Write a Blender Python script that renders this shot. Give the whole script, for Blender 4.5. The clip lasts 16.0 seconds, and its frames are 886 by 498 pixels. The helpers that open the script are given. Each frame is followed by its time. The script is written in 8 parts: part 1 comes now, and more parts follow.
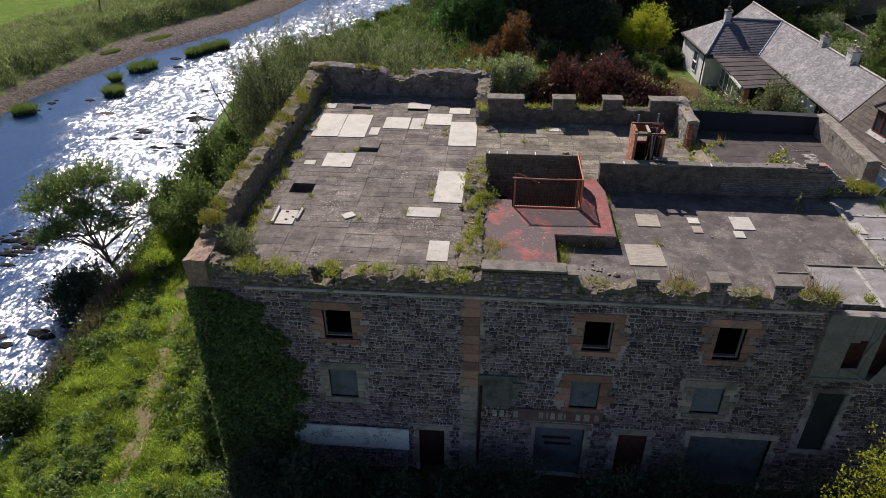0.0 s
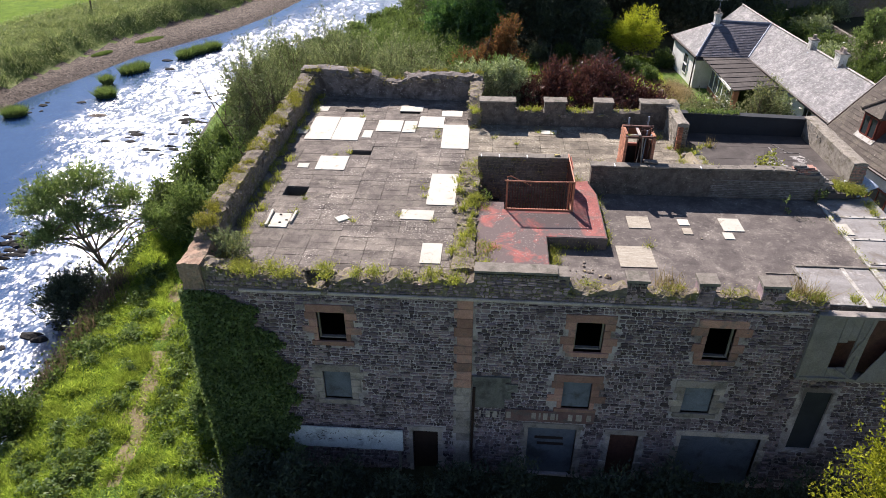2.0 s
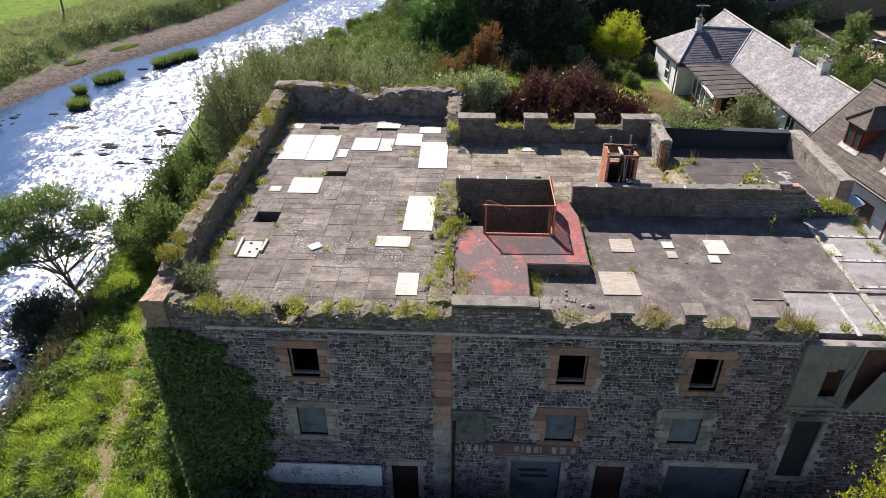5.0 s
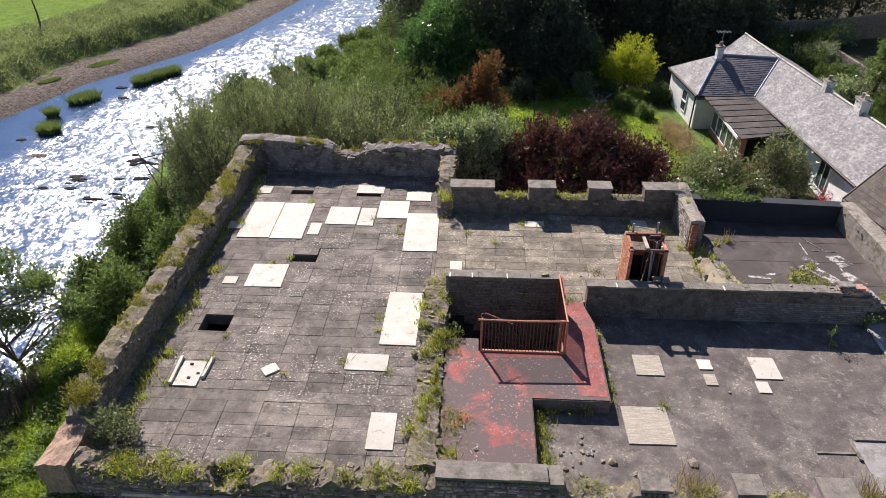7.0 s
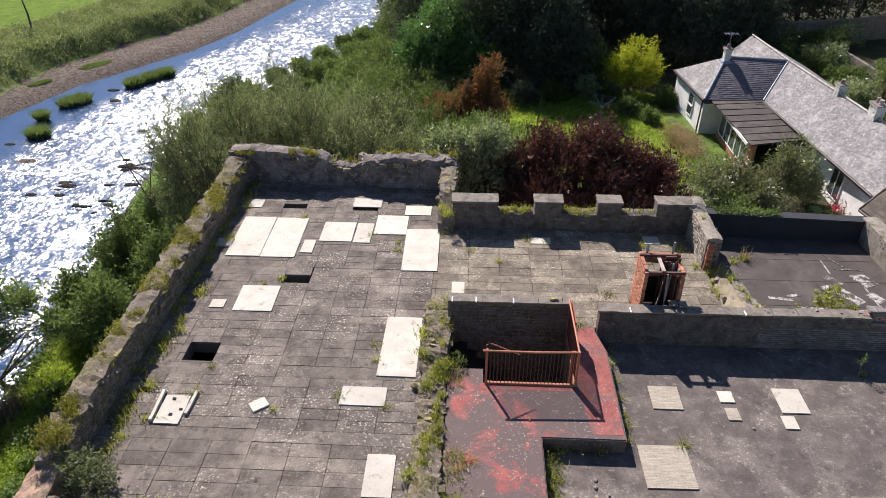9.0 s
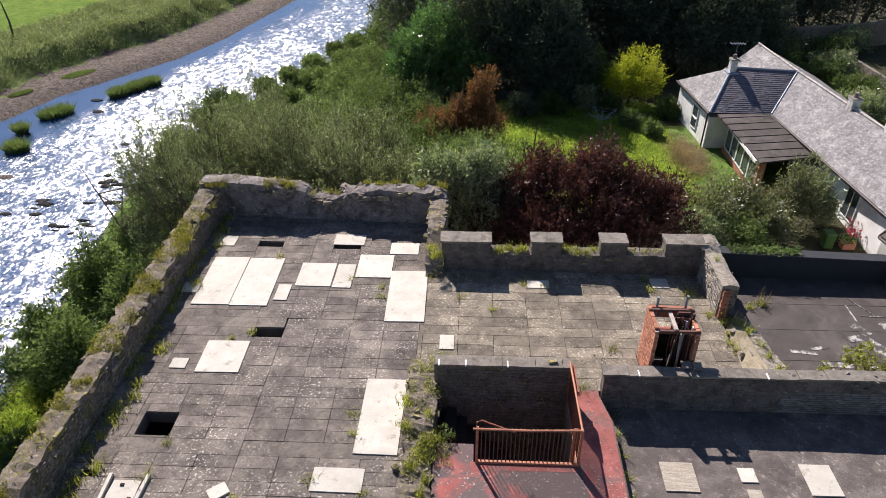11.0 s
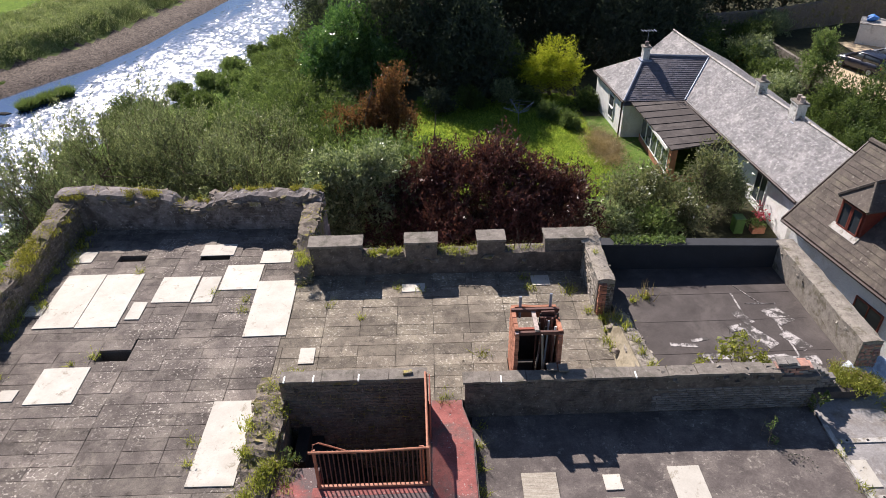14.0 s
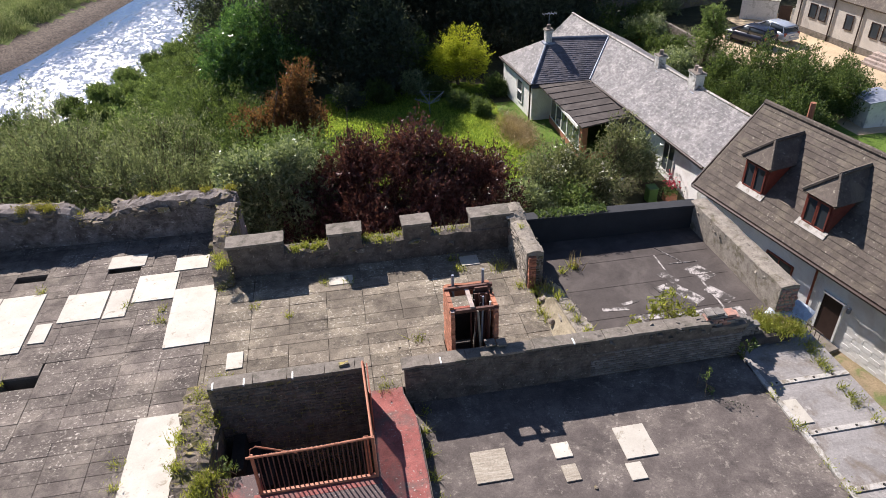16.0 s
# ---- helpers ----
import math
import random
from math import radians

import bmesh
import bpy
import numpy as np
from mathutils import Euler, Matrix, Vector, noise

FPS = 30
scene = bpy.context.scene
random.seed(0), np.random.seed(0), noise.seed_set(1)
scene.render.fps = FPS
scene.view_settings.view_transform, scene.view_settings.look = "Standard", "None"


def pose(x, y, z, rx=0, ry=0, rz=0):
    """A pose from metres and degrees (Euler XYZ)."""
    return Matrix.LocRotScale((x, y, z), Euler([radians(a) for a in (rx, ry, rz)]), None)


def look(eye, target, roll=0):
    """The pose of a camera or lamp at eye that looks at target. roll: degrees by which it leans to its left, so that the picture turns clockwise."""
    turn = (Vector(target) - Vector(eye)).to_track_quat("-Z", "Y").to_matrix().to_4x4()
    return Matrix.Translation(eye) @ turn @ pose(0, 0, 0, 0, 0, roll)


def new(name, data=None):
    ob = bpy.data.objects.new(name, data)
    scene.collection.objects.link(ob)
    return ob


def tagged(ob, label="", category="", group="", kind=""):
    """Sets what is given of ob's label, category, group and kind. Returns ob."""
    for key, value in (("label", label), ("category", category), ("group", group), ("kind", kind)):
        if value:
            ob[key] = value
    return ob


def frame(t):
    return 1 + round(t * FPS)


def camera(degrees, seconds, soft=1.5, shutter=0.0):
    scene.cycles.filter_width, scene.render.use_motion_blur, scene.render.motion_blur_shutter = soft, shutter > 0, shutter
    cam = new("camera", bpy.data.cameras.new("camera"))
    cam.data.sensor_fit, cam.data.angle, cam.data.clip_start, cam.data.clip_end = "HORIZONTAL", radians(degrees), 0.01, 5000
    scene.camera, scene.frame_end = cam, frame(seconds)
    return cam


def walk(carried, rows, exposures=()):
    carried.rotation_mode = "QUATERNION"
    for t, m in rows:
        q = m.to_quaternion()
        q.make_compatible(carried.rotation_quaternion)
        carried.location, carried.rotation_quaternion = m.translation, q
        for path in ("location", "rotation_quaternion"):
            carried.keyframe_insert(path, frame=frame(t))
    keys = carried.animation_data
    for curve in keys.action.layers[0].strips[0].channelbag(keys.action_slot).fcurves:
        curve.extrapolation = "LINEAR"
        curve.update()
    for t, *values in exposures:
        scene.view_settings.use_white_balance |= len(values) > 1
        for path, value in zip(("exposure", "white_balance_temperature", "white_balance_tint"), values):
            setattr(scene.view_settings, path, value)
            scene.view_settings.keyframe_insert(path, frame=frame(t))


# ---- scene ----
cam = camera(66.0, 16.0, soft=0.4)
PATH = [
    (0, (2.411, 0.276, 21.165), (2.265, 1.946, 20.074), -0.4),
    (0.5, (2.416, 0.199, 21.169), (2.276, 1.87, 20.079), -0.4),
    (1, (2.396, 0.154, 21.223), (2.262, 1.824, 20.131), -0.3),
    (1.5, (2.427, 0.12, 21.212), (2.298, 1.793, 20.124), -0.3),
    (2, (2.417, 0.142, 21.312), (2.292, 1.815, 20.223), -0.2),
    (2.5, (2.349, 0.089, 21.457), (2.228, 1.762, 20.368), -0.2),
    (3, (2.314, 0.01, 21.581), (2.197, 1.684, 20.493), -0.3),
    (5.5, (2.765, 2.669, 21.656), (2.684, 4.343, 20.564), -0.2),
    (6, (2.833, 4.393, 21.649), (2.754, 6.066, 20.555), -0.1),
    (6.5, (2.848, 6.063, 21.875), (2.767, 7.733, 20.778), -0.0),
    (7, (2.807, 7.085, 22.165), (2.718, 8.755, 21.068), -0.1),
    (7.5, (2.724, 7.309, 22.233), (2.631, 8.979, 21.136), -0.1),
    (8, (2.63, 7.357, 22.151), (2.536, 9.027, 21.054), -0.2),
    (8.5, (2.599, 7.704, 22.032), (2.513, 9.373, 20.934), -0.1),
    (9, (2.634, 8.607, 21.993), (2.55, 10.275, 20.892), -0.1),
    (11.5, (2.906, 11.452, 22.066), (2.825, 13.117, 20.962), -0.4),
    (12, (3.029, 11.563, 21.938), (2.938, 13.227, 20.834), -0.4),
    (12.5, (3.559, 11.727, 21.846), (3.45, 13.39, 20.74), -0.5),
    (13, (4.546, 11.942, 21.697), (4.425, 13.605, 20.592), -0.6),
    (13.5, (5.42, 12.168, 21.534), (5.357, 13.835, 20.43), -0.9),
    (14, (5.729, 12.363, 21.39), (5.753, 14.03, 20.285), -1.2),
    (14.5, (5.688, 12.535, 21.286), (5.826, 14.196, 20.181), -1.6),
    (15, (5.581, 12.642, 21.101), (5.774, 14.298, 19.996), -1.8),
    (15.5, (5.505, 12.625, 20.824), (5.734, 14.275, 19.718), -2.0),
    (16, (5.586, 12.491, 20.757), (5.838, 14.137, 19.649), -2.1),
]
walk(cam, [(t, look(eye, target, roll)) for t, eye, target, roll in PATH],
     exposures=[(0, 0.24, 6420, 17), (1.0, 0.75, 6420, 17), (1.5, 0.92, 6420, 17), (3, 1.0, 6420, 17), (5.5, 0.98, 6420, 17), (7, 0.82, 6420, 17), (9, 0.76, 6420, 17), (12.5, 0.76, 6420, 17), (16, 0.82, 6420, 17)])

# ---- light ----
SUN_TO = Vector((-0.326, 0.672, 0.665))
world = bpy.data.worlds.new("world")
scene.world = world
world.use_nodes = True
sky = world.node_tree.nodes.new("ShaderNodeTexSky")
sky.sky_type, sky.sun_disc = "NISHITA", False
sky.dust_density, sky.ozone_density = 0.3, 2.5
sky.sun_elevation, sky.sun_rotation = radians(41.7), math.atan2(-0.437, 0.9)
world.node_tree.links.new(sky.outputs[0], world.node_tree.nodes["Background"].inputs[0])
world.node_tree.nodes["Background"].inputs[1].default_value = 0.06
sun = new("sun", bpy.data.lights.new("sun", "SUN"))
sun.data.energy, sun.data.angle, sun.data.color = 5.0, radians(0.5), (1.0, 0.935, 0.835)
sun.matrix_world = look(SUN_TO * 100, (0, 0, 0))


# ---- materials ----
def nodes_of(name):
    m = bpy.data.materials.new(name)
    m.use_nodes = True
    return m, m.node_tree, m.node_tree.nodes["Principled BSDF"]


def noise_node(nt, scale, detail=5, rough=0.6, dist=0.0, stretch=None):
    geo = nt.nodes.new("ShaderNodeNewGeometry")
    tex = nt.nodes.new("ShaderNodeTexNoise")
    tex.inputs["Scale"].default_value, tex.inputs["Detail"].default_value = scale, detail
    tex.inputs["Roughness"].default_value, tex.inputs["Distortion"].default_value = rough, dist
    if stretch:
        mp = nt.nodes.new("ShaderNodeMapping")
        mp.inputs["Scale"].default_value = stretch
        nt.links.new(geo.outputs["Position"], mp.inputs[0])
        nt.links.new(mp.outputs[0], tex.inputs["Vector"])
    else:
        nt.links.new(geo.outputs["Position"], tex.inputs["Vector"])
    return tex.outputs["Fac"]


def ramp(nt, fac, stops):
    r = nt.nodes.new("ShaderNodeValToRGB")
    el = r.color_ramp.elements
    while len(el) < len(stops):
        el.new(0.5)
    for e, (p, c) in zip(el, stops):
        e.position, e.color = p, (*c, 1)
    nt.links.new(fac, r.inputs[0])
    return r.outputs[0]


def mix(nt, fac, a, b, mode="MIX"):
    n = nt.nodes.new("ShaderNodeMix")
    n.data_type, n.blend_type = "RGBA", mode
    for sock, v in ((n.inputs[0], fac), (n.inputs[6], a), (n.inputs[7], b)):
        if isinstance(v, (int, float)):
            sock.default_value = v
        elif isinstance(v, tuple):
            sock.default_value = (*v, 1)
        else:
            nt.links.new(v, sock)
    return n.outputs[2]


def surface(name, stops, scale=3.0, rough=0.85, bump=0.3, grain=30.0, stains=None, stain_scale=0.5, stain_at=(0.5, 0.65),
            rand=0.0, island=0.0, metal=0.0, spec=0.3, stretch=None, bump_dist=0.02, second=None, specks=None, fine=0.2):
    """A mottled surface: colours by noise at one scale, stains at another, fine grain in the relief."""
    m, nt, bsdf = nodes_of(name)
    col = ramp(nt, noise_node(nt, scale, 6, 0.65, 0.3, stretch), stops)
    if stains:
        mask = ramp(nt, noise_node(nt, stain_scale, 6, 0.7, 0.5), [(stain_at[0], (0, 0, 0)), (stain_at[1], (1, 1, 1))])
        col = mix(nt, mask, col, stains)
    if second:
        c2, s2, at2 = second
        mask = ramp(nt, noise_node(nt, s2, 4, 0.75), [(at2[0], (0, 0, 0)), (at2[1], (1, 1, 1))])
        col = mix(nt, mask, col, c2)
    if specks:
        tint, s3, at3, s4, at4 = specks
        spots = ramp(nt, noise_node(nt, s3, 2, 0.5), [(at3[0], (0, 0, 0)), (at3[1], (1, 1, 1))])
        area = ramp(nt, noise_node(nt, s4, 4, 0.7, 0.4), [(at4[0], (0, 0, 0)), (at4[1], (1, 1, 1))])
        col = mix(nt, mix(nt, 1.0, spots, area, "MULTIPLY"), col, tint)
    if fine:
        col = mix(nt, 1.0, col, ramp(nt, noise_node(nt, grain, 3, 0.75), [(0.3, (1 - fine,) * 3), (0.7, (1 + fine,) * 3)]), "MULTIPLY")
    for amount, kind in ((rand, "ob"), (island, "is")):
        if amount:
            if kind == "ob":
                src = nt.nodes.new("ShaderNodeObjectInfo").outputs["Random"]
            else:
                src = nt.nodes.new("ShaderNodeNewGeometry").outputs["Random Per Island"]
            lo, hi = 1 - amount, 1 + amount
            col = mix(nt, 1.0, col, ramp(nt, src, [(0, (lo, lo, lo)), (1, (min(hi, 1.6), min(hi, 1.6), min(hi, 1.6)))]), "MULTIPLY")
    nt.links.new(col, bsdf.inputs["Base Color"])
    bsdf.inputs["Roughness"].default_value, bsdf.inputs["Metallic"].default_value = rough, metal
    bsdf.inputs["Specular IOR Level"].default_value = spec
    if bump:
        b = nt.nodes.new("ShaderNodeBump")
        b.inputs["Strength"].default_value, b.inputs["Distance"].default_value = bump, bump_dist
        nt.links.new(noise_node(nt, grain, 6, 0.7, 0, stretch), b.inputs["Height"])
        nt.links.new(b.outputs[0], bsdf.inputs["Normal"])
    return m


def leafy(name, dark, light, trans=0.35, rough=0.5, spec=0.2, patch=(0.7, 1.2)):
    """Leaves: colour varies from leaf to leaf, light passes through."""
    m, nt, bsdf = nodes_of(name)
    isl = nt.nodes.new("ShaderNodeNewGeometry").outputs["Random Per Island"]
    mid = tuple((a + b) / 2 for a, b in zip(dark, light))
    col = ramp(nt, isl, [(0, dark), (0.6, mid), (1, light)])
    low, high = patch
    tone = ramp(nt, noise_node(nt, 0.9, 3), [(0.3, (low, low, low)), (0.7, (high, high, high * 0.95))])
    col = mix(nt, 1.0, col, tone, "MULTIPLY")
    nt.links.new(col, bsdf.inputs["Base Color"])
    bsdf.inputs["Roughness"].default_value = rough
    bsdf.inputs["Specular IOR Level"].default_value = spec
    tr = nt.nodes.new("ShaderNodeBsdfTranslucent")
    nt.links.new(mix(nt, 1.0, col, (1.2, 1.18, 0.75), "MULTIPLY"), tr.inputs[0])
    ms = nt.nodes.new("ShaderNodeMixShader")
    ms.inputs[0].default_value = trans
    out = nt.nodes["Material Output"]
    nt.links.new(bsdf.outputs[0], ms.inputs[1])
    nt.links.new(tr.outputs[0], ms.inputs[2])
    nt.links.new(ms.outputs[0], out.inputs[0])
    return m


M = {}
M["slab"] = surface("slab", [(0.3, (0.086, 0.072, 0.066)), (0.5, (0.135, 0.115, 0.103)), (0.7, (0.2, 0.173, 0.153))], 2.2, 0.92, 0.8, 34, rand=0.22, stains=(0.25, 0.217, 0.184), stain_scale=0.75, stain_at=(0.5, 0.7), second=((0.068, 0.057, 0.051), 3.6, (0.54, 0.72)), specks=((0.46, 0.42, 0.37), 14, (0.57, 0.66), 0.7, (0.44, 0.64)), fine=0.28)
M["slab_pale"] = surface("slab_pale", [(0.3, (0.11, 0.093, 0.076)), (0.5, (0.17, 0.145, 0.116)), (0.7, (0.25, 0.215, 0.17))], 2.0, 0.92, 0.8, 34, rand=0.22, stains=(0.3, 0.262, 0.2), stain_scale=0.8, stain_at=(0.49, 0.68), second=((0.08, 0.068, 0.055), 3.6, (0.55, 0.72)), specks=((0.48, 0.44, 0.38), 13, (0.57, 0.66), 0.8, (0.42, 0.62)), fine=0.28)
M["deck"] = surface("deck", [(0.3, (0.07, 0.065, 0.06)), (0.7, (0.12, 0.11, 0.1))], 2, 0.95, 0.4, 30)
M["annex"] = surface("annex_roof", [(0.3, (0.074, 0.063, 0.061)), (0.5, (0.108, 0.092, 0.087)), (0.7, (0.165, 0.142, 0.132))], 1.7, 0.92, 0.7, 26, stains=(0.215, 0.188, 0.168), stain_scale=0.9, stain_at=(0.48, 0.7), second=((0.29, 0.258, 0.23), 5.0, (0.58, 0.76)), specks=((0.36, 0.325, 0.29), 14, (0.59, 0.67), 0.9, (0.47, 0.66)))
M["felt"] = surface("felt", [(0.3, (0.05, 0.042, 0.04)), (0.7, (0.088, 0.075, 0.072))], 1.6, 0.8, 0.4, 40, stains=(0.12, 0.104, 0.097), stain_scale=0.7, stain_at=(0.5, 0.7))
M["patch"] = surface("patched_felt", [(0.3, (0.05, 0.045, 0.043)), (0.7, (0.1, 0.09, 0.086))], 2.2, 0.85, 0.4, 40, stains=(0.46, 0.43, 0.42), stain_scale=3.2, stain_at=(0.45, 0.56), second=((0.07, 0.062, 0.06), 9, (0.5, 0.62)))
M["felt_upstand"] = surface("felt_upstand", [(0.3, (0.026, 0.028, 0.033)), (0.7, (0.04, 0.042, 0.048))], 1.5, 0.78, 0.2, 30)
M["ply"] = surface("ply", [(0.3, (0.43, 0.4, 0.35)), (0.7, (0.57, 0.54, 0.485))], 1.6, 0.8, 0.3, 25, rand=0.12, stains=(0.3, 0.265, 0.21), stain_scale=3.4, stain_at=(0.58, 0.68), second=((0.2, 0.17, 0.135), 17, (0.655, 0.7)), fine=0.06)
M["ply_grey"] = surface("ply_grey", [(0.3, (0.26, 0.225, 0.18)), (0.5, (0.36, 0.32, 0.265)), (0.7, (0.46, 0.42, 0.36))], 3, 0.85, 0.5, 22, stretch=(1.0, 9, 1), second=((0.17, 0.145, 0.12), 10, (0.62, 0.72)))
M["rubble"] = surface("rubble", [(0.25, (0.115, 0.083, 0.094)), (0.5, (0.205, 0.152, 0.162)), (0.7, (0.3, 0.206, 0.196)), (0.85, (0.4, 0.245, 0.198))], 1.3, 0.92, 0.7, 22, island=0.6, rand=0.5, second=((0.5, 0.45, 0.45), 9, (0.66, 0.74)))
M["mortar"] = surface("mortar", [(0.3, (0.3, 0.25, 0.25)), (0.7, (0.55, 0.475, 0.475))], 2.2, 0.95, 0.7, 22, stains=(0.16, 0.13, 0.128), stain_scale=0.7)
M["core"] = surface("lime_core", [(0.25, (0.2, 0.172, 0.145)), (0.5, (0.31, 0.275, 0.235)), (0.8, (0.43, 0.39, 0.335))], 5, 0.95, 1.0, 26, stains=(0.16, 0.14, 0.1), stain_scale=2.4, stain_at=(0.52, 0.64), second=((0.12, 0.1, 0.085), 9, (0.58, 0.68)), bump_dist=0.03, island=0.22)
M["ruin"] = surface("ruin_stone", [(0.25, (0.11, 0.09, 0.076)), (0.5, (0.2, 0.166, 0.137)), (0.8, (0.33, 0.275, 0.22))], 7, 0.95, 1.0, 30, stains=(0.15, 0.14, 0.05), stain_scale=2.2, stain_at=(0.52, 0.63), second=((0.42, 0.385, 0.33), 11, (0.6, 0.67)), bump_dist=0.03, island=0.3, specks=((0.36, 0.3, 0.1), 9, (0.56, 0.63), 1.3, (0.5, 0.6)))
M["cream_render"] = surface("cream_render", [(0.3, (0.25, 0.212, 0.15)), (0.7, (0.37, 0.322, 0.235))], 3, 0.92, 0.6, 18, stains=(0.19, 0.16, 0.11), stain_scale=2.0, stretch=(1, 0.5, 3))
M["grey_render"] = surface("lilac_grey_render", [(0.3, (0.15, 0.13, 0.126)), (0.7, (0.29, 0.258, 0.25))], 2.4, 0.92, 0.8, 16, stains=(0.1, 0.085, 0.078), stain_scale=1.4, stain_at=(0.46, 0.6), second=((0.4, 0.37, 0.36), 5, (0.58, 0.68)))
M["render_wall"] = surface("cement_render", [(0.3, (0.105, 0.088, 0.077)), (0.7, (0.2, 0.172, 0.15))], 3.4, 0.92, 0.8, 18, stains=(0.05, 0.043, 0.038), stain_scale=2.2, stain_at=(0.42, 0.72), second=((0.3, 0.27, 0.235), 9, (0.62, 0.7)))
M["coping"] = surface("coping_concrete", [(0.3, (0.14, 0.123, 0.108)), (0.7, (0.245, 0.218, 0.19))], 4, 0.92, 0.7, 25, stains=(0.1, 0.093, 0.075), stain_scale=1.8, second=((0.34, 0.32, 0.28), 10, (0.64, 0.72)))
M["sandstone"] = surface("sandstone", [(0.3, (0.33, 0.17, 0.135)), (0.7, (0.46, 0.255, 0.2))], 3, 0.9, 0.6, 24, rand=0.3, stains=(0.2, 0.15, 0.135), stain_scale=1.5)
M["corner"] = surface("tan_sandstone", [(0.3, (0.26, 0.17, 0.125)), (0.7, (0.4, 0.27, 0.195))], 5, 0.92, 0.9, 20, stains=(0.14, 0.12, 0.09), stain_scale=2.5, second=((0.42, 0.36, 0.3), 12, (0.6, 0.68)))
M["palestone"] = surface("pale_sandstone", [(0.3, (0.33, 0.265, 0.24)), (0.7, (0.46, 0.385, 0.345))], 3, 0.9, 0.6, 24, rand=0.3, stains=(0.2, 0.17, 0.155), stain_scale=1.5)
M["brick"] = surface("brick", [(0.3, (0.27, 0.11, 0.068)), (0.7, (0.42, 0.19, 0.12))], 5, 0.88, 0.4, 40, rand=0.3, island=0.3)
M["whitebrick"] = surface("limewashed_brick", [(0.3, (0.13, 0.12, 0.112)), (0.7, (0.23, 0.213, 0.198))], 3, 0.88, 0.5, 26, rand=0.2, island=0.25, stains=(0.085, 0.077, 0.07), stain_scale=1.3)
M["red"] = surface("red_floor_paint", [(0.3, (0.25, 0.068, 0.062)), (0.7, (0.38, 0.12, 0.105))], 1.8, 0.8, 0.5, 35, stains=(0.118, 0.086, 0.085), stain_scale=0.75, stain_at=(0.38, 0.48), second=((0.23, 0.185, 0.175), 8, (0.6, 0.7)), specks=((0.4, 0.36, 0.34), 14, (0.62, 0.67), 0.9, (0.42, 0.6)))
M["redwall"] = surface("red_wall_paint", [(0.3, (0.25, 0.07, 0.05)), (0.7, (0.36, 0.11, 0.08))], 1.8, 0.8, 0.3, 25)
M["rust"] = surface("rusty_red_metal", [(0.3, (0.33, 0.12, 0.07)), (0.7, (0.46, 0.2, 0.12))], 7, 0.6, 0.3, 60, spec=0.4)
M["rustdark"] = surface("dark_rust_metal", [(0.3, (0.07, 0.03, 0.025)), (0.7, (0.14, 0.06, 0.045))], 7, 0.65, 0.3, 60, spec=0.4)
# near black: shade of rooms and pits put into the colour; also tyres and bolts
M["dark"] = surface("black_and_interior_shade", [(0.3, (0.02, 0.018, 0.017)), (0.7, (0.04, 0.036, 0.033))], 2, 0.95, 0.2, 20)
M["wood_old"] = surface("weathered_timber", [(0.3, (0.2, 0.17, 0.14)), (0.7, (0.36, 0.32, 0.27))], 4, 0.88, 0.4, 30, stretch=(1, 1, 0.2))
M["board_grey"] = surface("grey_window_board", [(0.3, (0.13, 0.145, 0.18)), (0.7, (0.19, 0.205, 0.25))], 2, 0.7, 0.1, 30, rand=0.2, stains=(0.1, 0.1, 0.11), stain_scale=1.5)
M["redfaded"] = surface("faded_red_paint", [(0.3, (0.15, 0.08, 0.075)), (0.7, (0.24, 0.14, 0.13))], 3, 0.9, 0.5, 25, stains=(0.13, 0.11, 0.11), stain_scale=2)
M["bay"] = surface("pale_bay_render", [(0.3, (0.2, 0.178, 0.168)), (0.7, (0.3, 0.272, 0.256))], 2.5, 0.9, 0.5, 25, stains=(0.25, 0.22, 0.2), stain_scale=1.4)
M["white_board"] = surface("white_painted_board", [(0.3, (0.6, 0.6, 0.6)), (0.7, (0.75, 0.75, 0.74))], 2, 0.7, 0.1, 30, stains=(0.4, 0.4, 0.4), stain_scale=2)
M["leanto"] = surface("worn_sheet_roof", [(0.3, (0.19, 0.178, 0.175)), (0.7, (0.31, 0.295, 0.29))], 0.8, 0.7, 0.25, 20, stains=(0.17, 0.145, 0.125), stain_scale=1.2, stretch=(0.4, 3, 1), second=((0.4, 0.38, 0.365), 3, (0.58, 0.72)))
M["flash"] = surface("pale_flashing", [(0.3, (0.36, 0.34, 0.32)), (0.7, (0.5, 0.48, 0.45))], 3, 0.65, 0.3, 30, stains=(0.2, 0.175, 0.14), stain_scale=3.5, stain_at=(0.48, 0.62))
M["lightslate"] = surface("silver_slate", [(0.3, (0.14, 0.135, 0.142)), (0.7, (0.235, 0.228, 0.236))], 4, 0.72, 0.5, 30, island=0.22, stains=(0.31, 0.296, 0.298), stain_scale=0.9, spec=0.3, second=((0.4, 0.384, 0.38), 6, (0.54, 0.68)))
M["darkslate"] = surface("blue_slate", [(0.3, (0.09, 0.085, 0.1)), (0.7, (0.15, 0.14, 0.16))], 2, 0.55, 0.3, 40, island=0.25, spec=0.5)
M["browntile"] = surface("brown_roof_tile", [(0.3, (0.075, 0.062, 0.054)), (0.7, (0.125, 0.104, 0.09))], 5, 0.88, 0.5, 30, island=0.14, rand=0.1, stains=(0.155, 0.132, 0.105), stain_scale=1.1, second=((0.17, 0.148, 0.12), 9, (0.6, 0.72)), specks=((0.3, 0.275, 0.23), 9, (0.65, 0.7), 0.8, (0.4, 0.6)))
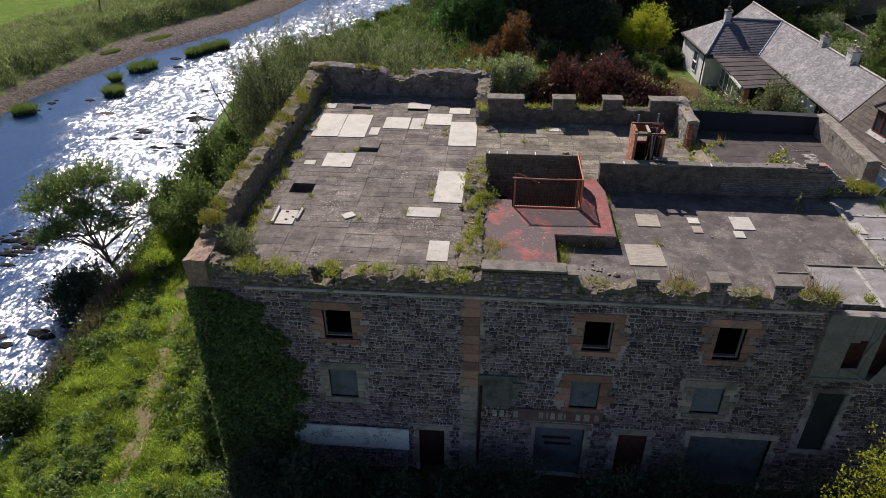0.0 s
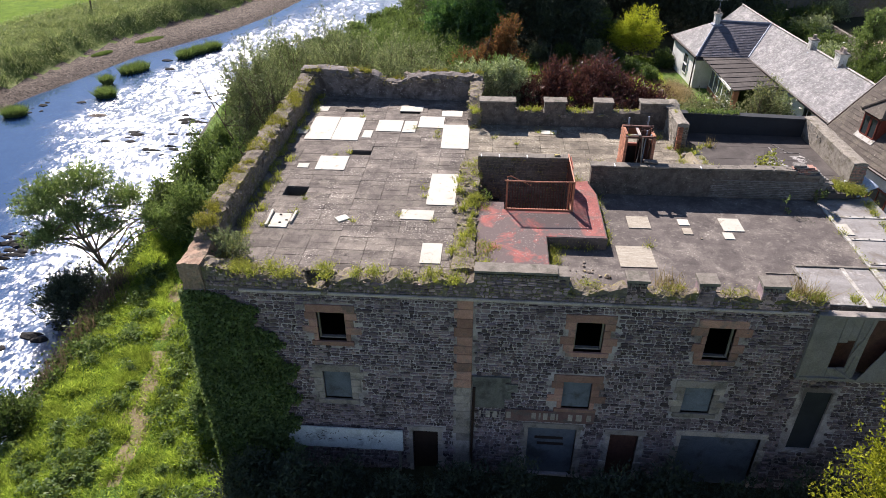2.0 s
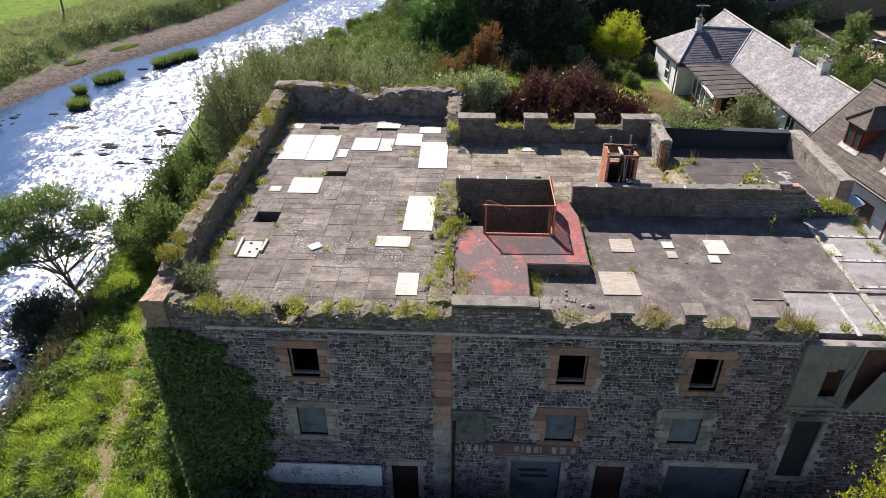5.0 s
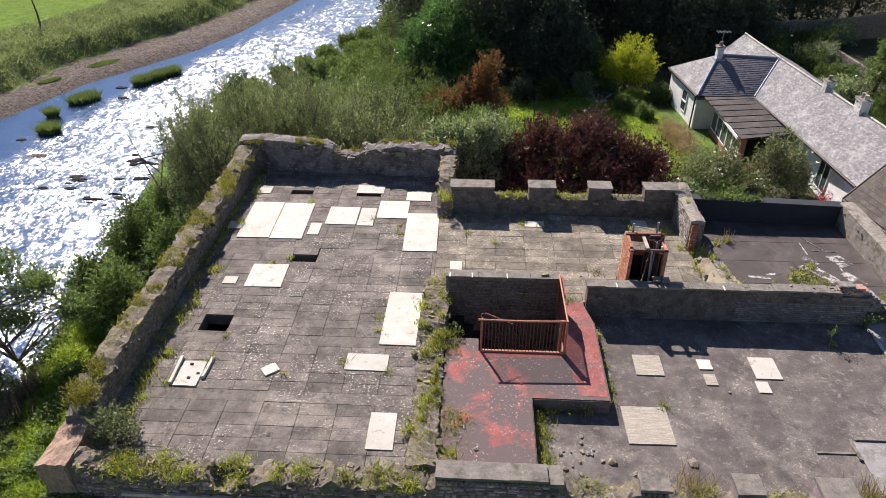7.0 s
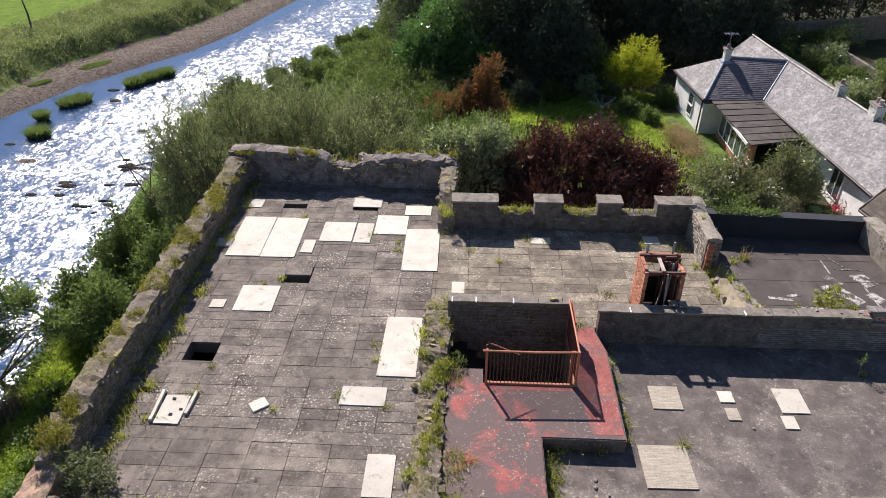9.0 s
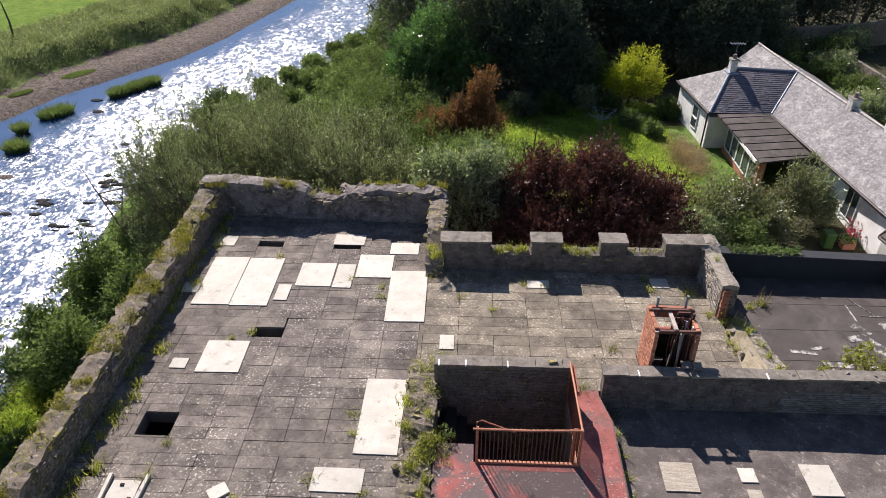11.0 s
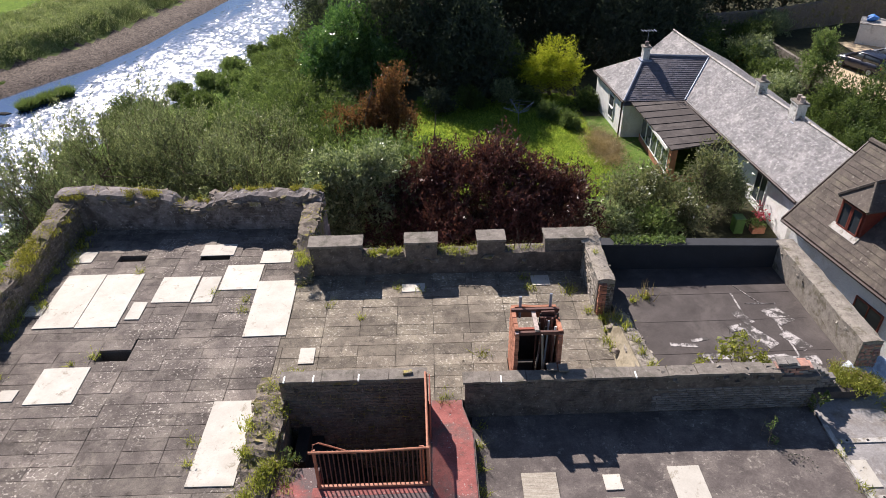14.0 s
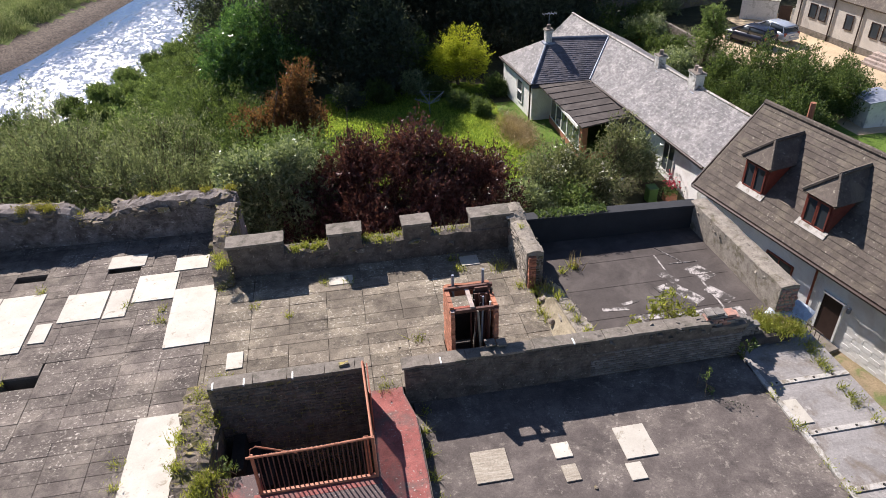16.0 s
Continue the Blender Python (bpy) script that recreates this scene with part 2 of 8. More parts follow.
M["whitewall"] = surface("white_harling", [(0.3, (0.76, 0.76, 0.75)), (0.7, (0.86, 0.86, 0.85))], 1.5, 0.9, 0.5, 40, stains=(0.68, 0.66, 0.63), stain_scale=0.8)
M["sootwall"] = surface("sooty_harling", [(0.3, (0.45, 0.44, 0.42)), (0.7, (0.7, 0.69, 0.67))], 2.5, 0.9, 0.5, 30, stains=(0.2, 0.19, 0.17), stain_scale=2.2, stain_at=(0.5, 0.62))
M["creamwall"] = surface("cream_harling", [(0.3, (0.5, 0.47, 0.43)), (0.7, (0.62, 0.58, 0.53))], 1.5, 0.9, 0.5, 40)
M["frame_white"] = surface("white_frame", [(0.3, (0.7, 0.7, 0.68)), (0.7, (0.82, 0.82, 0.8))], 5, 0.5, 0.05, 40)
M["frame_brown"] = surface("red_brown_frame", [(0.3, (0.16, 0.04, 0.03)), (0.7, (0.24, 0.07, 0.05))], 5, 0.5, 0.05, 40)
M["door_dark"] = surface("dark_door", [(0.3, (0.03, 0.017, 0.014)), (0.7, (0.05, 0.03, 0.025))], 5, 0.5, 0.05, 40)
M["lead"] = surface("lead", [(0.3, (0.2, 0.23, 0.3)), (0.7, (0.3, 0.33, 0.4))], 5, 0.5, 0.1, 40, metal=0.3)
M["rock"] = surface("river_rock", [(0.3, (0.014, 0.014, 0.015)), (0.7, (0.034, 0.032, 0.032))], 3, 0.8, 0.6, 15, island=0.4, spec=0.1)
M["bark"] = surface("bark", [(0.3, (0.09, 0.07, 0.05)), (0.7, (0.18, 0.14, 0.1))], 8, 0.95, 0.8, 20, stretch=(1, 1, 0.3))
M["grass"] = surface("grass_ground", [(0.3, (0.08, 0.145, 0.022)), (0.55, (0.13, 0.22, 0.032)), (0.75, (0.19, 0.25, 0.055))], 0.8, 0.95, 1.0, 6, second=((0.06, 0.1, 0.022), 2.2, (0.55, 0.68)), bump_dist=0.2)
M["field"] = surface("green_field", [(0.3, (0.085, 0.15, 0.016)), (0.7, (0.155, 0.235, 0.028))], 0.6, 0.95, 1.0, 5, bump_dist=0.15, second=((0.07, 0.12, 0.02), 1.6, (0.52, 0.66)), spec=0.1)
M["rough_grass"] = surface("rough_grass", [(0.3, (0.09, 0.13, 0.03)), (0.5, (0.15, 0.19, 0.055)), (0.75, (0.26, 0.26, 0.12))], 0.5, 0.95, 1.0, 3, second=((0.08, 0.12, 0.03), 1.4, (0.5, 0.65)), bump_dist=0.3)
M["shingle"] = surface("shingle", [(0.3, (0.075, 0.056, 0.047)), (0.5, (0.135, 0.105, 0.088)), (0.7, (0.2, 0.16, 0.135))], 2.2, 0.95, 1.0, 4, second=((0.33, 0.28, 0.25), 9, (0.58, 0.64)), specks=((0.05, 0.04, 0.034), 5, (0.52, 0.6), 0.6, (0.3, 0.5)), bump_dist=0.25)
M["path"] = surface("trodden_earth", [(0.3, (0.17, 0.13, 0.08)), (0.7, (0.28, 0.22, 0.14))], 1.5, 0.95, 0.7, 15, stains=(0.12, 0.15, 0.05), stain_scale=1.2, bump_dist=0.05)
# soil, its colour taken near black to hold the shade of wood and mill
M["shade_soil"] = surface("shaded_ground", [(0.3, (0.025, 0.025, 0.012)), (0.7, (0.06, 0.06, 0.025))], 1, 0.95, 0.8, 8, bump_dist=0.1)
M["yard"] = surface("sandy_yard", [(0.3, (0.42, 0.33, 0.22)), (0.7, (0.55, 0.44, 0.3))], 0.8, 0.95, 0.3, 20)
M["bed"] = surface("river_bed", [(0.3, (0.05, 0.05, 0.04)), (0.7, (0.11, 0.1, 0.08))], 0.8, 0.8, 0.8, 5)


def water_material():
    """Rippled water: long, short and fine waves, stronger over the riffle than along the calm far shore."""
    m, nt, bsdf = nodes_of("river_water")
    bsdf.inputs["Base Color"].default_value = (0.02, 0.055, 0.14, 1)
    bsdf.inputs["Roughness"].default_value = 0.2
    bsdf.inputs["Specular IOR Level"].default_value = 1.0
    bsdf.inputs["IOR"].default_value = 1.55
    geo = nt.nodes.new("ShaderNodeNewGeometry")
    dot = nt.nodes.new("ShaderNodeVectorMath")
    dot.operation = "DOT_PRODUCT"
    dot.inputs[1].default_value = (0.958, -0.287, 0)
    nt.links.new(geo.outputs["Position"], dot.inputs[0])
    axes = nt.nodes.new("ShaderNodeSeparateXYZ")
    nt.links.new(geo.outputs["Position"], axes.inputs[0])
    edge = nt.nodes.new("ShaderNodeMapRange")
    nt.links.new(axes.outputs["Y"], edge.inputs["Value"])
    edge.inputs["From Min"].default_value, edge.inputs["From Max"].default_value = 31.0, 57.0
    edge.inputs["To Min"].default_value, edge.inputs["To Max"].default_value = 35.0, 51.0
    side = nt.nodes.new("ShaderNodeMath")
    side.operation = "ADD"
    nt.links.new(dot.outputs["Value"], side.inputs[0])
    nt.links.new(edge.outputs[0], side.inputs[1])
    shift = nt.nodes.new("ShaderNodeMath")
    shift.operation = "MULTIPLY_ADD"
    nt.links.new(noise_node(nt, 0.22, 5, 0.65, 0.8, (1.5, 0.6, 1)), shift.inputs[0])
    shift.inputs[1].default_value = 12.0
    nt.links.new(side.outputs[0], shift.inputs[2])
    span = nt.nodes.new("ShaderNodeMapRange")
    nt.links.new(shift.outputs[0], span.inputs["Value"])
    span.inputs["From Min"].default_value, span.inputs["From Max"].default_value = 4.0, 8.5
    span.inputs["To Min"].default_value, span.inputs["To Max"].default_value = 0.1, 1.0
    total = None
    for scale, weight in ((0.45, 0.3), (1.3, 0.6), (3.6, 0.8), (8.0, 0.7)):
        tex = nt.nodes.new("ShaderNodeTexNoise")
        tex.inputs["Scale"].default_value, tex.inputs["Detail"].default_value, tex.inputs["Distortion"].default_value = scale, 1.0, 0.5
        mp = nt.nodes.new("ShaderNodeMapping")
        mp.inputs["Scale"].default_value = (1.1, 0.7, 1)
        nt.links.new(geo.outputs["Position"], mp.inputs[0])
        nt.links.new(mp.outputs[0], tex.inputs["Vector"])
        tilt = nt.nodes.new("ShaderNodeVectorMath")
        tilt.operation = "MULTIPLY_ADD"
        nt.links.new(tex.outputs["Color"], tilt.inputs[0])
        tilt.inputs[1].default_value = (weight, weight, 0)
        tilt.inputs[2].default_value = (-weight / 2, -weight / 2, 0)
        if total is None:
            total = tilt.outputs[0]
        else:
            add = nt.nodes.new("ShaderNodeVectorMath")
            nt.links.new(total, add.inputs[0])
            nt.links.new(tilt.outputs[0], add.inputs[1])
            total = add.outputs[0]
    scaled = nt.nodes.new("ShaderNodeVectorMath")
    scaled.operation = "SCALE"
    nt.links.new(total, scaled.inputs[0])
    nt.links.new(span.outputs[0], scaled.inputs["Scale"])
    up = nt.nodes.new("ShaderNodeVectorMath")
    up.inputs[1].default_value = (0, 0, 1)
    nt.links.new(scaled.outputs[0], up.inputs[0])
    unit = nt.nodes.new("ShaderNodeVectorMath")
    unit.operation = "NORMALIZE"
    nt.links.new(up.outputs[0], unit.inputs[0])
    nt.links.new(unit.outputs[0], bsdf.inputs["Normal"])
    gloss = nt.nodes.new("ShaderNodeMapRange")
    nt.links.new(span.outputs[0], gloss.inputs["Value"])
    gloss.inputs["From Min"].default_value, gloss.inputs["From Max"].default_value = 0.1, 1.0
    gloss.inputs["To Min"].default_value, gloss.inputs["To Max"].default_value = 0.1, 0.28
    nt.links.new(gloss.outputs[0], bsdf.inputs["Roughness"])
    return m


def glass_material():
    m, nt, bsdf = nodes_of("window_glass")
    bsdf.inputs["Base Color"].default_value = (0.05, 0.06, 0.07, 1)
    bsdf.inputs["Roughness"].default_value = 0.05
    bsdf.inputs["Specular IOR Level"].default_value = 0.8
    return m


M["water"], M["glass"] = water_material(), glass_material()
L = {
    "willow": leafy("willow_leaf", (0.085, 0.112, 0.06), (0.29, 0.335, 0.215), 0.5, 0.4, 0.35),
    "green": leafy("green_leaf", (0.05, 0.085, 0.032), (0.155, 0.21, 0.075), 0.45),
    "bright": leafy("bright_leaf", (0.085, 0.138, 0.05), (0.235, 0.31, 0.13), 0.45),
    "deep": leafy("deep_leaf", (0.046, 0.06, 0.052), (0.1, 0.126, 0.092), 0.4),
    "olive": leafy("olive_leaf", (0.09, 0.115, 0.055), (0.33, 0.35, 0.22), 0.4),
    "moss": leafy("moss_tuft", (0.14, 0.15, 0.035), (0.4, 0.37, 0.1), 0.4),
    "laurel": leafy("laurel_leaf", (0.05, 0.115, 0.04), (0.17, 0.31, 0.1), 0.4, 0.25, 0.9),
    "purple": leafy("purple_leaf", (0.036, 0.019, 0.02), (0.19, 0.075, 0.072), 0.3, 0.4, 0.45),
    "rustleaf": leafy("copper_leaf", (0.11, 0.068, 0.036), (0.27, 0.13, 0.072), 0.45),
    "lime": leafy("lime_leaf", (0.2, 0.25, 0.02), (0.6, 0.64, 0.08), 0.5),
    "yellow": leafy("yellow_leaf", (0.14, 0.17, 0.02), (0.5, 0.5, 0.06), 0.45),
    "pale": leafy("pale_leaf", (0.1, 0.15, 0.075), (0.42, 0.48, 0.3), 0.4, 0.3, 0.7),
    "ivy": leafy("ivy_leaf", (0.08, 0.125, 0.05), (0.24, 0.31, 0.12), 0.35),
    "white": leafy("white_petal", (0.6, 0.6, 0.55), (0.8, 0.8, 0.76), 0.3),
    "pink": leafy("pink_petal", (0.5, 0.05, 0.09), (0.75, 0.16, 0.25), 0.3),
    "orange": leafy("orange_petal", (0.6, 0.12, 0.02), (0.8, 0.25, 0.05), 0.3),
    "weed": leafy("weed_leaf", (0.16, 0.195, 0.045), (0.46, 0.47, 0.13), 0.5),
    "dry": leafy("dry_stalk", (0.22, 0.17, 0.09), (0.5, 0.4, 0.23), 0.3),
    "blade": leafy("grass_blade", (0.17, 0.26, 0.045), (0.48, 0.57, 0.14), 0.65, patch=(0.6, 1.25)),
    "roughblade": leafy("rough_blade", (0.1, 0.15, 0.06), (0.36, 0.4, 0.25), 0.5),
}


# ---- building helpers ----
def finish(ob, mats):
    for m in mats if isinstance(mats, (list, tuple)) else [mats]:
        ob.data.materials.append(m)
    return ob


def mesh_of(name, bm):
    me = bpy.data.meshes.new(name)
    bm.to_mesh(me)
    bm.free()
    return me


def part(name, bm, material, parent=None, label=""):
    ob = finish(new(name, mesh_of(name, bm)), material)
    if parent is not None:
        ob.parent = parent
    if label:
        ob["label"] = label
    return ob


def thing(name, label, category, at=(0, 0, 0), group="", kind=""):
    ob = new(name)
    ob.location = at
    return tagged(ob, label, category, group, kind)


def box(bm, x0, x1, y0, y1, z0, z1):
    v = [bm.verts.new(p) for p in ((x0, y0, z0), (x1, y0, z0), (x1, y1, z0), (x0, y1, z0), (x0, y0, z1), (x1, y0, z1), (x1, y1, z1), (x0, y1, z1))]
    for f in ((3, 2, 1, 0), (4, 5, 6, 7), (0, 1, 5, 4), (1, 2, 6, 5), (2, 3, 7, 6), (3, 0, 4, 7)):
        bm.faces.new([v[i] for i in f])
    return v


def boxes(*dims, bevel=0.0):
    bm = bmesh.new()
    for d in dims:
        box(bm, *d)
    if bevel:
        bmesh.ops.bevel(bm, geom=list(bm.edges), offset=bevel, segments=1, affect="EDGES")
    return bm


def prism(pts, z0, z1):
    """An upright prism over a plan outline, or between two lists of heights."""
    bm = bmesh.new()
    lo = [bm.verts.new((x, y, z0)) for x, y in pts]
    hi = [bm.verts.new((x, y, z1)) for x, y in pts]
    bm.faces.new(hi), bm.faces.new(lo[::-1])
    n = len(pts)
    for i in range(n):
        bm.faces.new((lo[i], lo[(i + 1) % n], hi[(i + 1) % n], hi[i]))
    bmesh.ops.recalc_face_normals(bm, faces=bm.faces)
    return bm


def worn(bm, amount=0.02, cuts=3, seed=0):
    """Rubs a mesh out of true: finer faces, pushed by noise."""
    bmesh.ops.subdivide_edges(bm, edges=list(bm.edges), cuts=cuts, use_grid_fill=True)
    for v in bm.verts:
        v.co += noise.noise_vector(v.co * 3.3 + Vector((seed, 0, 0))) * amount + noise.noise_vector(v.co * 11 + Vector((0, seed, 0))) * amount * 0.6
    return bm


def slabs_between(quads, thick):
    """Sheets with thickness, from corner lists."""
    bm = bmesh.new()
    for q in quads:
        a = [bm.verts.new(p) for p in q]
        n = (Vector(q[1]) - Vector(q[0])).cross(Vector(q[-1]) - Vector(q[0])).normalized() * -thick
        b = [bm.verts.new(Vector(p) + n) for p in q]
        bm.faces.new(a), bm.faces.new(b[::-1])
        k = len(q)
        for i in range(k):
            bm.faces.new((a[i], b[i], b[(i + 1) % k], a[(i + 1) % k]))
    bmesh.ops.recalc_face_normals(bm, faces=bm.faces)
    return bm


def tube(bm, pts, radii, sides=6):
    rings = []
    for i, p in enumerate(pts):
        p = Vector(p)
        d = (Vector(pts[min(i + 1, len(pts) - 1)]) - Vector(pts[max(i - 1, 0)])).normalized()
        u = d.orthogonal().normalized()
        w = d.cross(u)
        rings.append([bm.verts.new(p + (u * math.cos(a) + w * math.sin(a)) * radii[i]) for a in (2 * math.pi * k / sides for k in range(sides))])
    for a, b in zip(rings, rings[1:]):
        for k in range(sides):
            bm.faces.new((a[k], a[(k + 1) % sides], b[(k + 1) % sides], b[k]))
    bm.faces.new(rings[0][::-1]), bm.faces.new(rings[-1])
    return bm


def cells(xs, ys, holes):
    """Rectangles of the grid xs, ys that lie in no hole."""
    xs, ys = sorted(set(xs)), sorted(set(ys))
    for x0, x1 in zip(xs, xs[1:]):
        for y0, y1 in zip(ys, ys[1:]):
            cx, cy = (x0 + x1) / 2, (y0 + y1) / 2
            if not any(a < cx < b and c < cy < d for a, b, c, d in holes):
                yield x0, x1, y0, y1


def pierced(bounds, holes, make):
    """Boxes that fill a rectangle around its holes; make turns a rectangle into box dimensions."""
    a, b, c, d = bounds
    xs = [a, b] + [v for h in holes for v in h[:2] if a < v < b]
    ys = [c, d] + [v for h in holes for v in h[2:] if c < v < d]
    bm = bmesh.new()
    for r in cells(xs, ys, holes):
        box(bm, *make(*r))
    bmesh.ops.remove_doubles(bm, verts=bm.verts, dist=0.0005)
    return bm


def quads_object(name, verts, material, parent=None):
    """One mesh out of an array of quads or triangles, n x corners x 3."""
    n, c = verts.shape[:2]
    me = bpy.data.meshes.new(name)
    me.vertices.add(c * n)
    me.vertices.foreach_set("co", np.asarray(verts, np.float32).ravel())
    me.loops.add(c * n)
    me.loops.foreach_set("vertex_index", np.arange(c * n, dtype=np.int32))
    me.polygons.add(n)
    me.polygons.foreach_set("loop_start", np.arange(0, c * n, c, dtype=np.int32))
    me.update(calc_edges=True)
    me.validate()
    ob = finish(new(name, me), material)
    if parent is not None:
        ob.parent = parent
    return ob


def leaf_quads(rng, centres, size, up=0.3, ratio=0.5):
    """Pointed leaves at the centres, turned at random."""
    n = len(centres)
    d = rng.normal(size=(n, 3))
    d /= np.linalg.norm(d, axis=1)[:, None]
    s = rng.normal(size=(n, 3)) + np.array([0, 0, up])
    s -= d * (s * d).sum(1)[:, None]
    s /= np.linalg.norm(s, axis=1)[:, None] + 1e-9
    length = (size * rng.uniform(0.6, 1.3, n))[:, None]
    a, b = d * length / 2, s * length * ratio / 2
    return np.stack([centres - a, centres + b, centres + a, centres - b], 1)


def leaf_tris(rng, centres, size, up=0.3, ratio=0.5, along=None):
    """Small pointed leaves of three corners, turned at random or roughly along the twigs."""
    n = len(centres)
    d = rng.normal(size=(n, 3))
    if along is not None:
        d = d * 0.45 + along
    d /= np.linalg.norm(d, axis=1)[:, None] + 1e-9
    s = rng.normal(size=(n, 3)) + np.array([0, 0, up])
    s -= d * (s * d).sum(1)[:, None]
    s /= np.linalg.norm(s, axis=1)[:, None] + 1e-9
    length = (size * rng.uniform(0.55, 1.4, n))[:, None]
    a, b = d * length / 2, s * length * ratio * 0.75
    return np.stack([centres - a + b * 0.6, centres - a - b * 0.6, centres + a], 1)


def crown_points(rng, blobs, n, clump=0.28, per=9, fill=0.55, rise=0.75, spray=0.6):
    """Leaf places in sprays, along short twigs that point outwards and up from uneven ellipsoids."""
    vol = np.array([b[3] * b[4] + b[4] * b[5] + b[3] * b[5] for b in blobs])
    out, ways, roots = [], [], []
    for b, share in zip(blobs, vol / vol.sum()):
        k = max(3, int(n * share / per))
        d = rng.normal(size=(k, 3))
        d[:, 2] += 0.25
        d /= np.linalg.norm(d, axis=1)[:, None]
        wob = np.array([0.86 + 0.75 * (noise.noise(Vector(v) * 2.3 + Vector((b[0], b[1], b[2]))) + 0.45 * noise.noise(Vector(v) * 5.5 + Vector((b[1], b[0], 3)))) for v in d])
        r = np.clip(wob, 0.45, 1.3) * rng.uniform(fill, 1.0, k) ** 0.6
        c = d * r[:, None] * np.array(b[3:6]) + np.array(b[:3])
        way = d * 0.7 + np.array([0, 0, rise]) + rng.normal(scale=0.45, size=(k, 3))
        way /= np.linalg.norm(way, axis=1)[:, None]
        reach = spray * rng.uniform(0.4, 1.5, k)
        s = rng.uniform(-0.6, 0.55, (k, per))
        taper = np.clip(0.75 - s, 0.25, 1)[..., None]
        out.append((c[:, None, :] + way[:, None, :] * (s * reach[:, None])[..., None] + rng.normal(scale=clump, size=(k, per, 3)) * taper).reshape(-1, 3))
        ways.append(np.repeat(way, per, 0))
        roots.append(np.stack([c - way * reach[:, None] * 0.7, c + way * reach[:, None] * 0.45], 1))
    return np.concatenate(out), np.concatenate(ways), np.concatenate(roots)


def tree(name, label, category, base, blobs, n, size, leaf, height=None, radius=0.15, stems=1, seed=0, clump=0.16, ratio=0.5, group="", fill=0.55, limbs=14, per=12, rise=0.55, spray=0.6, twigs=0):
    """A tapered trunk with limbs that reach into a crown of many small leaves. Blobs are given from the base."""
    rng = np.random.default_rng(seed)
    bx, by, bz = base
    ob = thing(name, label, category, base, group)
    bm = bmesh.new()
    height = height or max(b[2] + b[5] * 0.4 for b in blobs)
    for s in range(stems):
        lean = rng.normal(scale=0.12 if stems == 1 else 0.2, size=2)
        top = np.array([lean[0] * height, lean[1] * height, height])
        pts = [np.array([rng.normal(scale=0.1 * stems), rng.normal(scale=0.1 * stems), -0.2])]
        for k in range(1, 6):
            pts.append(pts[0] + (top - pts[0]) * k / 5 + np.append(rng.normal(scale=0.04 * height / 3, size=2), 0))
        tube(bm, pts, [radius * (1 - 0.17 * k) for k in range(6)], 7)
        for k in range(limbs // stems):
            b = blobs[rng.integers(len(blobs))]
            d = rng.normal(size=3)
            d /= np.linalg.norm(d)
            end = np.array(b[:3]) + d * np.array(b[3:6]) * rng.uniform(0.55, 0.95)
            start = pts[rng.integers(1, 5)]
            midp = (start + end) / 2 + np.array([0, 0, 0.12 * np.linalg.norm(end - start)]) + rng.normal(scale=0.08, size=3)
            tube(bm, [start, midp, end], [radius * 0.42, radius * 0.26, radius * 0.08], 5)
    part("trunk", bm, M["bark"], ob)
    pts, ways, roots = crown_points(rng, blobs, n, clump, per, fill, rise, spray)
    if twigs:
        w = rng.permutation(len(roots))[:twigs]
        a, b = roots[w, 0], roots[w, 1]
        side = np.cross(b - a, rng.normal(size=a.shape))
        side *= 0.011 / (np.linalg.norm(side, axis=1)[:, None] + 1e-9)
        quads_object("twig", np.concatenate([np.stack([a - side, a + side, b], 1), np.stack([a - side[:, [2, 0, 1]], a + side[:, [2, 0, 1]], b], 1)]), M["bark"], ob)
    quads_object("crown", leaf_tris(rng, pts, size, 0.3, ratio, ways), L[leaf], ob)
    return ob


def blades(rng, places, height, width, spread=0.35):
    """Grass blades: narrow quads that lean from their feet."""
    n = len(places)
    ang = rng.uniform(0, 2 * np.pi, n)
    side = np.stack([np.cos(ang), np.sin(ang), np.zeros(n)], 1) * (width * rng.uniform(0.6, 1.3, n))[:, None] / 2
    h = height * rng.uniform(0.5, 1.3, n)
    lean = rng.normal(scale=spread, size=(n, 2)) * h[:, None]
    tip = places + np.stack([lean[:, 0], lean[:, 1], h], 1)
    return np.stack([places - side, places + side, tip], 1)


def rubble_quads(rng, u0, u1, v0, v1, holes, low=0.1, high=0.26, proud=(0.015, 0.06), gap=0.022, top=None):
    """Random rubble: stones (u0, u1, v0, v1, depth) in uneven courses around the holes."""
    v = v0
    while v < v1:
        h = rng.uniform(low, high)
        u = u0 - rng.uniform(0, 0.3)
        while u < u1:
            w = rng.uniform(0.7, 2.1) * h
            jl, jh = rng.uniform(-0.02, 0.02, 2)
            a, b, c, d = max(u, u0), min(u + w, u1), max(v, v0) + jl, min(v + h, v1) + jh
            u += w + gap
            if b - a < 0.06 or any(a < q[1] and b > q[0] and c < q[3] and d > q[2] for q in holes):
                continue
            if top and d > top((a + b) / 2):
                continue
            pick = rng.random()
            if pick < 0.22 and d - c > 0.1:
                m = c + (d - c) * rng.uniform(0.35, 0.65)
                yield a, b, c, m - gap / 2, rng.uniform(*proud)
                yield a, b, m + gap / 2, d, rng.uniform(*proud)
            elif pick < 0.4 and b - a > 0.2:
                m = a + (b - a) * rng.uniform(0.35, 0.65)
                yield a, m - gap / 2, c, d, rng.uniform(*proud)
                yield m + gap / 2, b, c, d, rng.uniform(*proud)
            else:
                yield a, b, c, d, rng.uniform(*proud)
        v += h + gap


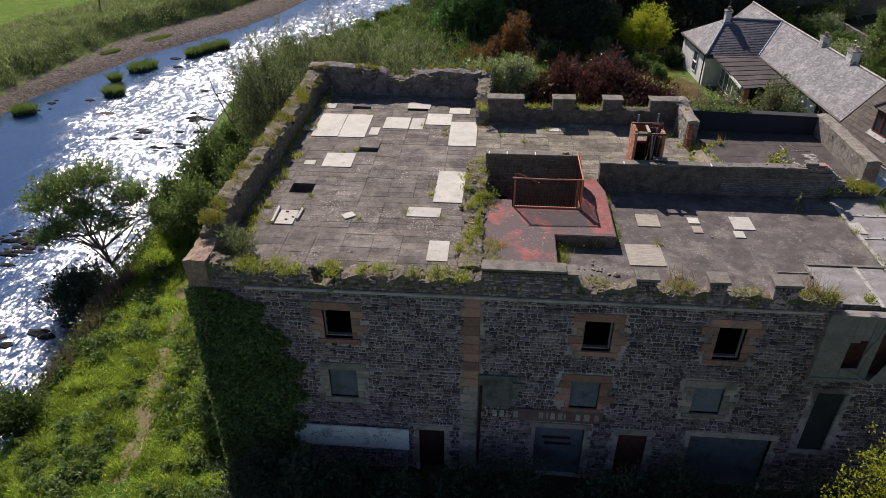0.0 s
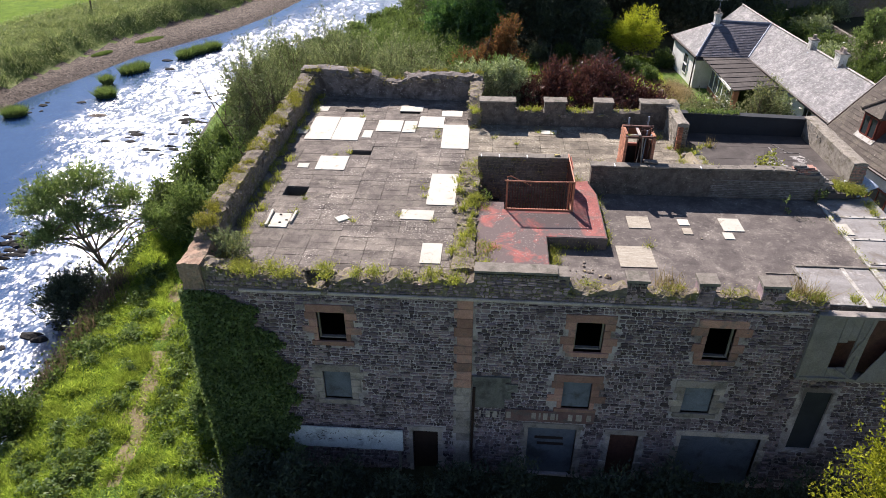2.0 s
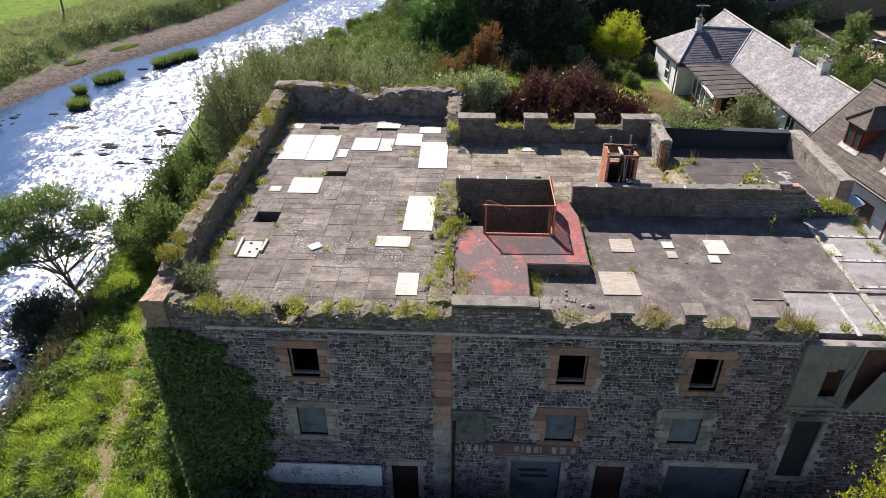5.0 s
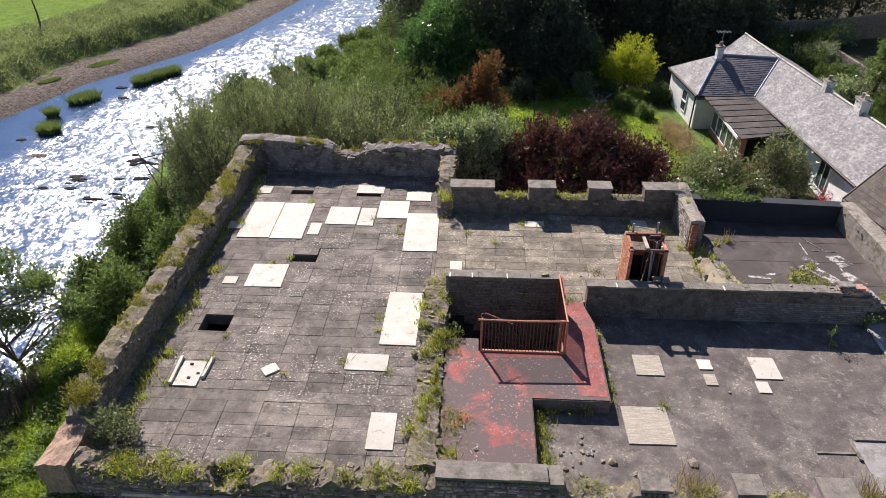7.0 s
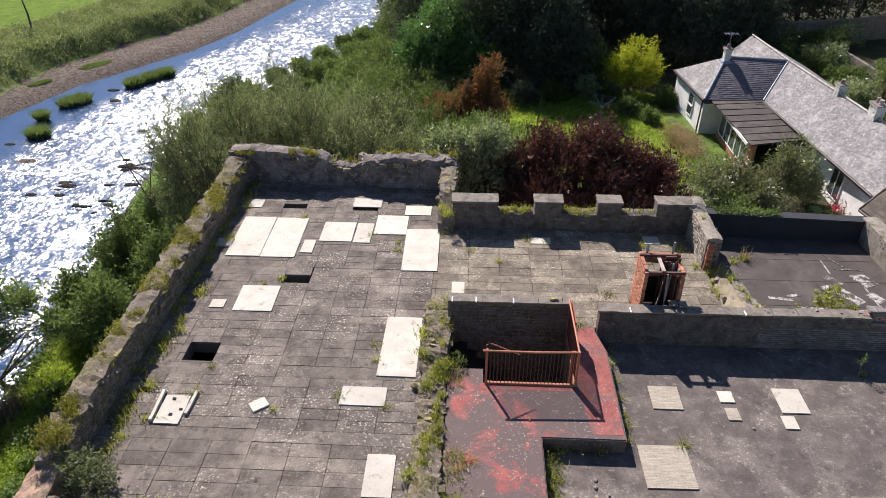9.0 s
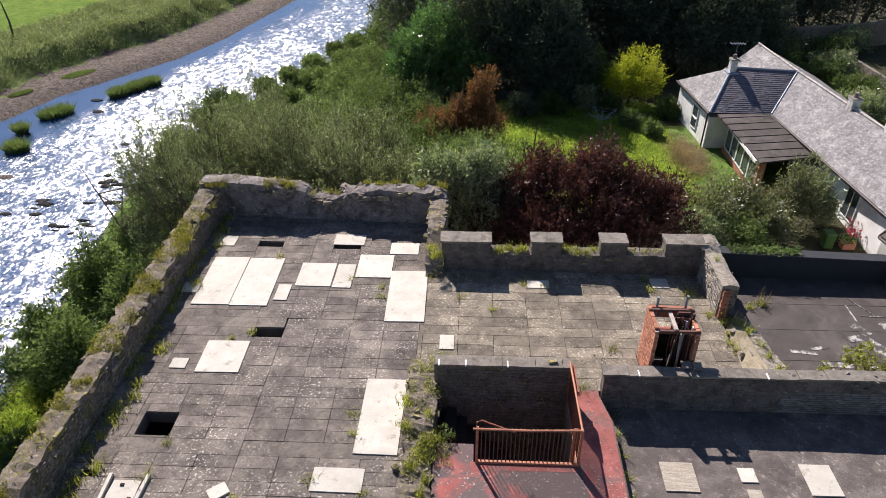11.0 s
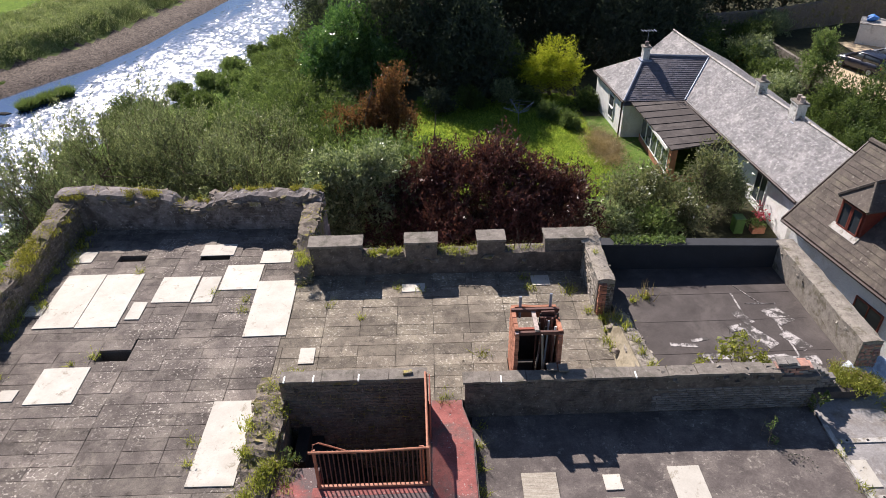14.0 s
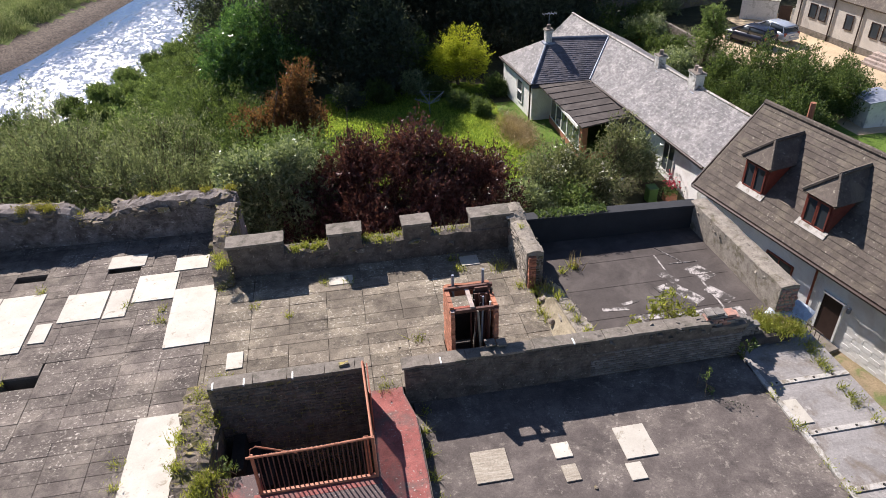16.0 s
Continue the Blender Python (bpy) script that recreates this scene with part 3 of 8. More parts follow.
def stone_verts(rng, s, place):
    """The twelve corners of one worn stone on a wall; place maps (u, v, out) to the world."""
    a, b, c, d, p = s
    e = min(b - a, d - c)
    j = lambda k: rng.uniform(-k, k) * e
    m0, m1 = a + (b - a) * rng.uniform(0.3, 0.7), a + (b - a) * rng.uniform(0.3, 0.7)
    ring = [(a + j(0.12), c + 0.2 * e + j(0.15)), (m0, c + j(0.14)), (b + j(0.12), c + 0.2 * e + j(0.15)), (b + j(0.12), d - 0.2 * e + j(0.15)), (m1, d + j(0.14)), (a + j(0.12), d - 0.2 * e + j(0.15))]
    mu, mv = (a + b) / 2, (c + d) / 2
    back = [(u, v, -0.01) for u, v in ring]
    front = [(mu + (u - mu) * (1 - 0.3 * e / max(b - a, e)), mv + (v - mv) * 0.7, p + j(0.06)) for u, v in ring]
    return [place(*q) for q in back + front]


STONE_FACES = ((6, 7, 8, 9, 10, 11),) + tuple((i, (i + 1) % 6, 6 + (i + 1) % 6, 6 + i) for i in range(6))


def stonework(name, stones, place, material, parent, rng):
    verts, faces = [], []
    for s in stones:
        k = len(verts)
        verts += stone_verts(rng, s, place)
        faces += [tuple(k + i for i in f) for f in STONE_FACES]
    me = bpy.data.meshes.new(name)
    me.from_pydata(verts, [], faces)
    ob = finish(new(name, me), material)
    ob.parent = parent
    return tagged(ob, kind="stuff")


def ruin(p0, p1, thick, z0, tops, seed=0, rough=0.06, step=0.16):
    """A ruined wall between two plan points, its top heights given as (share of the length, z); lumpy all over."""
    p0, p1 = Vector((*p0, 0)), Vector((*p1, 0))
    d = (p1 - p0)
    length = d.length
    d.normalize()
    w = Vector((-d.y, d.x, 0))
    n = max(2, int(length / step))
    bm = bmesh.new()
    rows = []
    for i in range(n + 1):
        s = i / n
        zt = np.interp(s, [t[0] for t in tops], [t[1] for t in tops])
        ring = []
        for side, zz in ((0, 0), (0, 0.33), (0, 0.66), (0, 1), (0.33, 1.03), (0.66, 1.03), (1, 1), (1, 0.66), (1, 0.33), (1, 0)):
            p = p0 + d * (s * length) + w * (thick * side) + Vector((0, 0, z0 + (zt - z0) * zz))
            k = noise.noise_vector(p * 3.1 + Vector((seed, seed * 2, 0))) * rough + noise.noise_vector(p * 9 + Vector((seed, 0, 4))) * rough * 0.5
            if zz < 0.2:
                k.z = 0
            if i in (0, n):
                k *= 0.4
            ring.append(bm.verts.new(p + k * (1.3 if zz >= 1 else 0.6)))
        rows.append(ring)
    for a, b in zip(rows, rows[1:]):
        for k in range(len(a) - 1):
            bm.faces.new((a[k], b[k], b[k + 1], a[k + 1]))
    bm.faces.new(rows[0][::-1]), bm.faces.new(rows[-1])
    bmesh.ops.recalc_face_normals(bm, faces=bm.faces)
    return bm


def weeds(name, label, spots, n, height, leaf, seed, leaves=0.0, category="weeds", width=0.02, spread=0.35):
    """Tufts of weeds at the spots (x, y, z, radius)."""
    rng = np.random.default_rng(seed)
    pts = []
    for x, y, z, r in spots:
        k = max(6, int(n * r * 1.7))
        q = rng.normal(scale=r * 0.5, size=(k, 2))
        pts.append(np.column_stack([x + q[:, 0], y + q[:, 1], np.full(k, z - 0.03)]))
    pts = np.concatenate(pts)
    quads = [blades(rng, pts, height * 0.9, width * 1.3, spread)]
    if leaves is not None:
        k = int(len(pts) * (0.25 + leaves * 0.5))
        c = pts[rng.integers(0, len(pts), k)] + rng.normal(scale=0.08, size=(k, 3)) + np.column_stack([np.zeros(k), np.zeros(k), rng.uniform(0.05, height, k)])
        quads.append(leaf_tris(rng, c, 0.055, 0.5, 0.6))
    return tagged(quads_object(name, np.concatenate(quads), L[leaf]), label, category, kind="stuff")


def crest(parent, p0, p1, thick, z0, tops, seed, per_metre=22, size=(0.07, 0.2), material="ruin", out=0.06, drop=0.25):
    """Broken stones bedded along the top and shoulders of a ruined wall."""
    rng = np.random.default_rng(seed)
    a, b = np.array(p0, float), np.array(p1, float)
    ln = np.linalg.norm(b - a)
    d = (b - a) / ln
    w = np.array([-d[1], d[0]])
    verts, faces = [], []
    cube = np.array([(x, y, z) for x in (-1, 1) for y in (-1, 1) for z in (-1, 1)], float)
    quads = ((0, 1, 3, 2), (4, 6, 7, 5), (0, 4, 5, 1), (2, 3, 7, 6), (0, 2, 6, 4), (1, 5, 7, 3))
    for _ in range(int(ln * per_metre * 0.6)):
        s, q = rng.random(), rng.uniform(-out, thick + out)
        r = rng.uniform(*size) * (0.6 + 0.6 * rng.random())
        edge = min(q, thick - q)
        z = np.interp(s, [t[0] for t in tops], [t[1] for t in tops]) - r * 0.3 - (rng.uniform(0, drop) if edge < 0.05 else 0)
        c = np.array([*(a + d * (s * ln) + w * q), z])
        m = np.array((Matrix.Rotation(math.atan2(d[1], d[0]) + rng.normal(0, 0.35), 3, "Z") @ Matrix.Rotation(rng.normal(0, 0.25), 3, "X") @ Matrix.Rotation(rng.normal(0, 0.25), 3, "Y")))
        k = len(verts)
        pts = cube * np.array([r * rng.uniform(0.7, 1.4), r * rng.uniform(0.6, 1.0), r * rng.uniform(0.3, 0.6)]) * rng.uniform(0.5, 1.1, (8, 1)) * 0.75
        verts += [tuple(v) for v in pts @ m.T + c]
        faces += [tuple(k + i for i in f) for f in quads]
    me = bpy.data.meshes.new("crest_stones")
    me.from_pydata(verts, [], faces)
    ob = finish(new("crest_stones", me), M[material])
    ob.parent = parent
    return tagged(ob, kind="stuff")

# ---- ground and river ----
NEAR_Y = [-60, 10, 19, 25, 38, 50, 57, 64, 75, 86, 100, 120, 150]
NEAR_X = [-16, -18, -18.3, -18.6, -20, -21.8, -22.6, -20.6, -15, -10.8, -10.2, -11, -4]
FAR_Y = [-60, 30, 52, 60, 66, 74.6, 80, 86, 94, 104, 119, 150]
FAR_X = [-40, -42, -42.3, -42.3, -40, -37.2, -33.8, -30.0, -26.9, -24.7, -21.2, -15]
SHORE_Y = [-60, 52, 60.6, 68, 78, 85, 93, 99.5, 105, 114, 120, 150]
SHORE_X = [-45, -45, -45.1, -43.9, -42.3, -38.7, -33.9, -31.5, -30.2, -27.9, -25.4, -19]
RIVER_Z = -2.5


def smooth(a, b, v):
    t = np.clip((v - a) / (b - a), 0, 1)
    return t * t * (3 - 2 * t)


def ground_z(x, y):
    """Height of the ground: river bed, banks, the terrace of the mill and the gardens above it."""
    x, y = np.asarray(x, float), np.asarray(y, float)
    near, far = np.interp(y, NEAR_Y, NEAR_X), np.interp(y, FAR_Y, FAR_X)
    land = 2.9 * smooth(28, 40, y) * smooth(-8, 4, x) + 2.9 * smooth(14, 24, x) * (1 - smooth(28, 40, y)) * smooth(12, 26, y)
    land = land + 0.5 * smooth(-7, 0, x) * (1 - smooth(24, 30, y)) * (1 - smooth(14, 20, x))
    bank = -3.1 + (land + 3.1) * smooth(-1.6, 2.6, x - near)
    fland = -1.9 + 2.0 * smooth(-0.5, 3.2, np.interp(y, SHORE_Y, SHORE_X) - x)
    other = -3.1 + (fland + 3.1) * smooth(-1.5, 3.0, far - x)
    bar = 0.75 * np.exp(-((x + 33.6) / 2.4) ** 2 - ((y - 57.2) / 1.0) ** 2)
    return np.where(x > (near + far) / 2, bank, other) + bar + 0.05 * np.sin(x * 1.3 + y * 0.7) * np.cos(y * 1.1 - x * 0.4)


def axis(fine0, fine1, step, far):
    left = fine0 - np.geomspace(step, far, 24)
    right = fine1 + np.geomspace(step, far, 24)
    return np.concatenate([left[::-1], np.arange(fine0, fine1 + 1e-6, step), right])


def make_ground():
    xs, ys = axis(-62, 55, 0.75, 600), axis(-6, 128, 0.75, 600)
    gx, gy = np.meshgrid(xs, ys)
    gz = ground_z(gx, gy)
    co = np.stack([gx, gy, gz], -1).reshape(-1, 3)
    w, h = len(xs), len(ys)
    i = np.arange((h - 1) * (w - 1))
    r, c = i // (w - 1), i % (w - 1)
    idx = np.stack([r * w + c, r * w + c + 1, (r + 1) * w + c + 1, (r + 1) * w + c], 1)
    me = bpy.data.meshes.new("ground")
    me.vertices.add(len(co))
    me.vertices.foreach_set("co", co.astype(np.float32).ravel())
    me.loops.add(idx.size)
    me.loops.foreach_set("vertex_index", idx.astype(np.int32).ravel())
    me.polygons.add(len(idx))
    me.polygons.foreach_set("loop_start", np.arange(0, idx.size, 4, dtype=np.int32))
    me.update(calc_edges=True)
    cx, cy = co[idx].mean(1)[:, 0], co[idx].mean(1)[:, 1]
    wob = 0.7 * np.sin(cx * 1.7 + 3 * np.sin(cy * 0.9)) + 0.5 * np.sin(cy * 2.3 + cx)
    near, far = np.interp(cy, NEAR_Y, NEAR_X), np.interp(cy, FAR_Y, FAR_X)
    kind = np.zeros(len(cx), int)
    mid = (near + far) / 2
    kind[(cx < near + 0.4) & (cx > far - 0.5)] = 3
    fardist = far - cx
    shore = np.interp(cy, SHORE_Y, SHORE_X) - cx
    kind[fardist >= 0.2] = 1
    kind[(fardist >= 0.2) & (shore > 0.4 * wob)] = 2
    kind[(fardist >= 0.2) & (shore > 11.5 + wob + 2.0 * smooth(75, 110, cy))] = 4
    kind[(np.hypot((cx + 33.6) / 2.6, (cy - 57.2) / 1.1) < 1 + 0.12 * wob)] = 1
    # darkened ground: shade under the wood and round the mill, put into the colour
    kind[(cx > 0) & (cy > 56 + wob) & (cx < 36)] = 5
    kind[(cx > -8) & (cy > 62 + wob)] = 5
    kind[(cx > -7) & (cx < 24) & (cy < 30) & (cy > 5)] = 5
    path_x = np.interp(cy, [0, 15, 18, 24, 28, 34], [-10.9, -11.0, -11.4, -12.8, -13.7, -15])
    kind[(np.abs(cx - path_x) < 0.3 + 0.18 * wob) & (cy < 31) & (cy > -6)] = 6
    kind[(cx > 5) & (cx < 16 + 0.5 * wob) & (cy > 45) & (cy < 61)] = 4
    kind[(cx > 16) & (cx < 27) & (cy > 12) & (cy < 36 + wob)] = 6
    kind[(cx > 8) & (cx < 24) & (cy > 30) & (cy < 44.5 + 0.5 * wob)] = 5
    kind[(cx > 36.2 + 0.2 * wob) & (cy > 46) & (cy < 66.5) | (cx > 41.3) & (cy > 60) & (cy < 71)] = 7
    me.polygons.foreach_set("material_index", kind.astype(np.int32))
    me.polygons.foreach_set("use_smooth", np.ones(len(kind), bool))
    ob = new("ground", me)
    finish(ob, [M["grass"], M["shingle"], M["rough_grass"], M["bed"], M["field"], M["shade_soil"], M["path"], M["yard"]])
    return tagged(ob, "grassy river banks with a shingle shore and gardens", "ground", kind="structure")


make_ground()
bm = bmesh.new()
bmesh.ops.create_grid(bm, x_segments=2, y_segments=2, size=1, matrix=Matrix.Translation((-24, 60, RIVER_Z)) @ Matrix.Diagonal((30, 140, 1, 1)))
tagged(part("water", bm, M["water"]), "shallow rippling river glittering in the sun", "river", kind="structure")

# ---- the mill: walls, decks and roofs ----
ROOF, ANNEX = 9.0, 8.55
FX0, FX1, FY = -7.0, 12.75, 17.0
WINDOWS = [(-2.92, -2.01, 6.61, 7.78), (5.33, 6.22, 6.61, 7.82), (9.38, 10.2, 6.52, 7.83),
           (-2.96, -2.01, 3.97, 5.24), (5.17, 6.11, 4.06, 5.28), (9.14, 10.08, 4.14, 5.3)]
DOORS = [(0.05, 0.95, 0.4, 2.57), (4.14, 5.82, 0.6, 3.05), (7.0, 7.97, 0.6, 2.91), (9.4, 12.1, 0.3, 3.05)]
OPEN = WINDOWS + DOORS

wall_south = part("wall_south", pierced((FX0, FX1, -2.0, 8.55), OPEN, lambda a, b, c, d: (a, b, FY, FY + 0.3, c, d)), M["mortar"])
tagged(wall_south, "dark rubble stone mill wall with pink sandstone dressings", "wall", kind="structure")
wall_west = part("wall_west", boxes((-7.0, -6.45, FY + 0.3, 33.5, -2.0, 8.6)), M["rubble"])
tagged(wall_west, "rubble stone side wall facing the river", "wall", kind="structure")
wall_north = part("wall_north", boxes((-6.45, 1.95, 32.95, 33.5, -1.0, 8.6), (1.4, 1.95, 29.75, 32.95, -1.0, 8.6), (1.95, 10.95, 29.75, 30.3, -1.0, 8.6)), M["rubble"])
tagged(wall_north, "rubble stone rear wall towards the gardens", "wall", kind="structure")
wall_east = part("wall_east", boxes((10.95, 16.9, 29.9, 30.4, -1.0, 8.6), (16.4, 16.9, 24.6, 29.9, -1.0, 8.6), (14.85, 15.1, 17.3, 24.6, -1.0, 8.3), (15.1, 17.4, 24.3, 24.6, 0, 8.3), (17.2, 17.4, 17.3, 24.3, 0, 8.3)), M["render_wall"])
tagged(wall_east, "rendered side walls of the lower ranges", "wall", kind="structure")
# floor under the hatches, indoor shade painted in as near black
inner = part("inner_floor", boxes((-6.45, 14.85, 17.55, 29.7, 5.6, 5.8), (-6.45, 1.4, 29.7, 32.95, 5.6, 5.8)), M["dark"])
tagged(inner, "bare floor coloured near black for the shade inside the storey", "floor", kind="structure")

HOLES = [(-5.33, -4.47, 22.36, 23.12), (-3.45, -2.6, 26.12, 26.53), (-4.58, -3.7, 30.85, 31.18), (-6.1, -5.72, 21.1, 21.3), (-1.9, -0.95, 30.8, 31.2)]
deck = part("roof_deck", pierced((-6.45, 1.4, 17.55, 32.95), HOLES, lambda a, b, c, d: (a, b, c, d, 8.6, 8.93)), M["deck"])
tagged(deck, "concrete roof deck with open hatches", "roof", kind="structure")
deck2 = part("roof_deck_rear", boxes((1.4, 10.4, 24.3, 29.75, 8.6, 8.93), (1.4, 2.05, 17.55, 24.3, 8.6, 8.93)), M["deck"])
tagged(deck2, "concrete roof deck under paving slabs", "roof", kind="structure")

annex_roof = part("annex_roof", prism([(4.47, 17.4), (14.95, 17.4), (14.95, 24.15), (6.52, 24.15), (6.52, 20.07), (4.47, 20.07)], 8.3, ANNEX), M["annex"])
tagged(annex_roof, "stained grey asphalt roof of the lower range", "roof", kind="structure")
red_floor = part("stair_landing", prism([(2.08, 17.5), (4.45, 17.5), (4.45, 20.09), (6.5, 20.09), (6.5, 23.3), (6.3, 24.1), (6.3, 24.32), (5.5, 24.32), (5.5, 21.87), (3.03, 21.87), (3.03, 22.4), (2.08, 22.4)], 8.3, ROOF), M["red"])
M["red_fresh"] = surface("fresh_red_paint", [(0.3, (0.2, 0.06, 0.055)), (0.7, (0.37, 0.125, 0.11))], 2.6, 0.8, 0.6, 35, stains=(0.125, 0.098, 0.092), stain_scale=1.3, stain_at=(0.47, 0.64), second=((0.13, 0.07, 0.062), 7, (0.55, 0.7)), specks=((0.36, 0.32, 0.3), 15, (0.64, 0.69), 0.9, (0.45, 0.6)))
part("paint_layer", prism([(5.72, 20.22), (6.48, 20.22), (6.48, 23.3), (6.28, 24.1), (6.28, 24.3), (5.55, 24.3), (5.55, 21.6)], ROOF - 0.05, ROOF + 0.004), M["red_fresh"], red_floor, "brighter red paint")
part("paint_layer", prism([(2.95, 21.62), (5.5, 21.66), (5.5, 21.86), (2.95, 21.86)], ROOF - 0.05, ROOF + 0.0035), M["red_fresh"], red_floor, "brighter red paint")
tagged(red_floor, "landing with worn red floor paint beside the stairwell", "floor", kind="structure")
felt_roof = part("felt_roof", boxes((10.95, 16.6, 24.44, 30.02, 8.5, 8.72)), M["felt"])
tagged(felt_roof, "black felt flat roof with grey patches", "roof", kind="structure")
bm = boxes((10.72, 16.6, 30.03, 30.35, 8.6, 9.62), (10.7, 16.62, 29.99, 30.42, 9.62, 9.68), bevel=0.01)
for v in bm.verts:
    k = (v.co.x - 10.95) / 5.5
    v.co.y -= 0.15 * k
    v.co.z -= 0.11 * k if v.co.z > 9 else 0
upstand = part("felt_upstand", bm, M["felt_upstand"])
tagged(upstand, "dark felt-covered upstand behind the flat roof", "wall", kind="structure")
leanto = part("leanto_roof", boxes((15.1, 17.35, 17.1, 24.78, 8.3, 8.42)), M["leanto"])
tagged(leanto, "worn grey sheet roof with pale joint strips", "roof", kind="structure")

for k, q in enumerate(((4.44, 6.515, 20.06, 20.09), (4.445, 4.475, 17.5, 20.06), (6.495, 6.53, 20.09, 23.3))):
    part("landing_edge", boxes((*q, 8.5, 8.97 if k else 8.975)), M["render_wall"], red_floor)

# stairwell
well = part("stairwell", boxes((2.0, 5.45, 24.0, 24.3, 5.8, 10.05), (1.95, 2.08, 21.87, 24.0, 5.8, 8.95), (5.45, 5.5, 21.87, 24.0, 5.8, 9.0), (2.08, 5.45, 21.8, 21.87, 5.8, 8.3), (2.08, 3.03, 22.3, 22.4, 5.8, 8.3), (2.96, 3.03, 21.87, 22.3, 5.8, 8.3)), M["ruin"])
tagged(well, "stone-walled open stairwell with a dark pit", "stairwell", kind="structure")
# steps coloured near black to hold the shade of the pit
steps = thing("stair", "stone steps coloured near black for the shade of the stairwell", "stair")
for k in range(8):
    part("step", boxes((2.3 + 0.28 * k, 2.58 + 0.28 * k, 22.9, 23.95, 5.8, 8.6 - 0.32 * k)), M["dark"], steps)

# long wall between the annex and the rear roofs
long_wall = part("wall_long", boxes((6.36, 14.0, 24.15, 24.44, 8.3, 9.72), (14.0, 14.9, 24.15, 24.43, 8.3, 9.5)), M["render_wall"])
tagged(long_wall, "weathered wall between the two roof levels", "wall", kind="structure")
cop = random.Random(3)
x = 6.3
while x < 13.9:
    ln = min(cop.uniform(0.55, 1.05), 14.0 - x)
    z = 9.72 + cop.uniform(-0.008, 0.008)
    part("coping_stone", worn(boxes((x + 0.006, x + ln - 0.006, 24.11 + cop.uniform(-0.015, 0.015), 24.47 + cop.uniform(-0.03, 0.02), z, z + (0.06 if x < 10.6 else 0.075))), 0.014, 3, x), M["coping"], long_wall)
    x += ln
part("coping_stone", worn(boxes((14.0, 14.95, 24.12, 24.46, 9.5, 9.6)), 0.03, 4), M["coping"], long_wall)
x = 2.0
while x < 5.4:
    ln = min(cop.uniform(0.55, 1.0), 5.47 - x)
    part("coping_stone", worn(boxes((x + 0.006, x + ln - 0.006, 23.97, 24.33, 10.05, 10.1)), 0.012, 3, x), M["coping"], well)
    x += ln

# parapets
par_w = part("parapet_west", ruin((-6.45, 18.3), (-6.45, 33.3), 0.62, 8.6, [(0, 9.6), (0.1, 9.95), (0.12, 10.05), (0.3, 9.95), (0.5, 10.0), (0.8, 9.95), (1, 10.2)], 1), M["ruin"])
tagged(par_w, "crumbling rubble parapet overgrown with moss and weeds", "parapet", kind="structure")
par_n = part("parapet_north", ruin((-7.05, 32.95), (1.95, 32.55), 0.6, 8.6, [(0, 10.35), (0.1, 10.4), (0.3, 10.3), (0.42, 10.2), (0.45, 9.85), (0.56, 9.85), (0.58, 10.1), (0.75, 10.3), (0.95, 10.25), (1, 10.1)], 2, 0.05), M["grey_render"])
tagged(par_n, "ruined stone wall with mossy top", "parapet", kind="structure")
par_x = part("parapet_return", ruin((1.95, 29.3), (1.95, 33.0), 0.55, 8.6, [(0, 9.05), (0.15, 9.5), (0.4, 10.0), (1, 10.1)], 3), M["ruin"])
tagged(par_x, "short broken return wall overgrown with moss", "parapet", kind="structure")
merlon_wall = part("parapet_garden", ruin((1.95, 29.75), (10.4, 29.62), 0.5, 8.6, [(0, 9.75), (0.3, 9.62), (0.6, 9.7), (1, 9.75)], 4, 0.03), M["render_wall"])
tagged(merlon_wall, "rendered castellated parapet with mossy gaps", "parapet", kind="structure")
for a, b, z in ((1.92, 3.5, 10.08), (4.83, 5.79, 10.12), (7.05, 7.85, 10.14), (9.1, 10.35, 10.14)):
    m = part("merlon", worn(boxes((a, b, 29.68, 30.2, 9.5, z)), 0.04, 4, a), M["render_wall"], merlon_wall)
    part("merlon_cap", worn(boxes((a - 0.04, b + 0.04, 29.62, 30.24, z, z + 0.08)), 0.014, 5, a), M["coping"], m)
    crest(m, (a, 29.66), (b, 29.66), 0.5, 9, [(0, z + 0.07), (1, z + 0.07)], int(a * 9), 30, (0.03, 0.1), "coping")
par_e = part("parapet_stub", ruin((10.72, 27.55), (10.74, 30.2), 0.48, 8.6, [(0, 10.12), (0.5, 10.08), (0.7, 10.05), (0.8, 10.2), (1, 10.2)], 5, 0.035), M["core"])
tagged(par_e, "broken stub of rubble wall with exposed stones", "parapet", kind="structure")
par_e2 = part("parapet_broken", ruin((11.3, 24.5), (11.1, 27.5), 0.6, 8.6, [(0, 9.45), (0.12, 9.38), (0.5, 9.3), (0.8, 9.15), (1, 9.0)], 6, 0.08), M["core"])
tagged(par_e2, "collapsed length of wall with rubble and grass", "parapet", kind="structure")
par_r = part("parapet_east", ruin((17.15, 25.3), (17.0, 30.1), 0.56, 8.5, [(0, 9.6), (0.5, 9.6), (1, 9.62)], 7, 0.025), M["core"])
tagged(par_r, "thick weathered wall beside the felt roof", "parapet", kind="structure")
strip = part("parapet_middle", ruin((2.05, 17.5), (2.05, 24.9), 0.7, 8.6, [(0, 9.3), (0.1, 9.2), (0.3, 9.08), (0.45, 9.05), (0.6, 9.12), (0.72, 9.35), (0.8, 9.4), (0.9, 9.5), (1, 9.4)], 8, 0.08, 0.11), M["ruin"])
tagged(strip, "low remains of a wall covered in grass and weeds", "parapet", kind="structure")
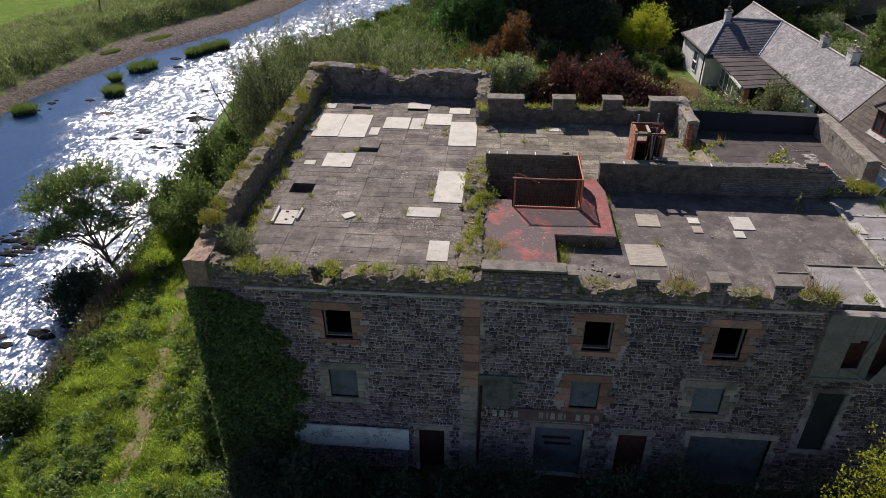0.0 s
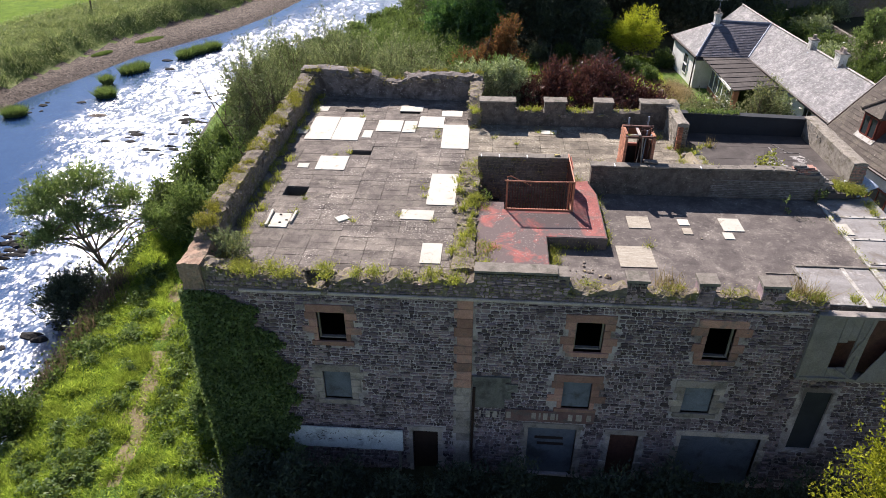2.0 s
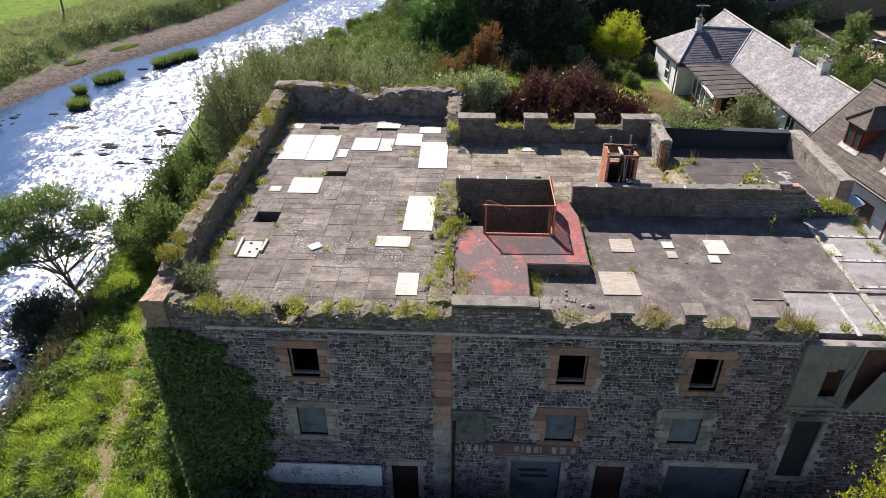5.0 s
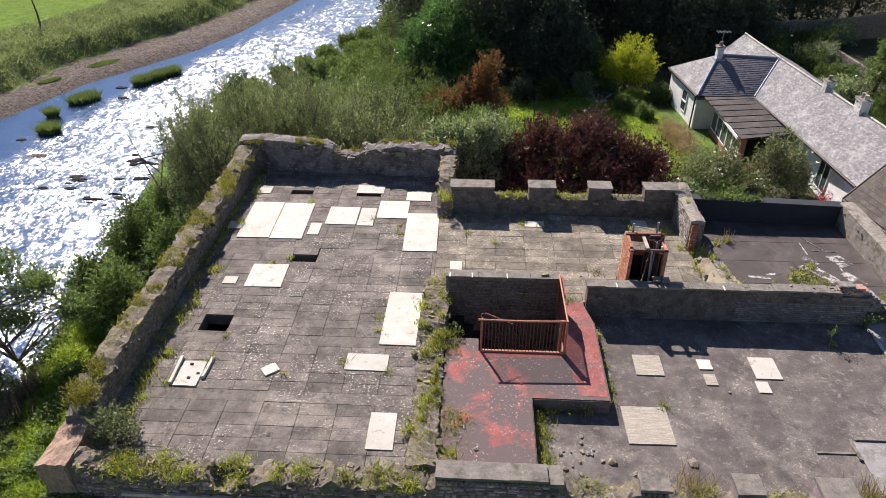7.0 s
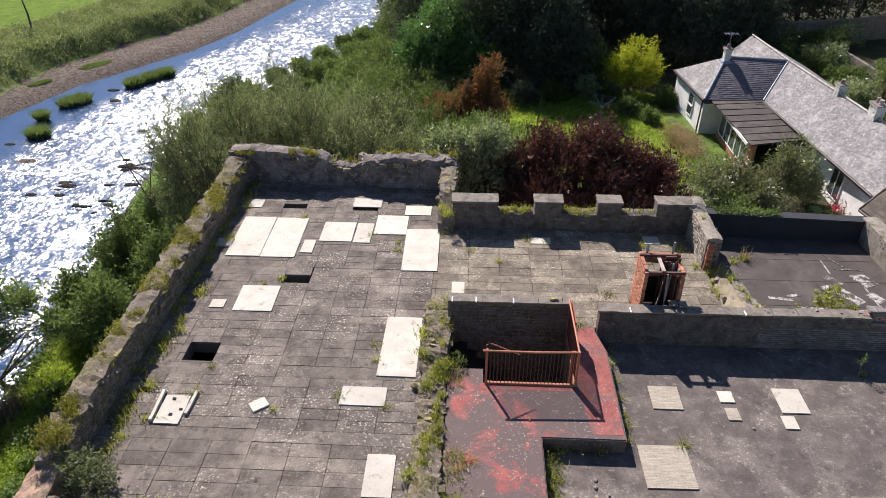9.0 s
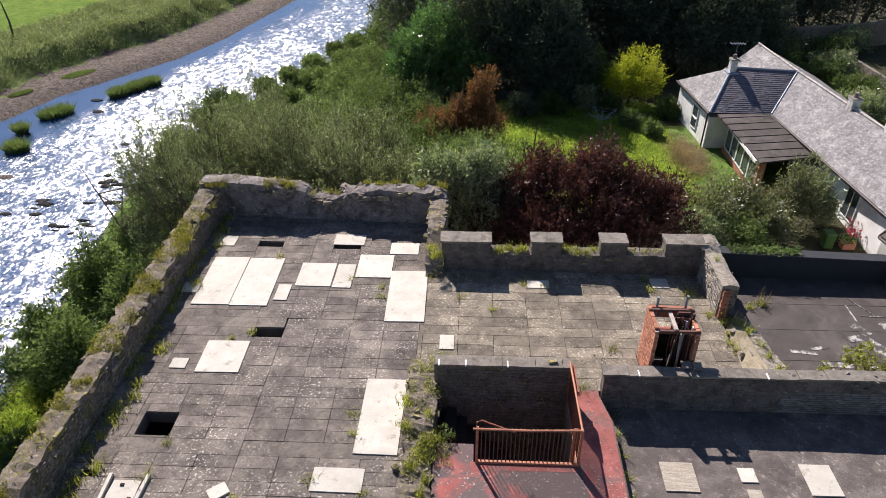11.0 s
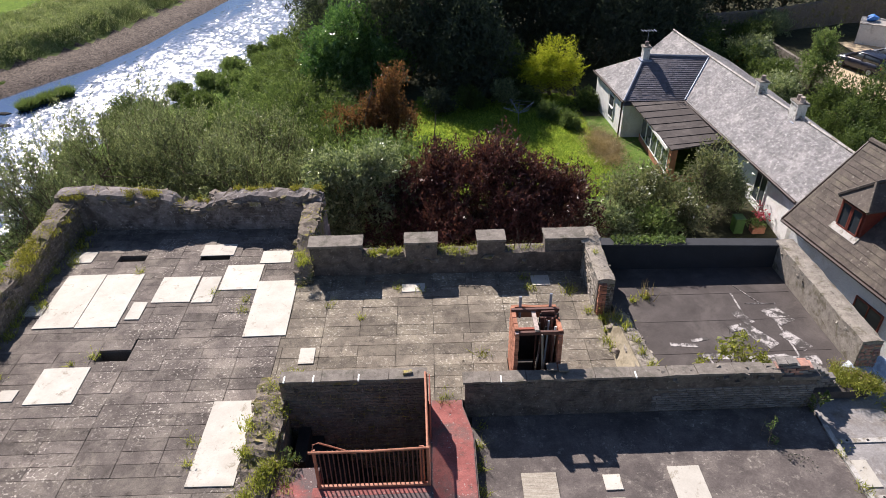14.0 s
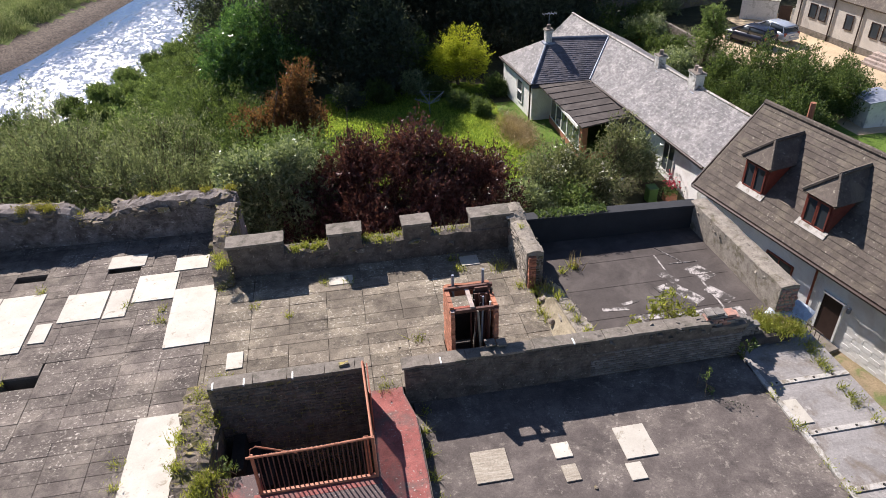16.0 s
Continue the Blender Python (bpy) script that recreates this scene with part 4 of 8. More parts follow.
par_s = part("parapet_south", ruin((-6.4, 17.0), (2.1, 17.0), 0.55, 8.5, [(0, 9.4), (0.08, 9.3), (0.14, 9.0), (0.19, 9.2), (0.25, 8.95), (0.3, 9.15), (0.37, 9.05), (0.385, 8.7), (0.47, 8.7), (0.48, 9.0), (0.58, 9.15), (0.66, 8.95), (0.72, 9.2), (0.8, 9.0), (0.88, 9.2), (1, 9.2)], 9, 0.09, 0.1), M["ruin"])
tagged(par_s, "collapsed front parapet with loose stones and weeds", "parapet", kind="structure")
corner = part("corner_stone", worn(boxes((-7.08, -6.4, 16.92, 18.5, 8.4, 9.48)), 0.05, 9), M["corner"])
tagged(corner, "weathered tan sandstone block on the parapet corner", "stone", kind="structure")
par_a = part("parapet_annex", ruin((2.1, 17.0), (12.7, 17.0), 0.42, 8.5, [(0, 9.5), (0.265, 9.5), (0.275, 9.1), (0.33, 8.95), (0.4, 9.05), (0.43, 9.2), (0.5, 9.0), (0.6, 8.95), (0.63, 9.1), (0.7, 8.95), (0.78, 9.0), (0.9, 8.95), (1, 8.8)], 10, 0.07, 0.1), M["ruin"])
tagged(par_a, "castellated front parapet with mossy crumbling gaps", "parapet", kind="structure")
part("coping", worn(boxes((2.1, 4.6, 16.92, 17.4, 9.58, 9.66), (4.6, 4.95, 16.92, 17.45, 9.45, 9.58)), 0.012, 7), M["coping"], par_a)
for a, b in ((6.64, 7.32), (8.74, 9.35), (10.58, 11.38)):
    m = part("merlon", boxes((a + 0.06, b - 0.06, 16.98, 17.45, 8.6, 9.42), bevel=0.02), M["rubble"], par_a)
    part("merlon_cap", worn(boxes((a, b, 16.92, 17.48, 9.42, 9.51)), 0.012, 4, a), M["coping"], m)
for wall, p0, p1, th, tops, sd, per, size, *stone in (
        (par_w, (-6.45, 18.5), (-6.45, 33.2), 0.62, [(0, 9.75), (0.1, 9.95), (0.12, 10.03), (0.3, 9.95), (0.5, 10.0), (0.8, 9.95), (1, 10.2)], 101, 34, (0.08, 0.24)),
        (par_n, (-7.05, 32.95), (1.95, 32.55), 0.6, [(0, 10.35), (0.1, 10.4), (0.3, 10.3), (0.42, 10.2), (0.45, 9.85), (0.56, 9.85), (0.58, 10.1), (0.75, 10.3), (0.95, 10.25), (1, 10.1)], 102, 40, (0.08, 0.26)),
        (par_x, (1.95, 29.3), (1.95, 33.0), 0.55, [(0, 9.05), (0.15, 9.5), (0.4, 10.0), (1, 10.1)], 103, 40, (0.07, 0.2)),
        (par_e, (10.7, 27.58), (10.7, 30.1), 0.44, [(0, 10.13), (0.5, 10.09), (0.75, 10.06), (0.8, 10.2), (1, 10.2)], 104, 90, (0.03, 0.1), "core"),
        (par_e2, (11.35, 24.5), (11.15, 27.5), 0.62, [(0, 9.48), (0.12, 9.38), (0.5, 9.3), (0.8, 9.15), (1, 9.0)], 105, 110, (0.03, 0.13), "core"),
        (par_r, (17.14, 25.32), (17.0, 30.1), 0.54, [(0, 9.6), (1, 9.61)], 106, 70, (0.02, 0.07), "core"),
        (strip, (2.05, 17.5), (2.05, 24.9), 0.7, [(0, 9.3), (0.1, 9.2), (0.3, 9.08), (0.45, 9.05), (0.6, 9.12), (0.72, 9.35), (0.8, 9.4), (0.9, 9.5), (1, 9.4)], 107, 80, (0.04, 0.15)),
        (par_s, (-6.4, 17.0), (2.1, 17.0), 0.55, [(0, 9.4), (0.08, 9.3), (0.14, 9.0), (0.19, 9.2), (0.25, 8.95), (0.3, 9.15), (0.37, 9.05), (0.385, 8.7), (0.47, 8.7), (0.48, 9.0), (0.58, 9.15), (0.66, 8.95), (0.72, 9.2), (0.8, 9.0), (0.88, 9.2), (1, 9.2)], 108, 60, (0.05, 0.18))):
    crest(wall, p0, p1, th, 8.6, tops, sd, per, size, *stone)
crest(par_a, (4.95, 17.0), (12.7, 17.0), 0.42, 8.6, [(0, 9.0), (0.2, 8.95), (0.5, 8.98), (0.8, 8.95), (1, 8.85)], 109, 90, (0.05, 0.16), "ruin")
crest(merlon_wall, (3.5, 29.72), (9.1, 29.65), 0.45, 8.6, [(0, 9.7), (0.5, 9.66), (1, 9.72)], 110, 26, (0.05, 0.15))
crest(long_wall, (10.95, 24.14), (14.0, 24.14), 0.3, 8.6, [(0, 9.78), (1, 9.8)], 111, 60, (0.03, 0.1), "coping")
# the fallen slab of old plaster that leans on the collapsed wall
part("render_face", worn(slabs_between([[(10.33, 25.0, 8.98), (10.77, 24.8, 9.45), (10.66, 26.4, 9.42), (10.4, 27.0, 8.98)]], 0.07), 0.012, 6, 5), M["cream_render"], par_e2, "pale cream rendered wall face")
# brick jamb at the broken end of the stub
jamb = random.Random(33)
for row in range(14):
    for k in range(1 + row % 2):
        ob = part("brick", boxes((-0.107 if row % 2 == 0 else -0.05, 0.107 if row % 2 == 0 else 0.05, -0.06, 0.06, 0, 0.066), bevel=0.006), M["brick"], par_e, "weathered red brick jamb")
        ob.matrix_world = pose(10.38 + (0.112 * k - 0.056 if row % 2 else 0) + jamb.uniform(-0.012, 0.012), 27.49 + jamb.uniform(-0.015, 0.015), 8.97 + 0.076 * row, 0, 0, jamb.uniform(-4, 4))
# brick stump at the end of the long wall
stump = random.Random(14)
for row in range(5):
    for k in range(4 - (row > 2) - (row > 3)):
        x = 13.98 + 0.225 * k + (0.1 if row % 2 else 0) + stump.uniform(-0.01, 0.01)
        ob = part("brick", boxes((-0.107, 0.107, -0.14, 0.14, 0, 0.066), bevel=0.006), M["whitebrick"] if stump.random() < 0.5 else M["sandstone"], long_wall)
        ob.matrix_world = pose(x, 24.34 + stump.uniform(-0.02, 0.02), 9.6 + 0.075 * row, 0, 0, stump.uniform(-5, 5))
string = part("string_course", boxes((-5.3, 12.2, 16.9, 17.0, 8.5, 8.6), bevel=0.02), M["palestone"])
tagged(string, "projecting stone string course", "trim", kind="structure")

# ---- plywood sheets ----
SHEETS = [(-5.79, -4.6, 27.53, 30.12), (-4.58, -3.4, 27.51, 30.1), (-2.75, -1.6, 28.58, 29.87), (-1.54, -0.94, 28.53, 29.83), (-0.88, 0.28, 29.12, 30.43),
          (-3.26, -2.84, 27.82, 28.63), (-6.3, -5.73, 28.12, 28.61), (-6.2, -5.4, 30.82, 31.45), (-1.94, -0.85, 31.02, 31.68), (0.1, 1.08, 30.5, 31.2),
          (-4.62, -3.41, 24.58, 25.87), (-5.37, -4.92, 24.7, 25.1), (-0.68, 0.51, 20.88, 21.55), (2.03, 2.44, 25.75, 26.36), (0.3, 0.98, 18.15, 19.35),
          (0.16, 1.23, 21.97, 24.49), (0.3, 1.5, 26.92, 29.52), (4.7, 5.4, 28.75, 29.15), (8.65, 9.2, 28.9, 29.4)]
for i, (a, b, c, d) in enumerate(SHEETS):
    ob = part("plywood_sheet", boxes((-(b - a) / 2, (b - a) / 2, -(d - c) / 2, (d - c) / 2, 0, 0.025), bevel=0.004), M["ply"])
    ob.matrix_world = pose((a + b) / 2, (c + d) / 2, ROOF + 0.004, 0, 0, random.uniform(-1.2, 1.2))
    tagged(ob, "bleached white plywood sheet lying on the slabs", "plywood sheet", "sheets on the roof")
for i, (a, b, c, d, g) in enumerate([(6.87, 8.06, 19.05, 20.33, 1), (7.53, 8.32, 21.56, 22.4, 1), (9.36, 9.75, 21.88, 22.29, 0), (9.4, 9.73, 21.25, 21.68, 1), (10.87, 11.6, 21.57, 22.46, 0), (10.77, 11.12, 21.02, 21.46, 0)]):
    ob = part("plywood_sheet", boxes((-(b - a) / 2, (b - a) / 2, -(d - c) / 2, (d - c) / 2, 0, 0.03), bevel=0.004), M["ply_grey" if g else "ply"])
    ob.matrix_world = pose((a + b) / 2, (c + d) / 2, ANNEX + 0.004, 0, 0, random.uniform(-1, 1))
    tagged(ob, "weathered plywood sheet lying on the asphalt roof", "plywood sheet", "sheets on the annex roof")


# ---- paving slabs of the main roof ----
def subtract(r, holes):
    """The rectangle r less the holes, as rectangles."""
    rest = [r]
    for h in holes:
        out = []
        for a, b, c, d in rest:
            if a >= h[1] or b <= h[0] or c >= h[3] or d <= h[2]:
                out.append((a, b, c, d))
                continue
            x0, x1 = max(a, h[0]), min(b, h[1])
            out += [q for q in ((a, x0, c, d), (x1, b, c, d), (x0, x1, c, h[2]), (x0, x1, h[3], d)) if q[1] - q[0] > 0.04 and q[3] - q[2] > 0.04]
        rest = out
    return rest


def slab_mesh(mat):
    bm = boxes((-0.5, 0.5, -0.5, 0.5, 0, 1))
    top = [f for f in bm.faces if f.normal.z > 0.9]
    bmesh.ops.recalc_face_normals(bm, faces=bm.faces)
    ed = [e for e in bm.edges if all(v.co.z > 0.9 for v in e.verts)]
    bmesh.ops.bevel(bm, geom=ed, offset=0.006, segments=1, affect="EDGES")
    me = mesh_of("paving_slab", bm)
    me.materials.append(M[mat])
    return me


SLAB, PALE_SLAB = slab_mesh("slab"), slab_mesh("slab_pale")
rs = random.Random(5)


def lay(a, b, c, d, parent, z0=8.93):
    g = 0.006
    ob = new("paving_slab", PALE_SLAB if parent is deck2 else SLAB)
    ob.parent = parent
    t = 0.07 + rs.uniform(-0.006, 0.006)
    ob.matrix_world = pose((a + b) / 2, (c + d) / 2, z0, rs.uniform(-0.25, 0.25), rs.uniform(-0.25, 0.25), rs.uniform(-0.15, 0.15)) @ Matrix.Diagonal((b - a - 2 * g, d - c - 2 * g, t, 1))


def course(x0, x1, y0, y1, start, pitch, parent, holes):
    x = start
    while x > x0:
        x -= pitch
    while x < x1:
        a, b = max(x, x0), min(x + pitch, x1)
        if x1 - b < 0.15:
            b = x1
        if b - a > 0.05:
            for r in subtract((a, b, y0, y1), holes):
                lay(*r, parent)
        x += pitch


# rows of slabs between plain strips, (start, end, rows); a strip has no cross joints
PLAIN = 3.9
BANDS = [(17.58, 19.6, 5), (19.6, 20.0, 0), (20.0, 21.83, 5), (21.83, 22.29, 0), (22.29, 24.14, 5), (24.14, 24.51, 0), (24.51, 26.5, 5), (26.5, 26.97, 0), (26.97, 28.75, 5), (28.75, 29.15, 0), (29.15, 30.5, 4), (30.5, 30.95, 0), (30.95, 32.94, 5)]
for y0, y1, n in BANDS:
    for k in range(max(n, 1)):
        h = (y1 - y0) / max(n, 1)
        course(-6.43, 1.4, y0 + k * h, y0 + (k + 1) * h, -2.57, 0.978 if n else PLAIN, deck, HOLES)
for y0, y1, plain in ((24.3, 24.75, 0), (24.75, 25.16, 0), (25.16, 25.57, 0), (25.57, 26.0, 0), (26.0, 26.43, 0), (26.43, 26.82, 1), (26.82, 27.25, 0), (27.25, 27.68, 0), (27.68, 28.08, 0), (28.08, 28.5, 0), (28.5, 28.95, 1), (28.95, 29.35, 0), (29.35, 29.74, 0)):
    course(1.4 if y0 > 24.7 else 2.1, 10.38, y0, y1, 2.55, 1.025 if not plain else PLAIN, deck2, [(7.55, 8.75, 24.3, 25.75), (5.5, 6.3, 24.0, 24.32)])

# ---- rubble facing of the south wall ----
rng = np.random.default_rng(3)
surrounds = []
for a, b, c, d in WINDOWS:
    surrounds.append((a - 0.3, b + 0.3, c - 0.2, d + 0.3))
for a, b, c, d in DOORS:
    surrounds.append((a - 0.14, b + 0.14, c - 0.1, d + 0.2))
keep = surrounds + [(1.62, 2.12, -2, 8.6)]
south = lambda u, v, o: (u, FY - o, v)
stones = [s for s in rubble_quads(rng, FX0 + 0.02, FX1 - 0.02, -0.5, 8.5, keep, 0.07, 0.17, gap=0.014)]
near = [s for s in stones if 6.7 < s[0] < 9.2 and 6.4 < s[2] < 8.5]
near = near[:300]
chosen = {id(s) for s in near}
for s in near:
    me = bpy.data.meshes.new("stone")
    me.from_pydata(stone_verts(rng, s, south), [], list(STONE_FACES))
    me.materials.append(M["rubble"])
    ob = new("stone", me)
    ob.parent = wall_south
stonework("rubble_facing", [s for s in stones if id(s) not in chosen], south, M["rubble"], wall_south, rng)


def dressed(name, dims, mat, parent, proud=0.05):
    a, b, c, d = dims
    return part(name, boxes((a, b, FY - proud, FY + 0.2, c, d), bevel=0.012), mat, parent)


def window_stones(i, r, mat):
    """Alternate long and short blocks round an opening, lintel and sill."""
    a, b, c, d = r
    w = thing("window_%d" % (i + 1), ("open window hole with sandstone surround and dark room behind" if i < 3 else "window closed with a grey board in a sandstone surround"), "window", kind="structure")
    dressed("lintel", (a - 0.34, b + 0.34, d, d + 0.3), mat, w)
    dressed("window_sill", (a - 0.24, b + 0.24, c - 0.18, c), mat, w, 0.08)
    n = 4
    h = (d - c) / n
    for k in range(n):
        e = (0.42 if k % 2 else 0.24) + 0.06 * ((k * 7 + i * 3) % 4 - 1.5)
        dressed("jamb_stone", (a - e, a, c + k * h + 0.006, c + (k + 1) * h - 0.006), mat, w)
        dressed("jamb_stone", (b, b + e, c + k * h + 0.006, c + (k + 1) * h - 0.006), mat, w)
    if i < 3:
        f = 0.05
        part("window_frame", boxes((a, a + f, FY + 0.12, FY + 0.2, c, d), (b - f, b, FY + 0.12, FY + 0.2, c, d), (a + f, b - f, FY + 0.12, FY + 0.2, d - f, d), (a + f, b - f, FY + 0.12, FY + 0.2, c, c + f)), M["wood_old"], w)
    else:
        part("window_board", boxes((a + 0.01, b - 0.01, FY + 0.06, FY + 0.09, c + 0.01, d - 0.01), bevel=0.005), M["board_grey"], w, "flat grey board")


for i, r in enumerate(WINDOWS):
    window_stones(i, r, M["sandstone"] if i in (0, 1, 2, 4) else M["palestone"])
for i, r in enumerate(DOORS):
    a, b, c, d = r
    w = thing("door_%d" % (i + 1), ["low dark doorway in the rubble wall", "boarded dark shop opening with faded lettering", "brown boarded doorway", "wide shaded cart opening closed with boards"][i], "door", kind="structure")
    dressed("lintel", (a - 0.2, b + 0.2, d, d + 0.22), M["palestone"], w)
    part("door_leaf", boxes((a + 0.01, b - 0.01, FY + 0.12, FY + 0.18, c, d - 0.01)), [M["door_dark"], M["board_grey"], M["rustdark"], M["board_grey"]][i], w)
    for k in range(5):
        h = (d - c) / 5
        e = 0.26 if k % 2 else 0.14
        dressed("jamb_stone", (a - e, a, c + k * h + 0.005, c + (k + 1) * h - 0.005), M["palestone"], w)
        dressed("jamb_stone", (b, b + e, c + k * h + 0.005, c + (k + 1) * h - 0.005), M["palestone"], w)
# the quoins that part the two halves of the front
for k in range(24):
    z = -0.4 + k * 0.372
    e = 0.1 if k % 2 else 0.0
    dressed("quoin", (1.62 + e - 0.12, 2.1, z + 0.006, z + 0.366), M["sandstone"] if k > 13 else M["palestone"], wall_south, 0.07)
for k in range(24):
    z = -0.4 + k * 0.372
    e = 0.2 if k % 2 else 0.0
    dressed("quoin", (FX0 - 0.04, FX0 + 0.35 + e, z + 0.006, z + 0.366), M["palestone"], wall_south, 0.07)
rainpipe = part("rain_pipe", tube(bmesh.new(), [(2.2, 16.9, 4.9), (2.15, 16.9, 1.0)], [0.05, 0.05], 8), M["door_dark"])
tagged(rainpipe, "short dark rain pipe on the stone front", "pipe")
# white board with scrawled lines along the foot of the wall
wb = thing("hoarding", "long white board with black scrawled marks", "hoarding")
part("board", boxes((-4.5, -0.3, 16.82, 16.88, 1.62, 2.64), bevel=0.005), M["white_board"], wb)
for x in (-4.3, -0.5):
    part("board_support", boxes((x, x + 0.1, 16.88, 16.98, 0.2, 2.5)), M["wood_old"], wb)
rm = random.Random(4)
bm = bmesh.new()
for k in range(34):
    x, z = -3.9 + 3.1 * rm.random(), 2.05 + 0.42 * rm.random()
    dx, dz = rm.uniform(-0.12, 0.12), rm.uniform(-0.14, 0.14)
    tube(bm, [(x, 16.815, z), (x + dx, 16.815, z + dz)], [0.012, 0.012], 4)
tagged(part("scrawl", bm, M["door_dark"], wb), kind="stuff")
# faded painted band with worn letters, as plain bars
band = thing("painted_band", "faded red painted band with worn pale lettering", "wall sign", kind="structure")
part("band", boxes((3.3, 6.35, 16.918, 16.935, 3.4, 3.93)), M["redfaded"], band)
for k, x in enumerate((2.4, 2.62, 2.86, 3.08, 3.34, 4.2, 4.45, 4.6, 4.85, 5.05, 5.45, 5.72, 5.86, 6.08)):
    w = 0.15 if k % 3 else 0.06
    part("letter_bar", boxes((x, x + w, 16.905, 16.918, 3.52, 3.82)), M["palestone"], band)
patch = part("limewash_patch", boxes((2.15, 3.25, 16.925, 16.94, 3.95, 5.2), (2.12, 3.42, 16.88, 16.95, 5.2, 5.4), (3.25, 3.66, 16.9, 16.945, 4.75, 5.1), (3.25, 3.45, 16.9, 16.945, 4.4, 4.74)), M["whitebrick"])
tagged(patch, "pale limewashed patch of masonry", "wall patch", kind="structure")
# the shop sign, dark writing gone
part("sign_bar", boxes((4.4, 5.4, FY + 0.11, FY + 0.12, 2.35, 2.48), (4.5, 5.45, FY + 0.11, FY + 0.12, 2.05, 2.18)), M["door_dark"], bpy.data.objects["door_2"])

# pale panelled bay at the east end of the front, over a lower rubble wall with a blue-grey door
wall_bay = part("wall_bay", pierced((12.75, 17.4, -1.0, 5.95), [(13.0, 13.86, 2.6, 5.3)], lambda a, b, c, d: (a, b, 17.02, 17.4, c, d)), M["mortar"])
tagged(wall_bay, "shaded rubble wall under the panelled bay", "wall", kind="structure")
stonework("rubble_facing", list(rubble_quads(rng, 12.77, 17.4, -0.5, 5.9, [(12.86, 14.0, 2.5, 5.42)], 0.08, 0.2, gap=0.014)), lambda u, v, o: (u, 17.02 - o, v), M["rubble"], wall_bay, rng)
part("door_board", boxes((13.01, 13.85, 17.1, 17.15, 2.6, 5.29)), M["felt_upstand"], wall_bay, "blue-grey boarded doorway")
bay = thing("bay_panel", "pale boarded bay with a torn hole and a loose sheet", "bay", kind="structure")
part("back_panel", boxes((12.6, 17.3, 17.24, 17.3, 6.1, 8.4)), M["rustdark"], bay, "dark brown inner boarding")
rbay = random.Random(51)
x = 12.44
while x < 14.06:
    w = min(rbay.uniform(0.2, 0.3), 14.08 - x)
    if w > 0.04:
        hole = 13.3 < x + w / 2 < 13.82
        j = rbay.uniform(-0.1, 0.1)
        for z0, z1 in ([(6.14, 6.5 + j * 0.3), (7.55 + j, 8.6)] if hole else [(6.14, 8.6)]):
            part("board", worn(boxes((x + 0.004, x + w - 0.004, 16.86 + rbay.uniform(0, 0.015), 16.92, z0, z1)), 0.006, 2, x), M["bay"], bay)
    x += w
part("bay_trim", worn(boxes((12.34, 17.35, 16.8, 17.0, 6.04, 6.14)), 0.01, 4), M["bay"], bay)
part("bay_trim", worn(boxes((12.4, 17.35, 16.82, 17.1, 8.5, 8.6)), 0.01, 4, 2), M["bay"], bay)
part("corner_board", worn(boxes((12.38, 12.46, 16.82, 16.98, 6.14, 8.5)), 0.008, 3), M["bay"], bay)
part("broken_stud", slabs_between([[(13.82, 16.84, 6.3), (13.92, 16.84, 6.3), (14.12, 16.84, 8.5), (14.02, 16.84, 8.5)]], 0.08), M["bay"], bay)
part("torn_flap", worn(slabs_between([[(13.72, 16.78, 7.15), (13.98, 16.8, 7.0), (14.02, 16.82, 7.4), (13.9, 16.84, 7.7)]], 0.02), 0.03, 3), M["bay"], bay)
part("loose_sheet", worn(slabs_between([[(14.12, 16.7, 6.16), (16.4, 16.78, 6.16), (16.4, 16.95, 8.3), (14.9, 16.95, 7.5)]], 0.03), 0.012, 4), M["bay"], bay, "slanting grey sheet")
part("splintered_lath", slabs_between([[(13.4, 16.8, 6.5), (13.46, 16.8, 6.54), (13.95, 16.8, 6.22), (13.9, 16.8, 6.16)]], 0.04), M["bay"], bay)

# dentil bricks under the front copings
for x0, x1 in ((2.1, 4.95), (6.64, 7.32), (8.74, 9.35), (10.58, 11.38)):
    z = 9.55 if x0 < 3 else 9.4
    n = int((x1 - x0) / 0.13)
    for k in range(n):
        part("dentil", boxes((x0 + 0.02 + k * 0.13, x0 + 0.09 + k * 0.13, 16.9, 17.0, z - 0.08, z - 0.002)), M["coping"], par_a)

# stonework on the inner wall faces
def face_stones(name, parent, p0, p1, z0, z1, seed, mat="rubble", low=0.07, high=0.17, top=None, proud=(0.01, 0.04)):
    """Rubble facing on a wall face seen with p0 on its left."""
    r2 = np.random.default_rng(seed)
    a, b = np.array(p0), np.array(p1)
    ln = np.linalg.norm(b - a)
    d = (b - a) / ln
    nrm = np.array([d[1], -d[0]])
    place = lambda u, v, o: (a[0] + d[0] * u + nrm[0] * o, a[1] + d[1] * u + nrm[1] * o, v)
    stonework(name, list(rubble_quads(r2, 0, ln, z0, z1, [], low, high, proud, 0.018, top)), place, M[mat], parent, r2)


